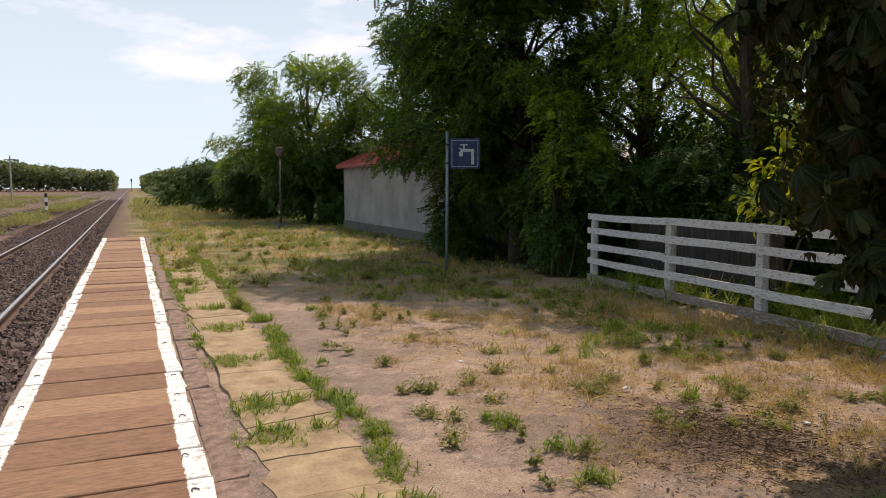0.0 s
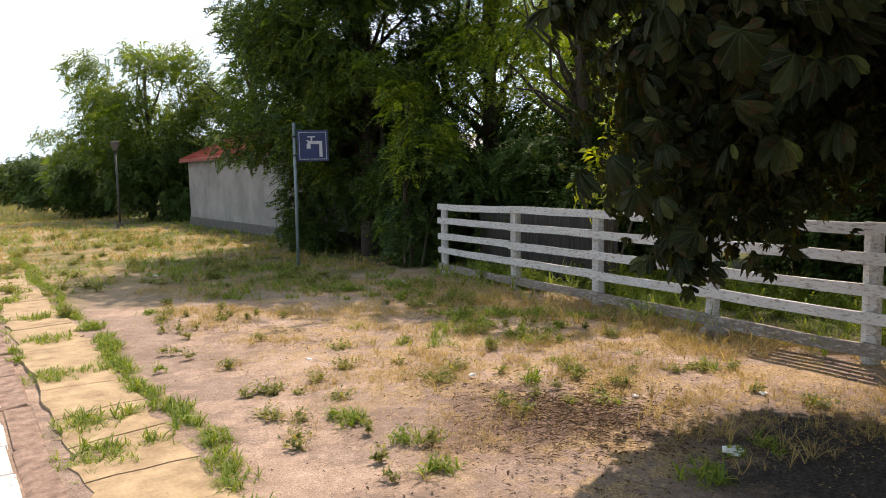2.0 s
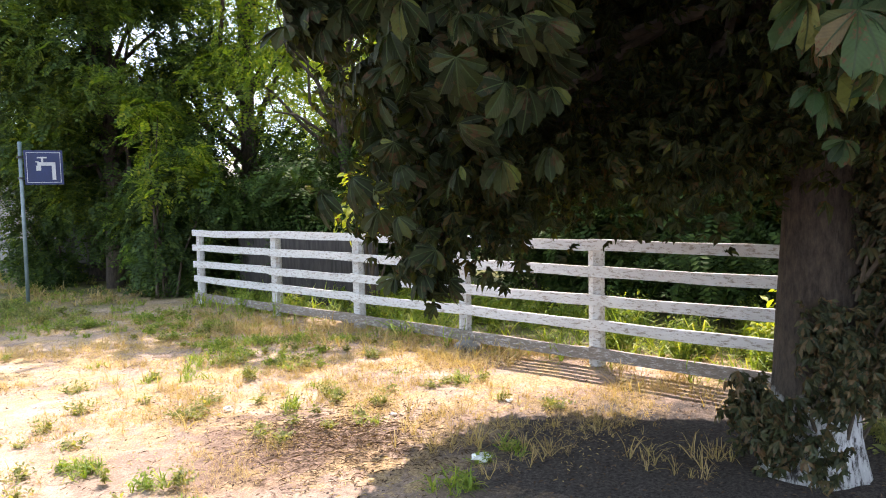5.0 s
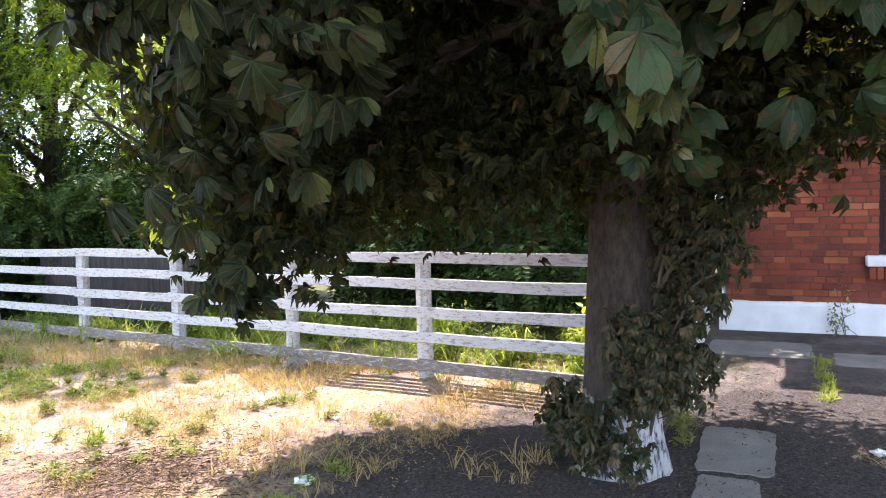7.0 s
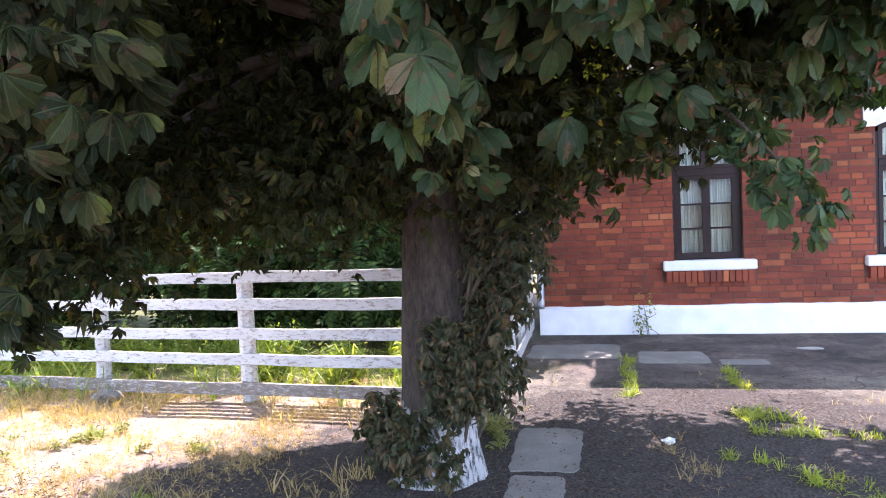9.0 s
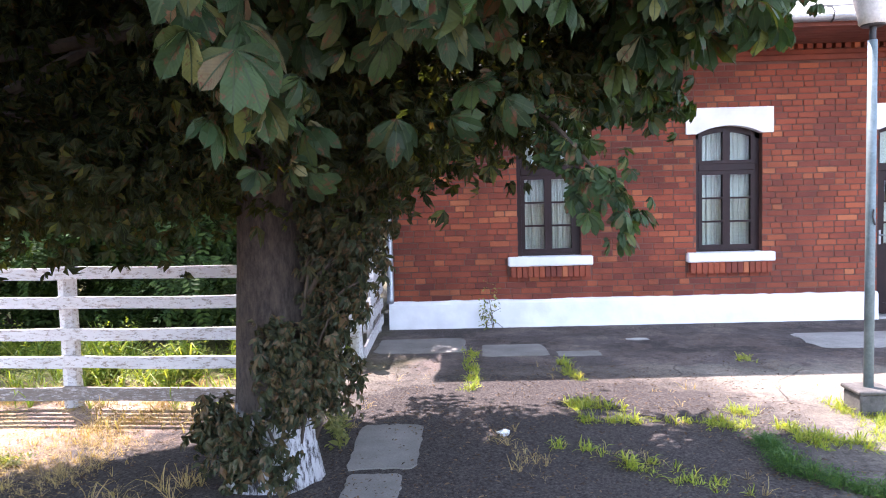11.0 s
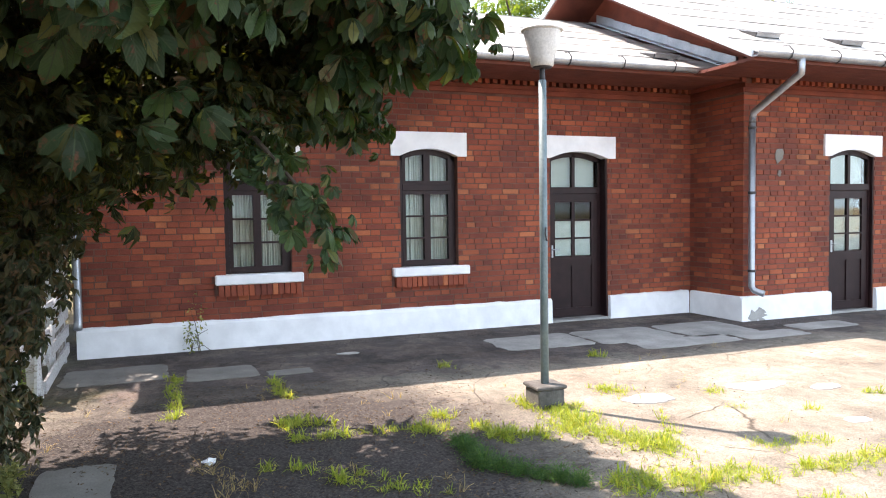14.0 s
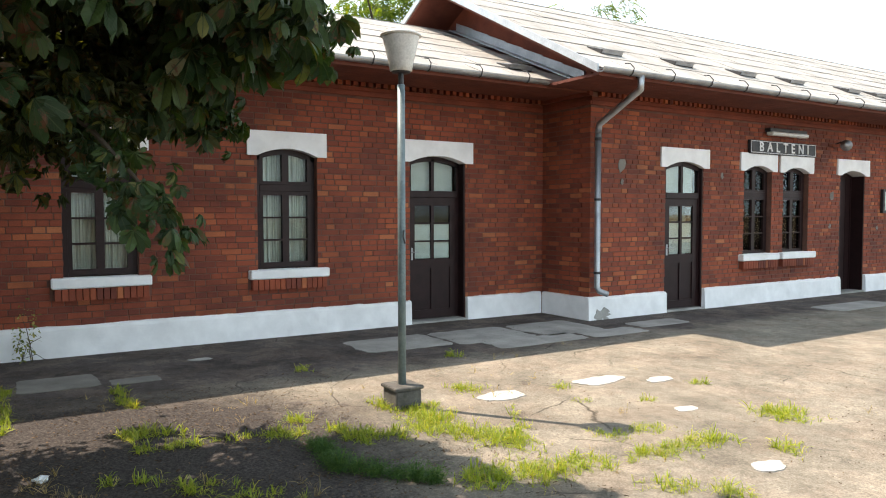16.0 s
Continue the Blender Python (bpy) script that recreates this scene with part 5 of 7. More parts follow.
# ---- rail fence ----
def rail_fence():
    th = thing("rail_fence", "old wooden rail fence in flaking white paint", "fence")
    rng = random.Random(12)
    ps = [(6.25 + 0.09 * (y - 2.84), y) for y in (9.87, 7.83, 6.12, 4.42, 2.83, 1.15)]
    for i, (x, y) in enumerate(ps):
        bm = bmesh.new()
        h = 1.13 + rng.uniform(-0.01, 0.03)
        r = 0.075 if i else 0.06
        lean = rng.uniform(-0.03, 0.03)
        tube(bm, [(x + 0.03, y, -0.1), (x + 0.03 + lean * 0.4, y + lean * 0.5, 0.4), (x + 0.03 + lean, y + lean, h)], [r * 1.05, r * rng.uniform(0.9, 1.05), r * 0.95], 8)
        for v in bm.verts:
            v.co += Vector((rng.uniform(-0.008, 0.008), rng.uniform(-0.008, 0.008), 0))
        part("post", bm, M_FENCE, th)
    for (xa, ya), (xb, yb) in zip(ps, ps[1:]):
        for j, z in enumerate((1.105, 0.865, 0.615, 0.385, 0.12)):
            h, d = (0.052, 0.016) if j < 4 else (0.058, 0.018)
            bm = bmesh.new()
            k = 9
            sag, wob = rng.uniform(-0.012, 0.006), rng.uniform(0, 6)
            ra, rb = rng.uniform(-0.008, 0.008), rng.uniform(-0.008, 0.008)
            rings = []
            for i in range(k + 1):
                u = i / k
                y = ya + 0.03 + (yb - ya - 0.03) * u
                x = xa + (xb - xa) * u - 0.07 + 0.004 * math.sin(wob + 4 * u)
                zz = z + ra * (1 - u) + rb * u + sag * 4 * u * (1 - u) + 0.002 * math.sin(wob + 9 * u)
                hh = h * (0.92 + 0.04 * math.sin(wob * 3 + 7 * u))
                rings.append([bm.verts.new(q) for q in ((x - d, y, zz - hh), (x - d, y, zz + hh), (x + d, y, zz + hh), (x + d, y, zz - hh))])
            for p, q in zip(rings, rings[1:]):
                for a in range(4):
                    bm.faces.new((p[a], p[(a + 1) % 4], q[(a + 1) % 4], q[a]))
            bm.faces.new(rings[0]), bm.faces.new(rings[-1][::-1])
            part("rail" if j < 4 else "bottom_board", bm, M_FENCE if j < 4 else M_FENCE2, th)


rail_fence()


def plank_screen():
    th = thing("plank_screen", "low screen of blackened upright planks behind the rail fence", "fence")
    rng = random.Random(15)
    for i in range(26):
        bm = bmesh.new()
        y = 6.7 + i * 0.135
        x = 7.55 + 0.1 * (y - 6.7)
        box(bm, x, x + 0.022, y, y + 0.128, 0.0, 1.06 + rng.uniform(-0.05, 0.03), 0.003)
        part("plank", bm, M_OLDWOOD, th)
    bm = bmesh.new()
    box(bm, 7.6, 7.66, 6.8, 10.1, 0.62, 0.70)
    bmesh.ops.rotate(bm, verts=bm.verts[:], cent=(7.6, 6.8, 0.66), matrix=Matrix.Rotation(-0.1, 3, "Z"))
    part("batten", bm, M_OLDWOOD, th)


plank_screen()


def broken_gate():
    """A slatted gate between the wing corner and a leaning post, its boards half off."""
    th = thing("slatted_gate", "broken white slatted gate leaning beside the wing corner", "gate", at=(8.55, 0.66, 0))
    rng = random.Random(3)
    for x, top, w in ((-0.9, 1.05, 0.055), (0.88, 1.95, 0.045), (0.12, 1.7, 0.035)):
        bm = bmesh.new()
        box(bm, x - w, x + w, -w, w, -0.1, top, 0.006)
        for v in bm.verts:
            v.co.y += 0.04 * v.co.z * (1 if x < 0 else 0.2)
        part("gate_post", bm, M_FENCE, th)
    for i in range(9):
        bm = bmesh.new()
        z = 0.10 + i * 0.2
        x0 = -0.85 if i < 4 else (-0.1 + 0.12 * (i % 3))
        box(bm, x0, 0.93, -0.075, -0.052, z, z + 0.115)
        bmesh.ops.rotate(bm, verts=bm.verts[:], cent=(0.9, 0, z), matrix=Matrix.Rotation(rng.uniform(-0.06, 0.04), 3, "Y"))
        part("slat", bm, M_FENCE, th)
    for x in (0.3, 0.55, 0.74):
        bm = bmesh.new()
        box(bm, x - 0.035, x + 0.035, -0.048, -0.03, 0.08, 1.62 + rng.uniform(-0.2, 0.2))
        bmesh.ops.rotate(bm, verts=bm.verts[:], cent=(x, 0, 0.1), matrix=Matrix.Rotation(rng.uniform(-0.04, 0.04), 3, "Y"))
        part("picket", bm, M_FENCE2, th, "bare grey upright picket")
    for a, b, w in (((-1.5, 0.12, 0.0), (-0.72, 0.02, 0.98), 0.045), ((-1.02, -0.02, 0.0), (-0.86, -0.04, 0.72), 0.05), ((-1.25, 0.35, 0.02), (-1.15, 0.2, 1.0), 0.06), ((-0.8, -0.09, 0.3), (0.3, -0.09, 1.2), 0.04)):
        bm = bmesh.new()
        d = (Vector(b) - Vector(a))
        box(bm, -0.012, 0.012, -w, w, 0, d.length)
        bmesh.ops.transform(bm, matrix=Matrix.Translation(a) @ d.to_track_quat("Z", "Y").to_matrix().to_4x4(), verts=bm.verts[:])
        part("loose_board", bm, M_FENCE, th, "slipped diagonal board")


broken_gate()


def shed():
    th = thing("outbuilding", "low grey-rendered outbuilding with a red ribbed metal roof", "outbuilding", at=(10.2, 24.6, 0))
    # long wall faces the tracks; near corner hides under the trees
    L, D, H = 8.4, 4.0, 2.42
    bm = bmesh.new()
    box(bm, -2.5, -2.5 + D, -L, 3.2, 0.0, H)
    part("wall", bm, M_STUCCO, th)
    bm = bmesh.new()
    box(bm, -2.54, -2.5 + D + 0.04, -L - 0.04, 3.24, -0.05, 0.28, 0.02)
    for v in bm.verts:
        v.co.z += 0.1 * (v.co.z > 0.1) * noise.noise((v.co.x, v.co.y, 3))
    part("plinth", bm, M_BLOCK, th, "dark crumbling stone base")
    ridge = 0.95
    roof = None
    for sgn, x0, x1 in ((1, -2.72, -0.5), (-1, 1.72, -0.5)):
        bm = bmesh.new()
        n = 36
        for i in range(n):
            y = -L - 0.3 + (3.2 + L + 0.6) * i / n
            w = (3.2 + L + 0.6) / n
            prism(bm, [(x0, H - 0.05), (x0, H - 0.03 + 0.012), (x1, H + ridge + 0.012), (x1, H + ridge - 0.03)], y, y + w * 0.82, "y")
            prism(bm, [(x0, H - 0.05), (x0, H + 0.02), (x1, H + ridge + 0.05), (x1, H + ridge - 0.03)], y + w * 0.82, y + w, "y")
        part("roof", bm, M_TILE, th)
    for y0 in (-L, 3.19):
        bm = bmesh.new()
        prism(bm, [(-2.5, H), (1.5, H), (-0.5, H + ridge - 0.1)], y0, y0 + 0.01 if y0 > 0 else y0 + 0.2, "y")
        part("gable", bm, M_STUCCO, th)
    bm = bmesh.new()
    box(bm, -2.74, -2.70, -L - 0.3, 3.5, H - 0.12, H - 0.03)
    part("fascia", bm, M_TILE, th)


shed()


def far_house():
    th = thing("house", "small cream house with a grey sheet roof half hidden by trees", "house", at=(17.0, 19.5, 0))
    bm = bmesh.new()
    box(bm, -3, 3, -3.5, 3.5, 0, 2.35)
    part("wall", bm, M_CREAM, th)
    bm = bmesh.new()
    prism(bm, [(-3.4, 2.3), (3.4, 2.3), (0, 3.2)], -3.9, 3.9, "y")
    part("roof", bm, M_ROOF, th)
    for y in (-1.6, 1.4):
        bm = bmesh.new()
        box(bm, -3.03, -2.99, y - 0.45, y + 0.45, 0.95, 2.05)
        part("window", bm, M_BROWN, th)


far_house()


# ---- trackside furniture ----
def marker_post():
    th = thing("marker_post", "short black and white banded marker post beside the rails", "post", at=(-4.99, 52.7, -0.36))
    for i in range(6):
        bm = bmesh.new()
        tube(bm, [(0, 0, i * 0.27), (0, 0, i * 0.27 + 0.27)], 0.085, 10)
        part("band", bm, M_WHITE if i % 2 == 0 else M_BLACK, th)
    th = thing("telegraph_pole", "tall thin grey pole beyond the tracks", "pole", at=(-15.0, 115, -0.6))
    bm = bmesh.new()
    tube(bm, [(0, 0, 0), (0, 0, 6.6)], [0.14, 0.1], 8)
    part("pole", bm, M_CONC, th)
    bm = bmesh.new()
    box(bm, -0.7, 0.7, -0.05, 0.05, 6.0, 6.12)
    part("crossarm", bm, M_TWIG, th)
    for x, y in ((0.4, 310), (-6.5, 330)):
        th = thing("signal", "dark railway signal head on a post far down the line", "signal", "signals", at=(x, y, -0.6))
        bm = bmesh.new()
        tube(bm, [(0, 0, 0), (0, 0, 4.5)], 0.12, 8)
        part("post", bm, M_DARK, th)
        bm = bmesh.new()
        box(bm, -0.3, 0.3, -0.1, 0.2, 4.4, 5.7, 0.1)
        part("head", bm, M_BLACK, th)


marker_post()


# ---- leaves ----
def frond(pairs=6):
    """A feather leaf: pairs of small oval leaflets and one at the end, lying along +y with a droop."""
    v, f = [], []

    def leaflet(bx, by, bz, dx, dy, dz, w):
        i = len(v)
        nx, ny = -dy * w, dx * w
        v.extend([(bx, by, bz), (bx + dx * 0.5 + nx, by + dy * 0.5 + ny, bz + dz * 0.5 + 0.012), (bx + dx, by + dy, bz + dz), (bx + dx * 0.5 - nx, by + dy * 0.5 - ny, bz + dz * 0.5 + 0.012)])
        f.append((i, i + 1, i + 2, i + 3))
    for k in range(pairs):
        u = (k + 1) / pairs
        y, z = u, -0.32 * u * u
        for s in (-1, 1):
            leaflet(0, y, z, s * 0.30 * (1.15 - 0.4 * u), 0.10, -0.07, 0.28)
    leaflet(0, 1.0, -0.32, 0.0, 0.28, -0.12, 0.28)
    return np.array(v), np.array(f)


def fan(leaflets=7, rows=5, droop=0.5, curl=0.05, seed=0):
    """A horse-chestnut leaf: broad hanging leaflets, widest near the tip, wavy and folded along the midrib."""
    rng = random.Random(seed)
    v, f, uv = [], [], []
    prof = {5: [(0.0, 0.014), (0.32, 0.105), (0.62, 0.215), (0.84, 0.20), (1.0, 0.02)], 3: [(0.0, 0.02), (0.62, 0.22), (1.0, 0.02)]}[rows]
    spread = {7: ((0, 1.0), (34, 0.98), (-34, 0.96), (68, 0.82), (-68, 0.84), (106, 0.56), (-106, 0.54)), 5: ((0, 1.0), (40, 0.94), (-40, 0.96), (82, 0.7), (-82, 0.72))}[leaflets]
    for ang, length in spread:
        a = radians(ang + rng.uniform(-7, 7))
        length *= rng.uniform(0.88, 1.1)
        bend, fold, twist = droop * rng.uniform(0.6, 1.5), curl * rng.uniform(-0.4, 2.2), rng.uniform(-0.35, 0.35)
        i0 = len(v)
        for u, w in prof:
            r = length * u * (1 - 0.28 * bend * u)
            drop = -0.12 * u - bend * u * u * length
            for s in (-1, 0, 1):
                ww = w * rng.uniform(0.85, 1.12)
                x, y, z = s * ww * length, r, drop + (fold if s else 0.0) * math.sin(math.pi * min(u, 0.8)) + s * twist * w * u + (rng.uniform(-0.02, 0.02) if s else 0)
                v.append((x * math.cos(a) + y * math.sin(a), -x * math.sin(a) + y * math.cos(a), z))
                uv.append((0.5 + 2.2 * s * w, u))
        for k in range(len(prof) - 1):
            p, q = i0 + 3 * k, i0 + 3 * k + 3
            f += [(p, p + 1, q + 1, q), (p + 1, p + 2, q + 2, q + 1)]
    return np.array(v), np.array(f), np.array(uv)


def oval():
    """One simple leaf, folded and drooping."""
    v = [(0, 0, 0), (-0.22, 0.35, 0.04), (0, 0.4, -0.02), (0.22, 0.35, 0.04), (-0.2, 0.7, 0.0), (0, 0.75, -0.08), (0.2, 0.7, 0.0), (0, 1.05, -0.2)]
    return np.array(v), np.array([(0, 2, 5, 1), (0, 3, 5, 2), (1, 5, 7, 4), (3, 6, 7, 5)])


FROND, OVAL = frond(), oval()
FANS = [fan(7, 5, d, c, k) for k, (d, c) in enumerate(((0.35, 0.05), (0.6, 0.10), (0.9, 0.03), (0.7, 0.16)))]
SMALL_FANS = [fan(5, 3, d, c, 20 + k) for k, (d, c) in enumerate(((0.4, 0.08), (0.8, 0.12), (0.6, 0.2)))]


def crown_points(rng, clumps, per, spread):
    """Leaf places gathered round clump centres; each clump is a flattened, hollow-hearted cloud."""
    c = np.repeat(clumps, per, axis=0)
    d = rng.normal(size=(len(c), 3))
    d /= np.linalg.norm(d, axis=1)[:, None]
    r = rng.random(len(c)) ** 0.45
    return c + d * r[:, None] * np.array(spread)


def leaves(name, shape, places, size, material, parent, rng, heart, droop=0.35, label="", wild=0.45):
    """Leaves at places, hanging outwards from the heart; a list of shapes is dealt out in turn."""
    shapes = shape if isinstance(shape, list) else [shape]
    vs, fs, us, at = [], [], [], 0
    for k, sh in enumerate(shapes):
        pl = places[k::len(shapes)]
        out = pl - np.array(heart)
        yaw = np.arctan2(-out[:, 0], out[:, 1]) + rng.normal(0, 2 * wild, len(pl))
        tw = turns_of(rng, yaw, rng.normal(-droop, wild, len(pl)), rng.normal(0, wild, len(pl)))
        v, f = scatter(sh[0], sh[1], pl, tw, rng.uniform(size * 0.6, size * 1.35, len(pl)))
        vs.append(v), fs.append(f + at)
        at += len(v)
        if len(sh) > 2:
            us.append(np.tile(sh[2], (len(pl), 1)))
    ob = new(name, fast_mesh(name, np.concatenate(vs), np.concatenate(fs), material, uv=np.concatenate(us) if us else None))
    ob.parent = parent
    if label:
        ob["label"] = label
    return ob


def limb_path(rng, a, b, wob):
    a, b = np.array(a), np.array(b)
    out = [tuple(a)]
    for u in (0.3, 0.6, 0.85):
        out.append(tuple(a + (b - a) * u + rng.normal(0, wob, 3) + np.array([0, 0, wob * 2 * (1 - u)])))
    return out + [tuple(b)]


def tree(x, y, height, low, radius, trunk_r, seed, clumps=46, per=110, size=0.34, material=None, label="tall locust tree with feathery green leaves", group="locust trees", shape=None, lean=(0, 0), name="tree", spread=None):
    """Tapered trunk, forking limbs and a crown of clumps with gaps between them."""
    rng = np.random.default_rng(seed)
    th = thing(name, label, "tree", group, at=(0, 0, 0))
    top = (x + lean[0], y + lean[1])
    bm = bmesh.new()
    path = [(x, y, -0.1), (x + 0.04, y, height * 0.2), (x + lean[0] * 0.5 + rng.normal(0, 0.1), y + lean[1] * 0.5, height * 0.45), (top[0], top[1], height * 0.85)]
    tube(bm, path, [trunk_r * 1.25, trunk_r, trunk_r * 0.75, trunk_r * 0.2], 10)
    part("trunk", bm, M_BARK, th, smooth=True)
    pts = []
    while len(pts) < clumps:
        q = rng.uniform(-1, 1, 3)
        rr = np.linalg.norm(q)
        if rr > 1 or rr < 0.35:
            continue
        pts.append((top[0] * 0.5 + x * 0.5 + q[0] * radius, top[1] * 0.5 + y * 0.5 + q[1] * radius, (low + height) / 2 + q[2] * (height - low) / 2))
    pts = np.array(pts)
    for p in pts[: min(22, clumps)]:
        z0 = min(max(low * 0.7, p[2] * 0.55), height * 0.7)
        u = z0 / height
        bm = bmesh.new()
        tube(bm, limb_path(rng, (x + lean[0] * u, y + lean[1] * u, z0), p, 0.14), [trunk_r * 0.42, trunk_r * 0.3, trunk_r * 0.2, trunk_r * 0.12, trunk_r * 0.05], 6)
        part("limb", bm, M_BARK, th, smooth=True)
    sp = spread or (radius * 0.34, radius * 0.34, radius * 0.26)
    leaves("crown", shape or FROND, crown_points(rng, pts, per, sp), size, material or M_ACACIA, th, rng, (x, y, low))
    return th


# row behind the shed and lamp, then the dark group round the sign, then those behind the fence and station
tree(7.6, 33.5, 7.6, 1.2, 3.1, 0.16, 21, 46, 110, 0.36)
tree(11.5, 31.0, 9.0, 2.0, 3.2, 0.18, 22, 46, 100, 0.36)
tree(6.9, 41.0, 6.2, 0.8, 2.6, 0.15, 23, 34, 90, 0.36)
tree(7.9, 14.9, 10.0, 0.6, 2.9, 0.20, 24, 96, 170, 0.27, M_LOCUST_SHADE, label="big dark locust tree over the outbuilding")
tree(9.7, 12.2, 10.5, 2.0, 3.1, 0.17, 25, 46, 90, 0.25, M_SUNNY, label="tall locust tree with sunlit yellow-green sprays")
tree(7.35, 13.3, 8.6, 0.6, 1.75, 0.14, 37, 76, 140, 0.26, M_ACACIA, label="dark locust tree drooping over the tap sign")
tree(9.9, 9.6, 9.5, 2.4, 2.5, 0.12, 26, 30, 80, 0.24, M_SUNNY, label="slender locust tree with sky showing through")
tree(11.8, 6.4, 8.5, 1.6, 2.8, 0.16, 27, 44, 110, 0.26)
tree(12.6, 3.2, 8.0, 1.0, 2.6, 0.16, 28, 52, 150, 0.28, M_LOCUST_SHADE)
tree(14.5, 14.0, 9.0, 1.5, 3.0, 0.2, 29, 26, 80, 0.34)
tree(20.5, -10.5, 8.8, 3.0, 3.0, 0.2, 30, 40, 110, 0.34, label="leafy tree rising behind the station roof")
tree(22.0, -21.0, 10.4, 3.0, 3.0, 0.2, 31, 40, 110, 0.34, label="leafy tree rising behind the station roof")


def shrub(x, y, z0, z1, r, seed, mat, label, shape, size, clumps=14, per=70, name="shrub", stems=6):
    rng = np.random.default_rng(seed)
    th = thing(name, label, "shrub", "shrubs by the fence")
    pts = []
    while len(pts) < clumps:
        q = rng.uniform(-1, 1, 3)
        if np.linalg.norm(q) < 1:
            pts.append((x + q[0] * r, y + q[1] * r, (z0 + z1) / 2 + q[2] * (z1 - z0) / 2))
    pts = np.array(pts)
    for p in pts[:stems]:
        bm = bmesh.new()
        tube(bm, limb_path(rng, (x + rng.normal(0, 0.08), y + rng.normal(0, 0.08), -0.05), p, 0.05), [v * (0.25 if name == "weed" else 1.0) for v in (0.022, 0.018, 0.014, 0.01, 0.005)], 6)
        part("stem", bm, M_TWIG, th)
    leaves("foliage", shape, crown_points(rng, pts, per, (r * 0.45, r * 0.45, (z1 - z0) * 0.22)), size, mat, th, rng, (x, y, z0))


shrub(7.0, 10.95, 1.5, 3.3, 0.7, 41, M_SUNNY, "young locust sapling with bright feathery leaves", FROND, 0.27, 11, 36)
shrub(7.35, 11.3, 0.0, 2.5, 0.8, 63, M_LOCUST_SHADE, "dark locust undergrowth beside the fence end", FROND, 0.25, 20, 90)
shrub(7.3, 6.6, 1.0, 2.5, 0.55, 42, M_YELLOW, "sapling with yellow-green leaves catching the sun", OVAL, 0.13, 12, 34)
shrub(7.15, 1.5, 0.05, 0.95, 0.35, 43, M_YELLOW, "low yellowing weed growing through the fence", OVAL, 0.12, 8, 30)
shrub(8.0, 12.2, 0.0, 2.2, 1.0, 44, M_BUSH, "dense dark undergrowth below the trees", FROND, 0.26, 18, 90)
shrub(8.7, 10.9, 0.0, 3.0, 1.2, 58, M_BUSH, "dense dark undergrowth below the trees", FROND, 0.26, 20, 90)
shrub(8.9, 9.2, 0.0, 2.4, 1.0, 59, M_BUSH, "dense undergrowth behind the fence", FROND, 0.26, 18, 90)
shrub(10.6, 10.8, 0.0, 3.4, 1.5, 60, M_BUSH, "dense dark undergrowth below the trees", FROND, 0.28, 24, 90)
shrub(6.95, 14.9, 0.1, 2.4, 0.75, 62, M_LOCUST_SHADE, "drooping locust sapling against the outbuilding", FROND, 0.27, 20, 80)
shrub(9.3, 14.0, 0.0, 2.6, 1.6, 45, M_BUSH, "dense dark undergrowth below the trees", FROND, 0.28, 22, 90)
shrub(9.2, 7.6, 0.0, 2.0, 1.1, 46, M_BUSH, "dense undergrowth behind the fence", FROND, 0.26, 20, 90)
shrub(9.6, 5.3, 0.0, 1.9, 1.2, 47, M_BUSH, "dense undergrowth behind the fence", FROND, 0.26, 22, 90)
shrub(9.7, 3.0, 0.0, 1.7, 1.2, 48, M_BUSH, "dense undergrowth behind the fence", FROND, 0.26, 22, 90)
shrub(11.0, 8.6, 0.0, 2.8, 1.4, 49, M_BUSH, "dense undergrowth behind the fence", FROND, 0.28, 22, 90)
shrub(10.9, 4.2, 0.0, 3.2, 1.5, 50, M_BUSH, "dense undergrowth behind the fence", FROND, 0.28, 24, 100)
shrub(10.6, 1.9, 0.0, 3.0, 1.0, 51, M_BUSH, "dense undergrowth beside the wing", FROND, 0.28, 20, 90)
shrub(8.0, 32.0, 0.0, 3.6, 2.0, 52, M_BUSH, "dark shrubbery behind the far lamp", FROND, 0.36, 26, 110)
shrub(10.5, 34.0, 0.0, 3.6, 2.4, 53, M_BUSH, "dark shrubbery behind the far lamp", FROND, 0.36, 26, 110)
shrub(6.4, 38.0, 0.0, 3.0, 1.8, 54, M_BUSH, "bushes beside the line", FROND, 0.36, 24, 90)
shrub(5.6, 48.0, 0.0, 3.4, 2.6, 55, M_BUSH, "bushes beside the line", FROND, 0.42, 26, 90)
shrub(5.2, 60.0, 0.0, 3.6, 3.4, 56, M_BUSH, "bushes beside the line", FROND, 0.5, 28, 80)
shrub(9.44, -0.72, 0.02, 0.66, 0.15, 57, M_WEED, "wild weed sprouting at the foot of the wall", OVAL, 0.045, 10, 12, "weed", 5)


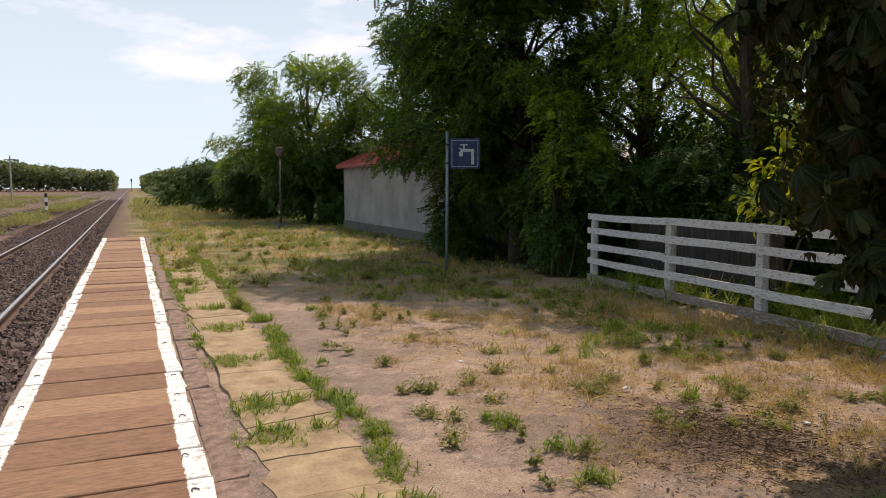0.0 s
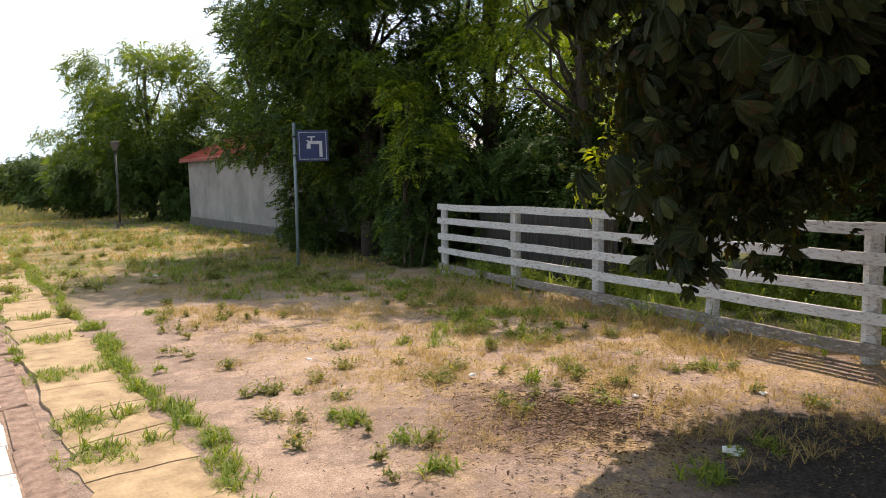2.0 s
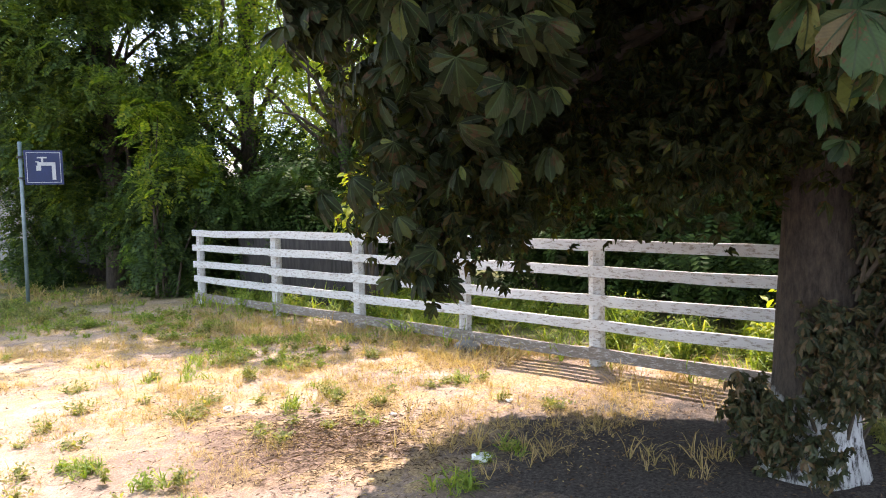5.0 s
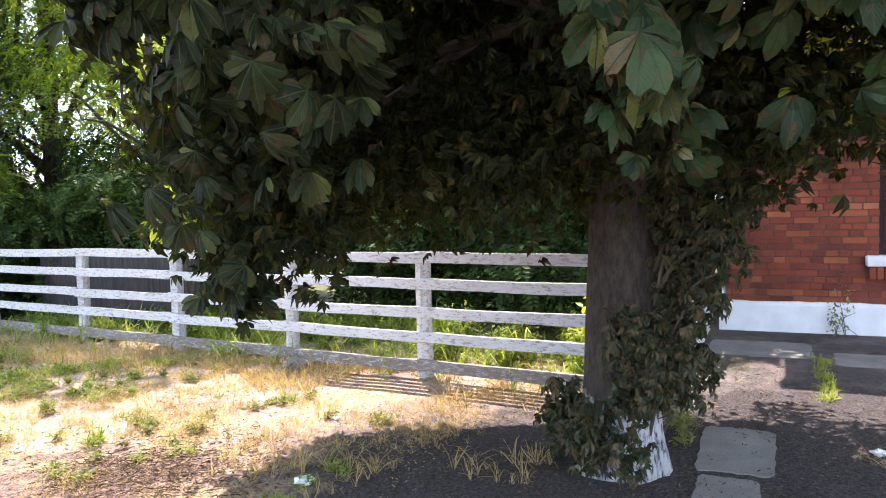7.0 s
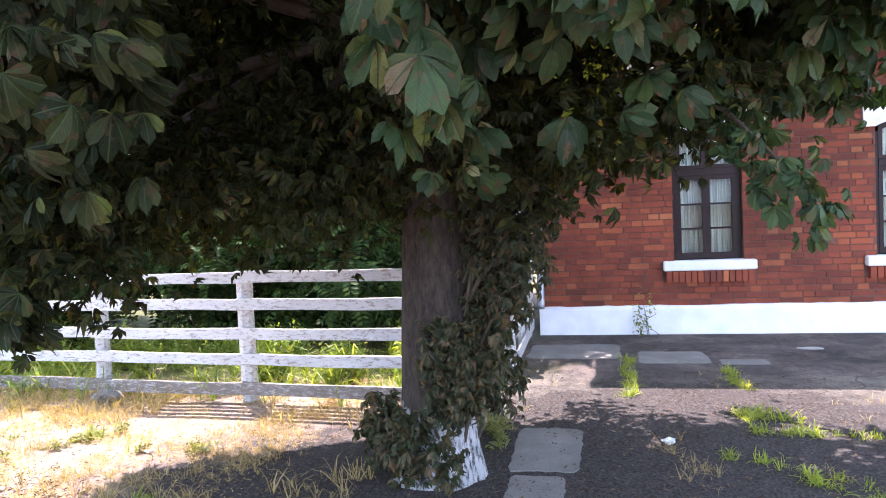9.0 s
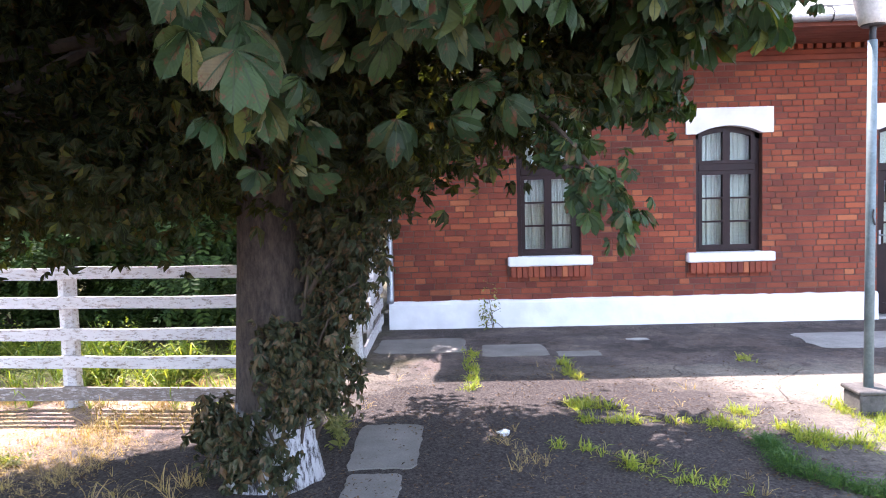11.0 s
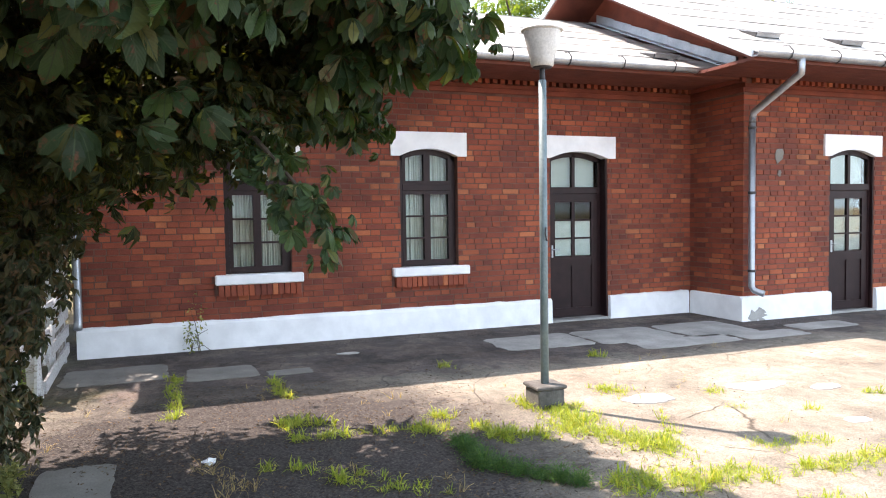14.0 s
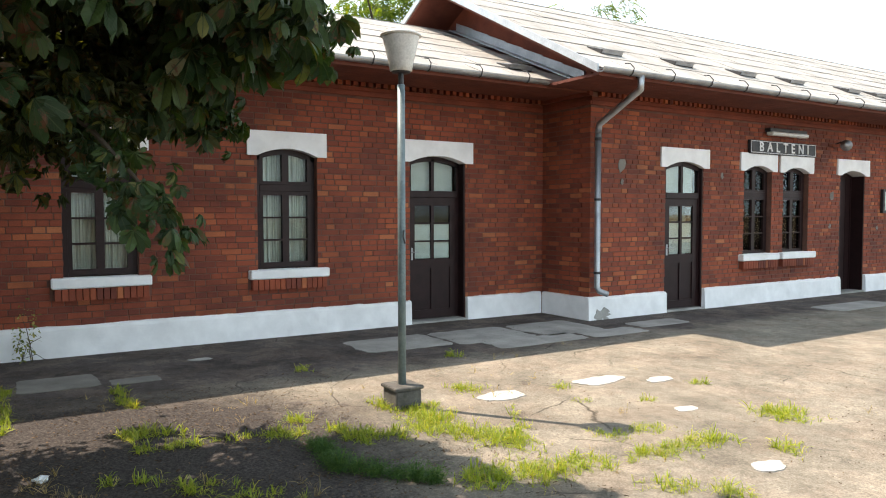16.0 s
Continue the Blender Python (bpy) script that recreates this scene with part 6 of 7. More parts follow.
def far_woods():
    """Wooded skyline on both sides of the line, far off."""
    rng = np.random.default_rng(61)
    for nm, n, xs, ys, hs, label in (("woods_west", 60000, (-230, -8), (430, 540), (38, 9), "dark wooded skyline beyond the tracks"), ("woods_east", 40000, (6, 130), (320, 480), (8, 24), "wooded skyline to the far right of the line"), ("hedge_east", 24000, (4.5, 20), (66, 280), (1.8, 6.5), "overgrown hedge running beside the line")):
        u, w = rng.random(n), rng.random(n)
        x = xs[0] + (xs[1] - xs[0]) * u
        y = ys[0] + (ys[1] - ys[0]) * w
        bump = np.array([noise.noise((a * 0.06, b * 0.03, 1)) for a, b in zip(x, y)])
        h = (hs[0] + (hs[1] - hs[0]) * u) * (1 + 0.35 * bump + 0.22 * np.array([noise.noise((a * 0.31, b * 0.2, 5)) for a, b in zip(x, y)]))
        z = h * rng.random(n) ** 0.4 - 0.6
        tw = turns_of(rng, rng.uniform(0, 6.3, n), rng.normal(-0.3, 0.5, n), rng.normal(0, 0.5, n))
        big = 1.7 if nm != "hedge_east" else 0.6
        v, f = scatter(OVAL[0] * np.array([1.9, 1, 1]), OVAL[1], np.stack([x, y, z], 1), tw, rng.uniform(big * 0.6, big * 1.3, n))
        tagged(new(nm, fast_mesh(nm, v, f, M_WOODS)), label, "woods", kind="stuff")


far_woods()


# ---- the chestnut ----
def chestnut():
    rng = np.random.default_rng(71)
    X, Y = 4.62, 0.71
    th = thing("chestnut_tree", "spreading horse chestnut with low dark leaves and a limewashed trunk", "tree", at=(0, 0, 0))
    bm = bmesh.new()
    k = 22
    path, rad = [], []
    for i in range(12):
        z = -0.1 + i * 0.32
        path.append((X + 0.03 * math.sin(z * 1.3), Y + 0.03 * math.cos(z), z))
        rad.append(0.215 + 0.09 * math.exp(-max(z, 0) / 0.22) - 0.012 * z)
    tube(bm, path, rad, k)
    for v in bm.verts:
        d = Vector((v.co.x - X, v.co.y - Y, 0))
        a = math.atan2(d.y, d.x)
        v.co += d * (0.10 * noise.noise((math.cos(a) * 2.2, math.sin(a) * 2.2, v.co.z * 0.9)) + 0.07 * math.cos(5 * a + 1) * math.exp(-max(v.co.z, 0) / 0.3))
    part("trunk", bm, M_BARKW, th, "rough brown trunk limewashed white at the foot", smooth=True)

    def floor_of(x, y):
        """Height of the lowest leaves: drooping towards the yard, lifting towards the station front."""
        z = 1.42 + 0.62 * max(0.0, 3.5 - x) * min(1.0, max(0.15, 1.9 - y))
        if y < -0.2:
            z += 0.46 * (-0.2 - y)
        return z + (0.25 if x > 4.3 and y < 0.3 else 0.0)
    pts = []
    while len(pts) < 400:
        az, r = rng.uniform(-math.pi, math.pi), 2.45 * math.sqrt(rng.random())
        x, y = X - 0.15 + r * math.cos(az), Y + r * math.sin(az) * (1.2 if az > 0 else 0.98)
        lo = floor_of(x, y) + (0.2 if y > 0.4 else 0.36)
        hi = 1.9 + 4.2 * math.sqrt(max(0.05, 1 - (r / 2.7) ** 2))
        z = lo + (abs(rng.normal(0, 0.45)) if rng.random() < 0.62 else rng.random() * (hi - lo))
        pts.append((x, y, min(z, max(hi, lo))))
    for i in range(80):
        az, r = rng.uniform(-math.pi, math.pi), 2.95 * math.sqrt(rng.uniform(0.3, 1.0))
        pts.append((X + r * math.cos(az), Y + r * math.sin(az), 2.7 + 2.2 * rng.random()))
    # a long bough hanging towards the yard and one reaching out before the windows
    for t in np.linspace(0, 1, 12):
        pts.append((3.5 - 0.5 * t, 1.78 + 0.24 * t, 2.0 - 0.58 * t))
    pts = np.array(pts)
    for p in pts[::6]:
        if p[0] < 3.8 and 0.2 < p[1] < 2.3:
            continue
        z0 = rng.uniform(1.7, 3.2)
        bm = bmesh.new()
        tube(bm, limb_path(rng, (X, Y, z0), p, 0.10), [0.055, 0.04, 0.026, 0.016, 0.007], 6)
        part("limb", bm, M_TWIG, th)
    pl = crown_points(rng, pts, 29, (0.36, 0.36, 0.24))
    bough = np.array([(4.1 - 0.95 * u, -0.45 - 0.55 * u, 2.15 - 0.58 * u * u) for u in np.linspace(0, 1, 11)])
    bm = bmesh.new()
    tube(bm, [(X, Y, 2.4), (4.4, 0.1, 2.45), *[tuple(q) for q in bough[::3]]], [0.05, 0.035, 0.022, 0.016, 0.012, 0.006], 6)
    part("limb", bm, M_TWIG, th)

    def in_crown(q):
        """Keeps leaves inside the crown's outline, taken along the sun's slant: trimmed on the yard and fence side."""
        gx, gy = q[:, 0] - 0.457 * q[:, 2], q[:, 1] - 0.333 * q[:, 2]
        rim = 2.62 - 0.5 * np.maximum(0, 3.2 - gx) - 1.75 * np.maximum(0, gx - 4.4)
        return q[gy < np.maximum(rim, 0.0) + rng.normal(0, 0.05, len(q))]
    pl = in_crown(pl[pl[:, 0] > 1.9])
    # the hollow between the yard bough and the station bough, open into the dark of the crown
    u = pl[:, 0] - 2.5
    pl = pl[~((pl[:, 0] < 3.5) & (pl[:, 2] < 3.1) & (pl[:, 1] > 0.42 + 0.34 * u) & (pl[:, 1] < 1.25 + 0.71 * u) & (pl[:, 2] > 1.75))]
    low, top = pl[pl[:, 2] < 3.3], pl[pl[:, 2] >= 3.3]
    outer = (low[:, 0] < 3.3) | (np.abs(low[:, 1] - Y) > 1.75)
    close = low[outer & (low[:, 0] < 2.75)][::2]
    outer &= low[:, 0] >= 2.75
    yard = close[:, 1] > 0.45
    big = "large seven-fingered leaves browned at the tips"
    leaves("near_crown", FANS, close[~yard], 0.15, M_CHESTNUT, th, rng, (X, Y, 2.2), 0.85, big, 0.42)
    leaves("yard_crown", FANS, np.repeat(close[yard], 2, axis=0) + rng.normal(0, 0.09, (2 * np.sum(yard), 3)), 0.105, M_YARD_SHADE, th, rng, (X, Y, 2.2), 0.95, "olive leaves browned by the summer, tone darkened for shade", 0.45)
    # yard-side leaves join the inner ones in the browned, shade-darkened tone
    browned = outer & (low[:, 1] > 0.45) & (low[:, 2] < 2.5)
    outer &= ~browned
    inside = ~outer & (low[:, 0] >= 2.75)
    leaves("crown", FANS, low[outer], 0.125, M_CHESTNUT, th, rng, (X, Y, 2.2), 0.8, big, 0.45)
    leaves("inner_crown", SMALL_FANS, np.repeat(low[inside], 3, axis=0) + rng.normal(0, 0.10, (3 * np.sum(inside), 3)), 0.062, M_INNER_SHADE, th, rng, (X, Y, 2.2), 0.5, "small olive and brown leaves about the trunk, darkened for shade", 0.7)
    arm = np.array([(4.35 - 0.15 * u, -0.7 - 1.3 * u, 2.72 - 0.12 * u * u) for u in np.linspace(0, 1, 12)])
    hang = np.array([(4.25, -0.6 - 0.85 * u, 2.4 - 0.34 * u) for u in np.linspace(0, 1, 10)])
    bm = bmesh.new()
    tube(bm, [(X, Y, 2.7), (4.5, 0.0, 2.85), *[tuple(q) for q in arm[::4]]], [0.05, 0.035, 0.024, 0.016, 0.008], 6)
    part("limb", bm, M_TWIG, th)
    leaves("bough_leaves", FANS, np.concatenate([crown_points(rng, arm, 24, (0.24, 0.24, 0.2)), crown_points(rng, hang, 22, (0.2, 0.2, 0.16))]), 0.078, M_CHESTNUT, th, rng, (X, Y, 2.2), 0.85, "dark leaves on a bough reaching out", 0.5)
    leaves("bough_leaves", FANS, crown_points(rng, bough, 18, (0.14, 0.14, 0.14)), 0.066, M_CHESTNUT, th, rng, (X, Y, 2.2), 0.85, "small dark leaves on a hanging bough", 0.5)
    leaves("upper_crown", SMALL_FANS, top[::2], 0.31, M_CHESTNUT, th, rng, (X, Y, 2.2), 0.5)
    fringe = [(2.5 + 0.4 * rng.random(), 1.75 + 0.35 * rng.random(), 1.85 + 0.8 * rng.random()) for i in range(14)]
    fringe += [(3.05 - 0.15 * u, 2.1, 1.95 - 0.72 * u) for u in np.linspace(0, 1, 9)]
    fringe += [(2.25 + 0.2 * rng.random(), 1.95 + 0.2 * rng.random(), 2.3 + 0.4 * rng.random()) for i in range(5)]
    leaves("yard_crown", FANS, crown_points(rng, np.array(fringe), 17, (0.17, 0.17, 0.17)), 0.1, M_YARD_SHADE, th, rng, (X, Y, 2.2), 0.95, "olive leaves browned by the summer, tone darkened for shade", 0.45)
    side = [(2.9 + 1.1 * rng.random(), -1.55 + 1.1 * rng.random(), 2.35 + 0.8 * rng.random()) for i in range(26)]
    leaves("crown", FANS, crown_points(rng, np.array(side), 16, (0.26, 0.26, 0.22)), 0.105, M_CHESTNUT, th, rng, (X, Y, 2.2), 0.85, big, 0.42)
    # unseen high leaves over the yard side, added to keep skylight off the low boughs
    sky_screen = []
    for i in range(90):
        u, w = rng.random(), rng.random()
        sky_screen.append((1.75 + 2.6 * u, 0.6 + 2.7 * w, 2.95 + 1.3 * rng.random() + 0.5 * u))
    leaves("upper_crown", SMALL_FANS, in_crown(crown_points(rng, np.array(sky_screen), 20, (0.4, 0.4, 0.3))), 0.24, M_CHESTNUT, th, rng, (X, Y, 2.2), 0.5)
    # thick middle of the crown, high over trunk and fence, set to fill its shadow
    thick = []
    for i in range(120):
        z, gx = rng.uniform(2.5, 4.4), rng.uniform(2.9, 5.3)
        thick.append((gx + 0.457 * z, rng.uniform(0.0, 2.65 - 1.5 * max(0, gx - 4.3)) + 0.333 * z, z))
    leaves("upper_crown", SMALL_FANS, in_crown(crown_points(rng, np.array(thick), 34, (0.32, 0.28, 0.3))), 0.18, M_INNER_SHADE, th, rng, (X, Y, 2.2), 0.5)
    # spindly shoots round the trunk
    sh = []
    for i in range(120):
        z = rng.uniform(0.12, 1.85)
        if z < 0.45:
            a, r = rng.uniform(1.6, 3.5), rng.uniform(0.22, 0.42)
        elif z < 0.9:
            a, r = rng.uniform(-3.0, -1.0), rng.uniform(0.2, 0.42)
        else:
            a, r = rng.uniform(-2.0, -0.7), rng.uniform(0.2, 0.78) * min(1.0, 0.5 + abs(z - 0.9))
        sh.append((X + r * math.cos(a), Y + r * math.sin(a), z))
    sh = np.array(sh)
    for p in sh[::4]:
        bm = bmesh.new()
        tube(bm, limb_path(rng, (X + 0.2 * (p[0] - X) / math.hypot(p[0] - X, p[1] - Y), Y + 0.2 * (p[1] - Y) / math.hypot(p[0] - X, p[1] - Y), max(0.0, p[2] - 0.35)), p, 0.02), [0.012, 0.01, 0.008, 0.006, 0.003], 5)
        part("shoot", bm, M_TWIG, th)
    leaves("shoot_leaves", SMALL_FANS, crown_points(rng, sh, 20, (0.14, 0.14, 0.17)), 0.062, M_SHOOT, th, rng, (X, Y, 0.8), 0.7, "small browned leaves on shoots round the trunk")
    for p in pts[::11][:18]:
        bm = bmesh.new()
        bmesh.ops.create_icosphere(bm, subdivisions=2, radius=0.024, matrix=Matrix.Translation(Vector(p) + Vector((-0.15, 0, -0.22))))
        part("fruit", bm, M_FRUIT, th, "small green prickly fruit")


chestnut()


# ---- ground cover ----
def arc_blade(width=0.055):
    """One grass blade: rises from its root, arches over and tapers."""
    ring = ((0.0, 0.0, 0.7), (0.16, 0.42, 1.0), (0.46, 0.72, 0.7), (0.92, 0.66, 0.06))
    v = [(s * width * w * 0.5, y, z) for y, z, w in ring for s in (-1, 1)]
    return np.array(v), np.array([(2 * k, 2 * k + 1, 2 * k + 3, 2 * k + 2) for k in range(3)])


BLADE = arc_blade()


def tufts(name, spots, height, per, material, label, seed, category="grass", wide=1.0, lay=0.45, bunch=9):
    """Grass in bunches: arching blades fanning out of shared roots, strewn over each spot (x, y, radius)."""
    rng = np.random.default_rng(seed)
    pl, hs = [], []
    for x, y, r in spots:
        k = max(1, int(per * r * r / 0.01 / bunch))
        d = rng.normal(0, 0.5, (k, 2)) * r
        tall = height * rng.uniform(0.45, 1.25, k) * (0.6 + 0.4 * rng.random())
        root = np.column_stack([x + d[:, 0], y + d[:, 1], np.full(k, -0.008)])
        pl.append(np.repeat(root, bunch, axis=0) + rng.normal(0, 0.006, (k * bunch, 3)) * np.array([1, 1, 0]))
        hs.append(np.repeat(tall, bunch) * rng.uniform(0.55, 1.2, k * bunch))
    pl, hs = np.concatenate(pl), np.concatenate(hs)
    tw = turns_of(rng, rng.uniform(0, 6.3, len(pl)), rng.normal(0.1 - lay * 0.6, lay, len(pl)), rng.normal(0, 0.3, len(pl)))
    v, f = scatter(BLADE[0] * np.array([wide, 1, 1]), BLADE[1], pl, tw, hs)
    v[:, 2] = np.maximum(v[:, 2], -0.012)
    tagged(new(name, fast_mesh(name, v, f, material)), label, category, kind="stuff")


def leafy(name, spots, height, material, label, seed, leaf=0.04, stems=(10, 18), wide=1.0):
    """Bushy weeds: several leaning stems from one root, each set with small leaves up its length."""
    rng = np.random.default_rng(seed)
    pl, yaw, size, stalk = [], [], [], []
    for x, y, r in spots:
        tall = height * rng.uniform(0.5, 1.25) * (0.6 + 2.5 * r)
        for k in range(int(rng.integers(*stems) * max(1.0, (r / 0.11) ** 1.6))):
            a, out = rng.uniform(0, 6.3), r * rng.uniform(0.1, 1.0)
            h = tall * rng.uniform(0.35, 1.1) * (1 - 0.5 * out / r)
            n = max(4, int(h / 0.022))
            u = np.linspace(0.12, 1.0, n)
            c, q = math.cos(a), math.sin(a)
            base = (x + c * out * 0.35, y + q * out * 0.35)
            pl.append(np.column_stack([base[0] + c * out * 0.65 * u ** 1.4, base[1] + q * out * 0.65 * u ** 1.4, h * u]) + rng.normal(0, 0.006, (n, 3)))
            yaw.append(rng.uniform(0, 6.3, n))
            size.append(leaf * rng.uniform(0.55, 1.3, n) * (1.15 - 0.5 * u))
            stalk.append((base[0], base[1], a, h, out))
    pl, yaw, size = np.concatenate(pl), np.concatenate(yaw), np.concatenate(size)
    tw = turns_of(rng, yaw, rng.normal(0.35, 0.45, len(pl)), rng.normal(0, 0.4, len(pl)))
    v, f = scatter(OVAL[0] * np.array([wide, 1, 1]), OVAL[1], pl, tw, size)
    st = np.array(stalk)
    root = np.column_stack([st[:, 0], st[:, 1], np.full(len(st), -0.01)])
    v2, f2 = scatter(BLADE[0] * np.array([0.7, 0.7, 1.2]), BLADE[1], root, turns_of(rng, st[:, 2] - math.pi / 2, np.zeros(len(st)), np.zeros(len(st))), st[:, 3])
    tagged(new(name, fast_mesh(name, np.concatenate([v, v2]), np.concatenate([f, f2 + len(v)]), material)), label, "weeds", kind="stuff")


rs = np.random.default_rng(81)


def spread_spots(n, x0, x1, y0, y1, r0, r1, freq, cut, seed):
    out = []
    g = np.random.default_rng(seed)
    while len(out) < n:
        x, y = g.uniform(x0, x1), g.uniform(y0, y1)
        if noise.noise((x * freq, y * freq, seed)) > cut:
            out.append((x, y, g.uniform(r0, r1)))
    return out


# the strip between slabs and asphalt, and the gaps of the paving
STRIP = [(1.33 + 0.07 * math.sin(y * 1.7) + rs.normal(0, 0.03), y, r) for y, r in zip(np.sort(rs.uniform(2.4, 20, 250)), rs.uniform(0.04, 0.11, 250))]
GAPS = [(0.80 + rs.normal(0, 0.06), y, r) for y, r in ((4.5, 0.2), (4.65, 0.16), (5.2, 0.2), (5.3, 0.14), (6.7, 0.2), (6.9, 0.14), (8.4, 0.2), (9.9, 0.18), (11.6, 0.2), (13.0, 0.2), (14.6, 0.22))]
GAPS += [(1.0 + rs.normal(0, 0.04), y, 0.12) for y in (4.62, 5.3, 6.8, 3.3, 3.2)] + [(0.58 + rs.normal(0, 0.02), y, rs.uniform(0.03, 0.08)) for y in rs.uniform(7, 24, 70)]
WEEDS = [(2.09, 7.6, 0.11), (3.12, 6.1, 0.2), (3.75, 5.96, 0.14), (2.04, 6.1, 0.16), (2.45, 5.2, 0.2), (2.41, 4.72, 0.16), (3.27, 4.65, 0.3), (3.55, 4.85, 0.22), (1.84, 4.54, 0.1), (1.82, 4.12, 0.14), (2.46, 3.56, 0.16), (1.99, 3.23, 0.08), (4.48, 5.9, 0.24), (4.23, 5.24, 0.2), (4.77, 5.12, 0.2), (2.11, 8.74, 0.24), (2.3, 9.1, 0.2), (3.1, 10.1, 0.2), (4.87, 2.5, 0.16), (4.91, 2.56, 0.14), (4.86, 2.95, 0.08), (2.8, 5.4, 0.16), (2.65, 7.0, 0.14)]
BRIGHT = [(2.29, 4.2, 0.12), (2.2, 4.35, 0.09), (2.33, 3.72, 0.13), (2.28, 3.18, 0.12), (3.33, 2.24, 0.14), (3.69, 2.35, 0.1), (3.95, 2.3, 0.1), (5.66, 6.16, 0.28), (5.3, 6.5, 0.24), (5.95, 5.7, 0.2), (4.9, 6.6, 0.2), (1.55, 6.4, 0.08), (2.1, 9.3, 0.14)]
tufts("grass_strip", STRIP + GAPS, 0.10, 120, M_GRASS, "bright grass growing along the paving slabs", 91, wide=1.5)
tufts("yard_grass", BRIGHT + spread_spots(70, 2.4, 6.0, 3.4, 14, 0.05, 0.14, 0.55, 0.12, 5), 0.10, 85, M_GRASS, "straggling green grass in the dry yard", 92, wide=1.5)
leafy("yard_weeds", WEEDS + spread_spots(130, 1.7, 6.2, 3.4, 13, 0.04, 0.17, 0.9, 0.18, 15), 0.13, M_WEED, "dusty grey-green weeds in the dry yard", 111)
leafy("bright_weeds", BRIGHT + spread_spots(60, 4.6, 6.3, 5.0, 9.5, 0.08, 0.2, 0.6, 0.0, 25), 0.12, M_GRASS, "low bright weeds in the yard", 115)
tufts("dry_grass", [(x + 0.08, y + 0.05, r * 1.3) for x, y, r in WEEDS] + spread_spots(420, 2.2, 6.4, 3.2, 15, 0.06, 0.22, 0.9, 0.12, 6) + spread_spots(300, 4.0, 6.5, 1.9, 9, 0.08, 0.22, 0.6, -0.2, 7), 0.075, 60, M_STRAW, "short dry straw-coloured grass in the yard", 93, lay=0.85, wide=0.8)
tufts("straw_wisps", [(4.05, 3.05, 0.2), (3.7, 2.75, 0.22), (3.95, 2.55, 0.16), (3.55, 2.2, 0.14), (3.9, 2.2, 0.2), (4.25, 1.45, 0.2), (4.1, 1.2, 0.18), (4.45, 1.25, 0.16), *spread_spots(60, 2.2, 6.2, 2.6, 12, 0.04, 0.12, 0.7, 0.1, 17)], 0.17, 22, M_STRAW, "upright wisps of dry grass", 113, wide=0.6, lay=0.3)
tufts("fence_grass", spread_spots(260, 6.2, 8.2, 0.9, 10.0, 0.08, 0.2, 0.5, -0.4, 8), 0.34, 10, M_GRASS, "long grass along the foot of the fence", 94, wide=0.7)
tufts("fence_straw", spread_spots(260, 5.4, 6.6, 1.2, 9.0, 0.08, 0.18, 0.5, -0.4, 9), 0.17, 20, M_STRAW, "dry grass along the foot of the fence", 95, wide=0.7, lay=0.7)
leafy("fence_weeds", spread_spots(110, 6.7, 9.2, 0.8, 9.0, 0.12, 0.3, 0.5, -0.3, 16), 0.36, M_GRASS, "leafy green weeds behind the fence", 116, 0.06, (6, 10))
tufts("meadow", spread_spots(750, 0.6, 8.0, 12, 42, 0.12, 0.4, 0.25, -0.35, 10), 0.14, 5.0, M_GRASS, "rough mown grass towards the outbuilding", 96, wide=1.6)
tufts("shade_grass", spread_spots(130, 2.9, 6.4, 9.5, 14.5, 0.1, 0.25, 0.45, -0.15, 18), 0.11, 22, M_GRASS, "green grass in the shade of the trees", 114, wide=1.3)
tufts("meadow_straw", spread_spots(1000, 0.5, 7.0, 11, 60, 0.12, 0.4, 0.25, -0.3, 11), 0.17, 5, M_STRAW, "dry grass among the green towards the outbuilding", 97, wide=1.3)
leafy("meadow_weeds", spread_spots(150, 0.7, 7.5, 9.5, 26, 0.12, 0.3, 0.4, -0.1, 27), 0.16, M_WEED, "rank weeds in the far grass", 117, 0.045)
tufts("line_scrub", spread_spots(420, -5.4, -4.0, 24, 110, 0.2, 0.5, 0.15, -0.1, 12) + spread_spots(420, 0.4, 5.0, 37, 110, 0.2, 0.6, 0.12, -0.2, 13) + spread_spots(420, -30, -8.6, 20, 150, 0.4, 1.0, 0.08, -0.2, 19), 0.5, 3.2, M_SCRUB, "tall dry scrub beside the rails", 98, wide=0.9)
# grass in the cracks of the forecourt
FORE = [(5.78, -3.27, 0.16), (5.6, -3.3, 0.2), (5.5, -3.42, 0.18), (5.3, -3.35, 0.2), (5.16, -3.31, 0.18), (4.99, -2.9, 0.12), (5.06, -2.66, 0.14), (5.73, -2.4, 0.12), (5.43, -2.21, 0.14), (5.04, -3.22, 0.2), (4.85, -3.3, 0.16), (5.84, -4.11, 0.16), (5.95, -4.05, 0.1), (4.69, -3.44, 0.2), (4.5, -3.5, 0.18), (4.36, -3.55, 0.16), (4.14, -4.25, 0.14), (4.11, -4.57, 0.14), (3.86, -3.29, 0.24), (3.93, -2.99, 0.2), (3.86, -3.57, 0.16), (3.77, -3.73, 0.14), (3.69, -4.27, 0.16), (3.7, -4.5, 0.12), (3.7, -4.75, 0.14), (3.8, -5.77, 0.2), (3.28, -5.03, 0.12), (3.24, -3.8, 0.14)]
FORE += [(2.99, -4.03, 0.14), (5.93, -1.29, 0.12), (7.45, -3.13, 0.1), (5.45, -4.9, 0.08), (5.0, -4.7, 0.08), (4.7, -5.2, 0.07), (4.9, -6.1, 0.08), (7.26, -4.84, 0.1)]
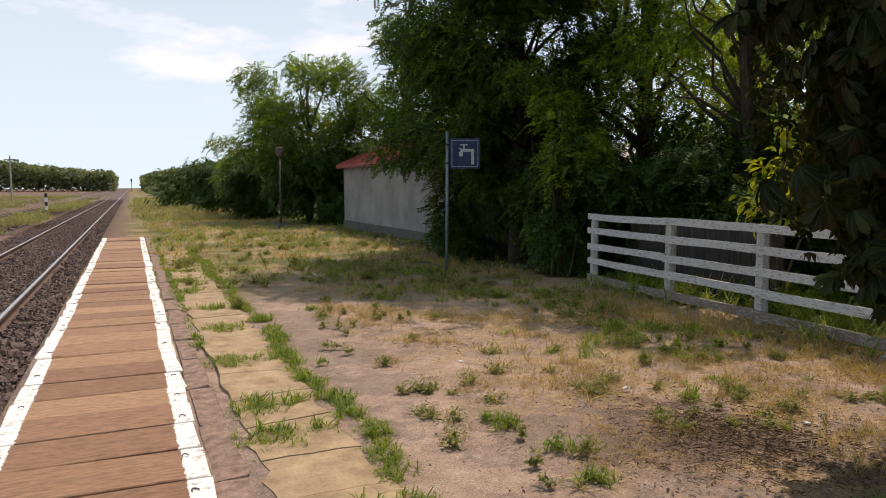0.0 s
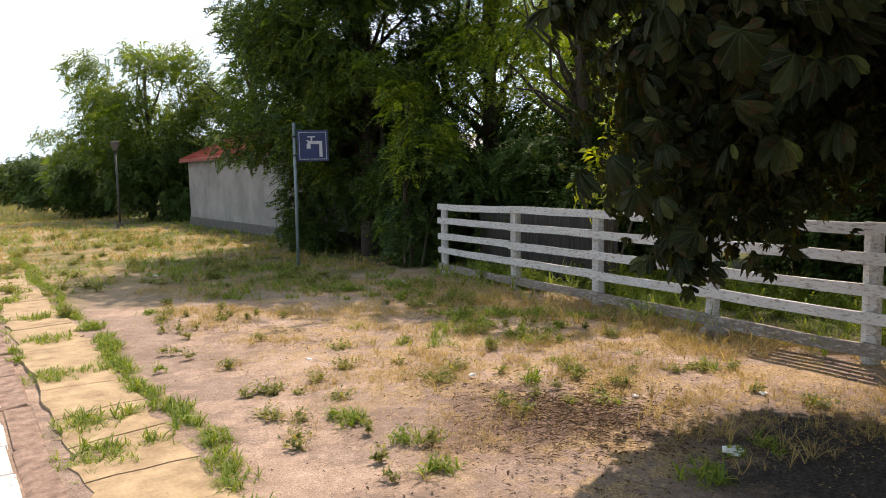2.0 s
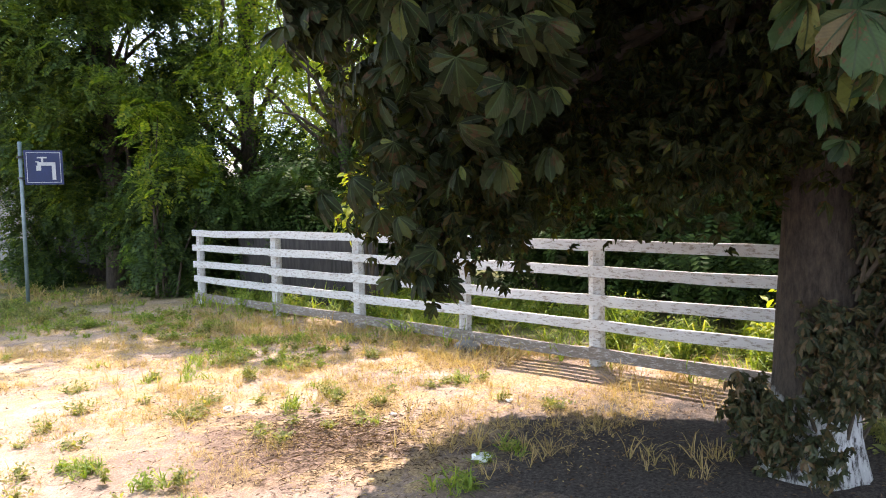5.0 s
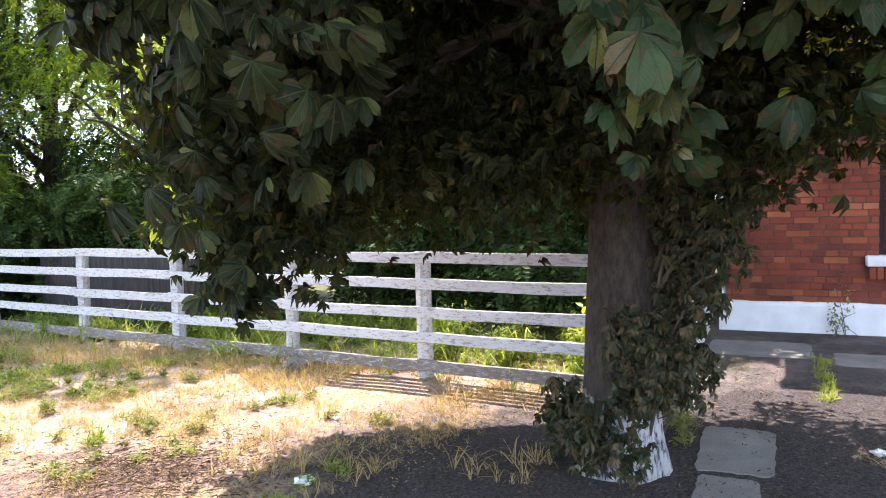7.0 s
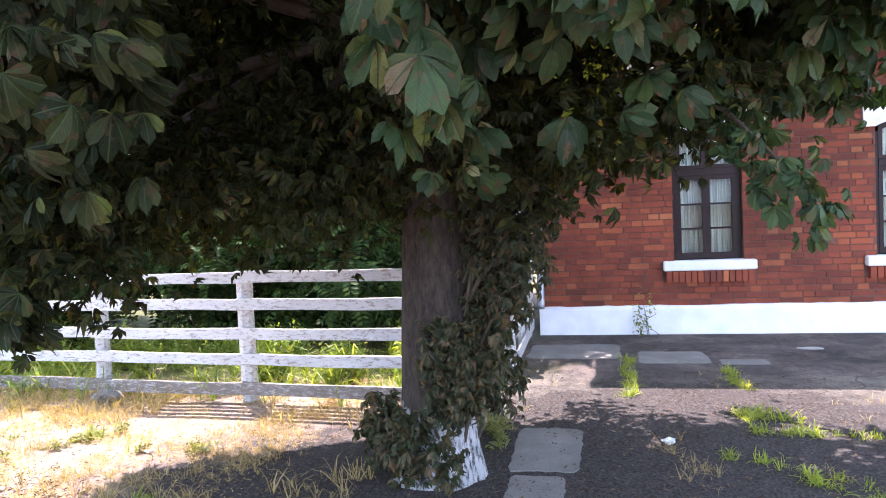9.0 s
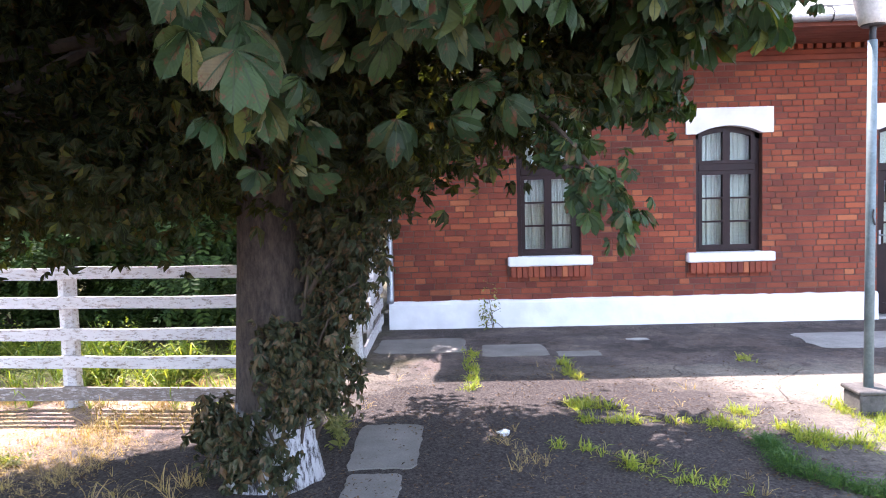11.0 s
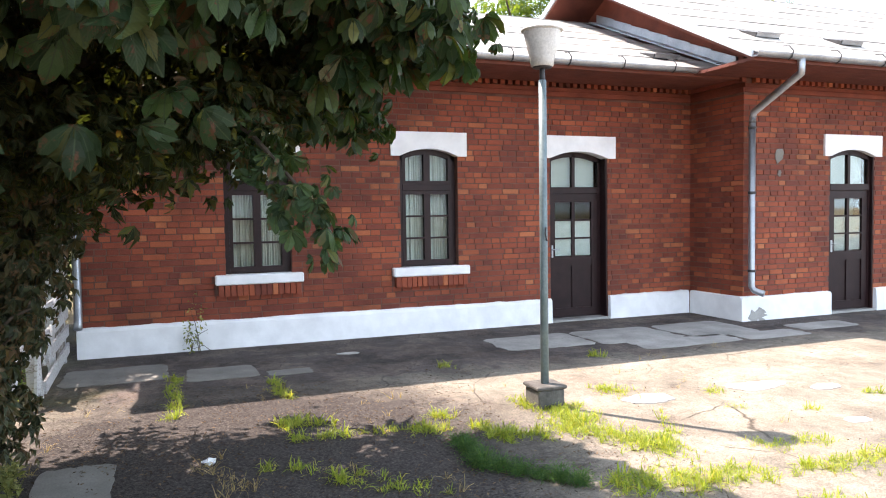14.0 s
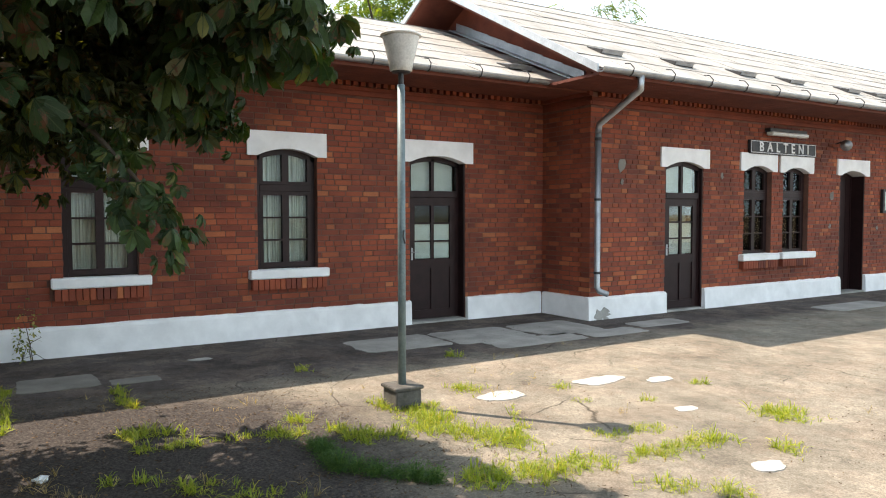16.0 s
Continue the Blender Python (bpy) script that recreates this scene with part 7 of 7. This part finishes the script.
CRACKS = ((8.1, -0.45, 7.5, -0.5, 6), (7.4, -0.5, 6.6, -0.5, 10), (7.6, -1.4, 6.8, -1.37, 10), (6.03, -1.24, 5.9, -1.6, 6), (5.6, -1.3, 5.45, -2.2, 9), (5.04, -1.05, 4.5, -1.7, 7), (4.62, -1.38, 4.3, -1.9, 6), (3.73, -3.94, 3.71, -4.74, 7), (5.1, -4.0, 4.55, -3.7, 5), (5.4, -2.5, 5.05, -2.75, 5))
for x0, y0, x1, y1, k in CRACKS:
    FORE += [(x0 + (x1 - x0) * i / (k - 1) + rs.normal(0, 0.03), y0 + (y1 - y0) * i / (k - 1) + rs.normal(0, 0.03), rs.uniform(0.03, 0.085)) for i in range(k)]
tufts("forecourt_grass", FORE, 0.085, 210, M_FORE, "bright tufts of grass in the cracks of the forecourt", 99, wide=1.4, lay=0.9)
MAT = [(5.06 - 0.5 * u, -2.32 + 0.05 * u, 0.15) for u in np.linspace(0, 1, 6)] + [(4.56 - 0.5 * u, -2.27 - 0.4 * u, 0.17) for u in np.linspace(0, 1, 6)]
leafy("forecourt_mat", MAT, 0.13, M_MAT, "feathery dark green weed matted over a crack", 112, 0.03, (60, 80), 0.4)
tufts("forecourt_wisps", [(5.2, -0.7, 0.16), (5.05, -0.75, 0.12), (4.75, -0.8, 0.2), (4.9, -1.5, 0.1), *spread_spots(70, 3.0, 7.4, -6.5, 0.4, 0.03, 0.09, 1.2, 0.1, 14)], 0.09, 30, M_STRAW, "wisps of dry grass on the forecourt", 100, wide=0.6)
leafy("foot_weeds", [(5.3, 0.48, 0.14), (5.45, 0.52, 0.14), (5.1, 0.42, 0.1)], 0.30, M_WEED, "green sprigs at the foot of the trunk", 118, 0.06, (8, 12))


def dead_leaves():
    rng = np.random.default_rng(101)
    k = 4200
    a, r = rng.uniform(0, 6.3, k), 3.2 * np.sqrt(rng.random(k))
    x, y = 4.2 + r * np.cos(a), 0.7 + r * np.sin(a) * 1.2
    x, y = np.concatenate([x, rng.normal(3.6, 0.42, 900)]), np.concatenate([y, rng.normal(3.25, 0.42, 900)])
    keep = (x < 8.8)
    x, y = x[keep], y[keep]
    tw = turns_of(rng, rng.uniform(0, 6.3, len(x)), rng.normal(0, 0.25, len(x)), rng.normal(0, 0.25, len(x)))
    v, f = scatter(OVAL[0], OVAL[1], np.column_stack([x, y, rng.uniform(0.004, 0.018, len(x))]), tw, rng.uniform(0.012, 0.036, len(x)))
    tagged(new("dead_leaves", fast_mesh("dead_leaves", v, f, M_LITTER)), "brown dead leaves scattered under the chestnut", "leaves", kind="stuff")


dead_leaves()


def twig_heap():
    """A trodden heap of bark shreds and broken twigs in the yard."""
    rng = np.random.default_rng(131)
    k = 2600
    x, y = rng.normal(3.55, 0.36, k), rng.normal(3.3, 0.40, k)
    z = 0.003 + 0.025 * np.exp(-((x - 3.5) ** 2 + (y - 3.4) ** 2) / 0.12) * rng.random(k)
    tw = turns_of(rng, rng.uniform(0, 6.3, k), rng.normal(0.12, 0.08, k), rng.normal(0, 0.3, k))
    v, f = scatter(OVAL[0] * np.array([0.22, 1, 1]), OVAL[1], np.column_stack([x, y, z]), tw, rng.uniform(0.02, 0.07, k))
    tagged(new("twig_heap", fast_mesh("twig_heap", v, f, M_LITTER)), "heap of dry twigs and bark shreds in the yard", "twigs", kind="stuff")


twig_heap()


def crumbs():
    """Bits of straw, bark and dry leaf trodden into yard and forecourt."""
    rng = np.random.default_rng(141)
    for nm, k, x0, x1, y0, y1, cut, mat, label in (("yard_crumbs", 15000, 1.9, 6.4, 1.8, 10.0, -0.05, M_STRAW, "bits of straw trodden into the yard"), ("bark_crumbs", 9000, 2.0, 6.2, 1.6, 8.0, 0.05, M_LITTER, "brown crumbs of bark and leaf in the yard"), ("forecourt_crumbs", 7000, 3.0, 7.6, -3.5, 0.8, -0.1, M_LITTER, "brown crumbs of bark and leaf on the forecourt")):
        x, y = rng.uniform(x0, x1, k), rng.uniform(y0, y1, k)
        keep = np.array([noise.noise((a * 1.1, b * 1.1, k)) > cut for a, b in zip(x, y)])
        x, y = x[keep], y[keep]
        tw = turns_of(rng, rng.uniform(0, 6.3, len(x)), rng.normal(0.15, 0.25, len(x)), rng.normal(0, 0.5, len(x)))
        v, f = scatter(OVAL[0] * np.array([0.45, 1, 1]), OVAL[1], np.column_stack([x, y, rng.uniform(0.003, 0.014, len(x))]), tw, rng.uniform(0.008, 0.034, len(x)))
        tagged(new(nm, fast_mesh(nm, v, f, mat)), label, "litter", kind="stuff")


crumbs()


def chips():
    """Grit, crumbs of asphalt and bits of bark strewn over yard and forecourt."""
    rng = np.random.default_rng(121)
    k = 10000
    x, y = rng.uniform(1.4, 8.6, k), rng.uniform(-9, 11, k)
    keep = np.array([noise.noise((a * 0.7, b * 0.7, 9)) > -0.1 for a, b in zip(x, y)]) & ~((x > 6.0) & (y > 1.0))
    x, y = x[keep], y[keep]
    t = np.array([(1, 0, -0.2), (-0.5, 0.87, -0.2), (-0.6, -0.8, -0.2), (0.2, 0.1, 0.6)])
    f = np.array([(0, 1, 3), (1, 2, 3), (2, 0, 3), (0, 2, 1)])
    tw = turns_of(rng, rng.uniform(0, 6.3, len(x)), rng.normal(0, 0.3, len(x)), rng.normal(0, 0.3, len(x)))
    v, f = scatter(t, f, np.column_stack([x, y, np.full(len(x), 0.002)]), tw, 0.002 + 0.008 * rng.random(len(x)) ** 2.5)
    tagged(new("grit", fast_mesh("grit", v, f, M_LITTER)), "grit and crumbs strewn over the yard", "grit", kind="stuff")


chips()


def flat_patch(name, cx, cy, rx, ry, mat, label, seed, square=False, top=0.003):
    rng = random.Random(seed)
    bm = bmesh.new()
    k = 40
    out = []
    for i in range(k):
        a = 2 * math.pi * (i + 0.5) / k
        q = min(1 / max(abs(math.cos(a)), abs(math.sin(a))), 1.38) if square else 1
        j = (rng.uniform(0.96, 1.03) if square else rng.uniform(0.93, 1.07)) + (0.06 if square else 0.3) * noise.noise((1.6 * math.cos(a), 1.6 * math.sin(a), seed * 1.7))
        out.append((cx + rx * q * j * math.cos(a), cy + ry * q * j * math.sin(a)))
    prism(bm, out, -0.06, top, "z")
    single(name, bm, mat, label, "slab" if square else "patch", "concrete patches")


for i, (cx, cy, rx, ry) in enumerate(((8.45, 0.06, 0.40, 0.50), (8.12, -0.95, 0.30, 0.34), (7.88, -1.6, 0.12, 0.22), (5.14, 0.12, 0.44, 0.22), (4.42, 0.14, 0.2, 0.16))):
    flat_patch("concrete_slab", cx, cy, rx, ry, M_PALE, "worn concrete slab set in the dark forecourt", 200 + i, True)
for i, (cx, cy, rx, ry) in enumerate(((8.3, -4.7, 0.42, 0.6), (8.25, -5.95, 0.46, 0.6), (8.2, -7.15, 0.5, 0.55), (7.55, -6.3, 0.24, 0.7), (7.5, -7.6, 0.22, 0.5), (7.75, -8.75, 0.22, 0.5), (7.3, -13.2, 0.3, 0.9))):
    flat_patch("concrete_slab", cx, cy, rx, ry, M_CONC, "cracked grey concrete slab before the station doors", 210 + i, True)
for i, (cx, cy, rx, ry) in enumerate(((5.5, -4.24, 0.15, 0.22), (5.48, -5.4, 0.15, 0.3), (5.2, -5.9, 0.09, 0.17), (3.16, -4.6, 0.08, 0.13), (8.58, -2.38, 0.06, 0.13), (4.35, -5.27, 0.07, 0.12))):
    flat_patch("cement_patch", cx, cy, rx, ry, M_CEMENT, "pale worn cement patch on the sunlit forecourt", 220 + i)


def litter():
    rng = random.Random(44)
    for i, (x, y, r) in enumerate(((3.7, 2.36, 0.06), (4.84, 2.88, 0.03), (3.52, 4.57, 0.03), (5.3, -0.66, 0.05), (4.1, 3.4, 0.025), (2.7, 5.9, 0.025), (3.0, 12.9, 0.05))):
        bm = bmesh.new()
        bmesh.ops.create_icosphere(bm, subdivisions=2, radius=r)
        for v in bm.verts:
            v.co *= rng.uniform(0.55, 1.2)
            v.co.z = v.co.z * 0.45
        ob = single("litter", bm, M_PAPER, "crumpled scrap of white paper on the ground", "litter", "scraps of litter")
        ob.location = (x, y, r * 0.3)
    bm = bmesh.new()
    bmesh.ops.create_icosphere(bm, subdivisions=2, radius=0.14)
    for v in bm.verts:
        v.co = Vector((v.co.x * 0.8, v.co.y * 1.2, v.co.z * 0.5)) * rng.uniform(0.85, 1.1)
    ob = single("stone", bm, M_PALE, "pale rough stone at the foot of the fence", "stone")
    ob.location = (6.2, 4.22, 0.03)


litter()
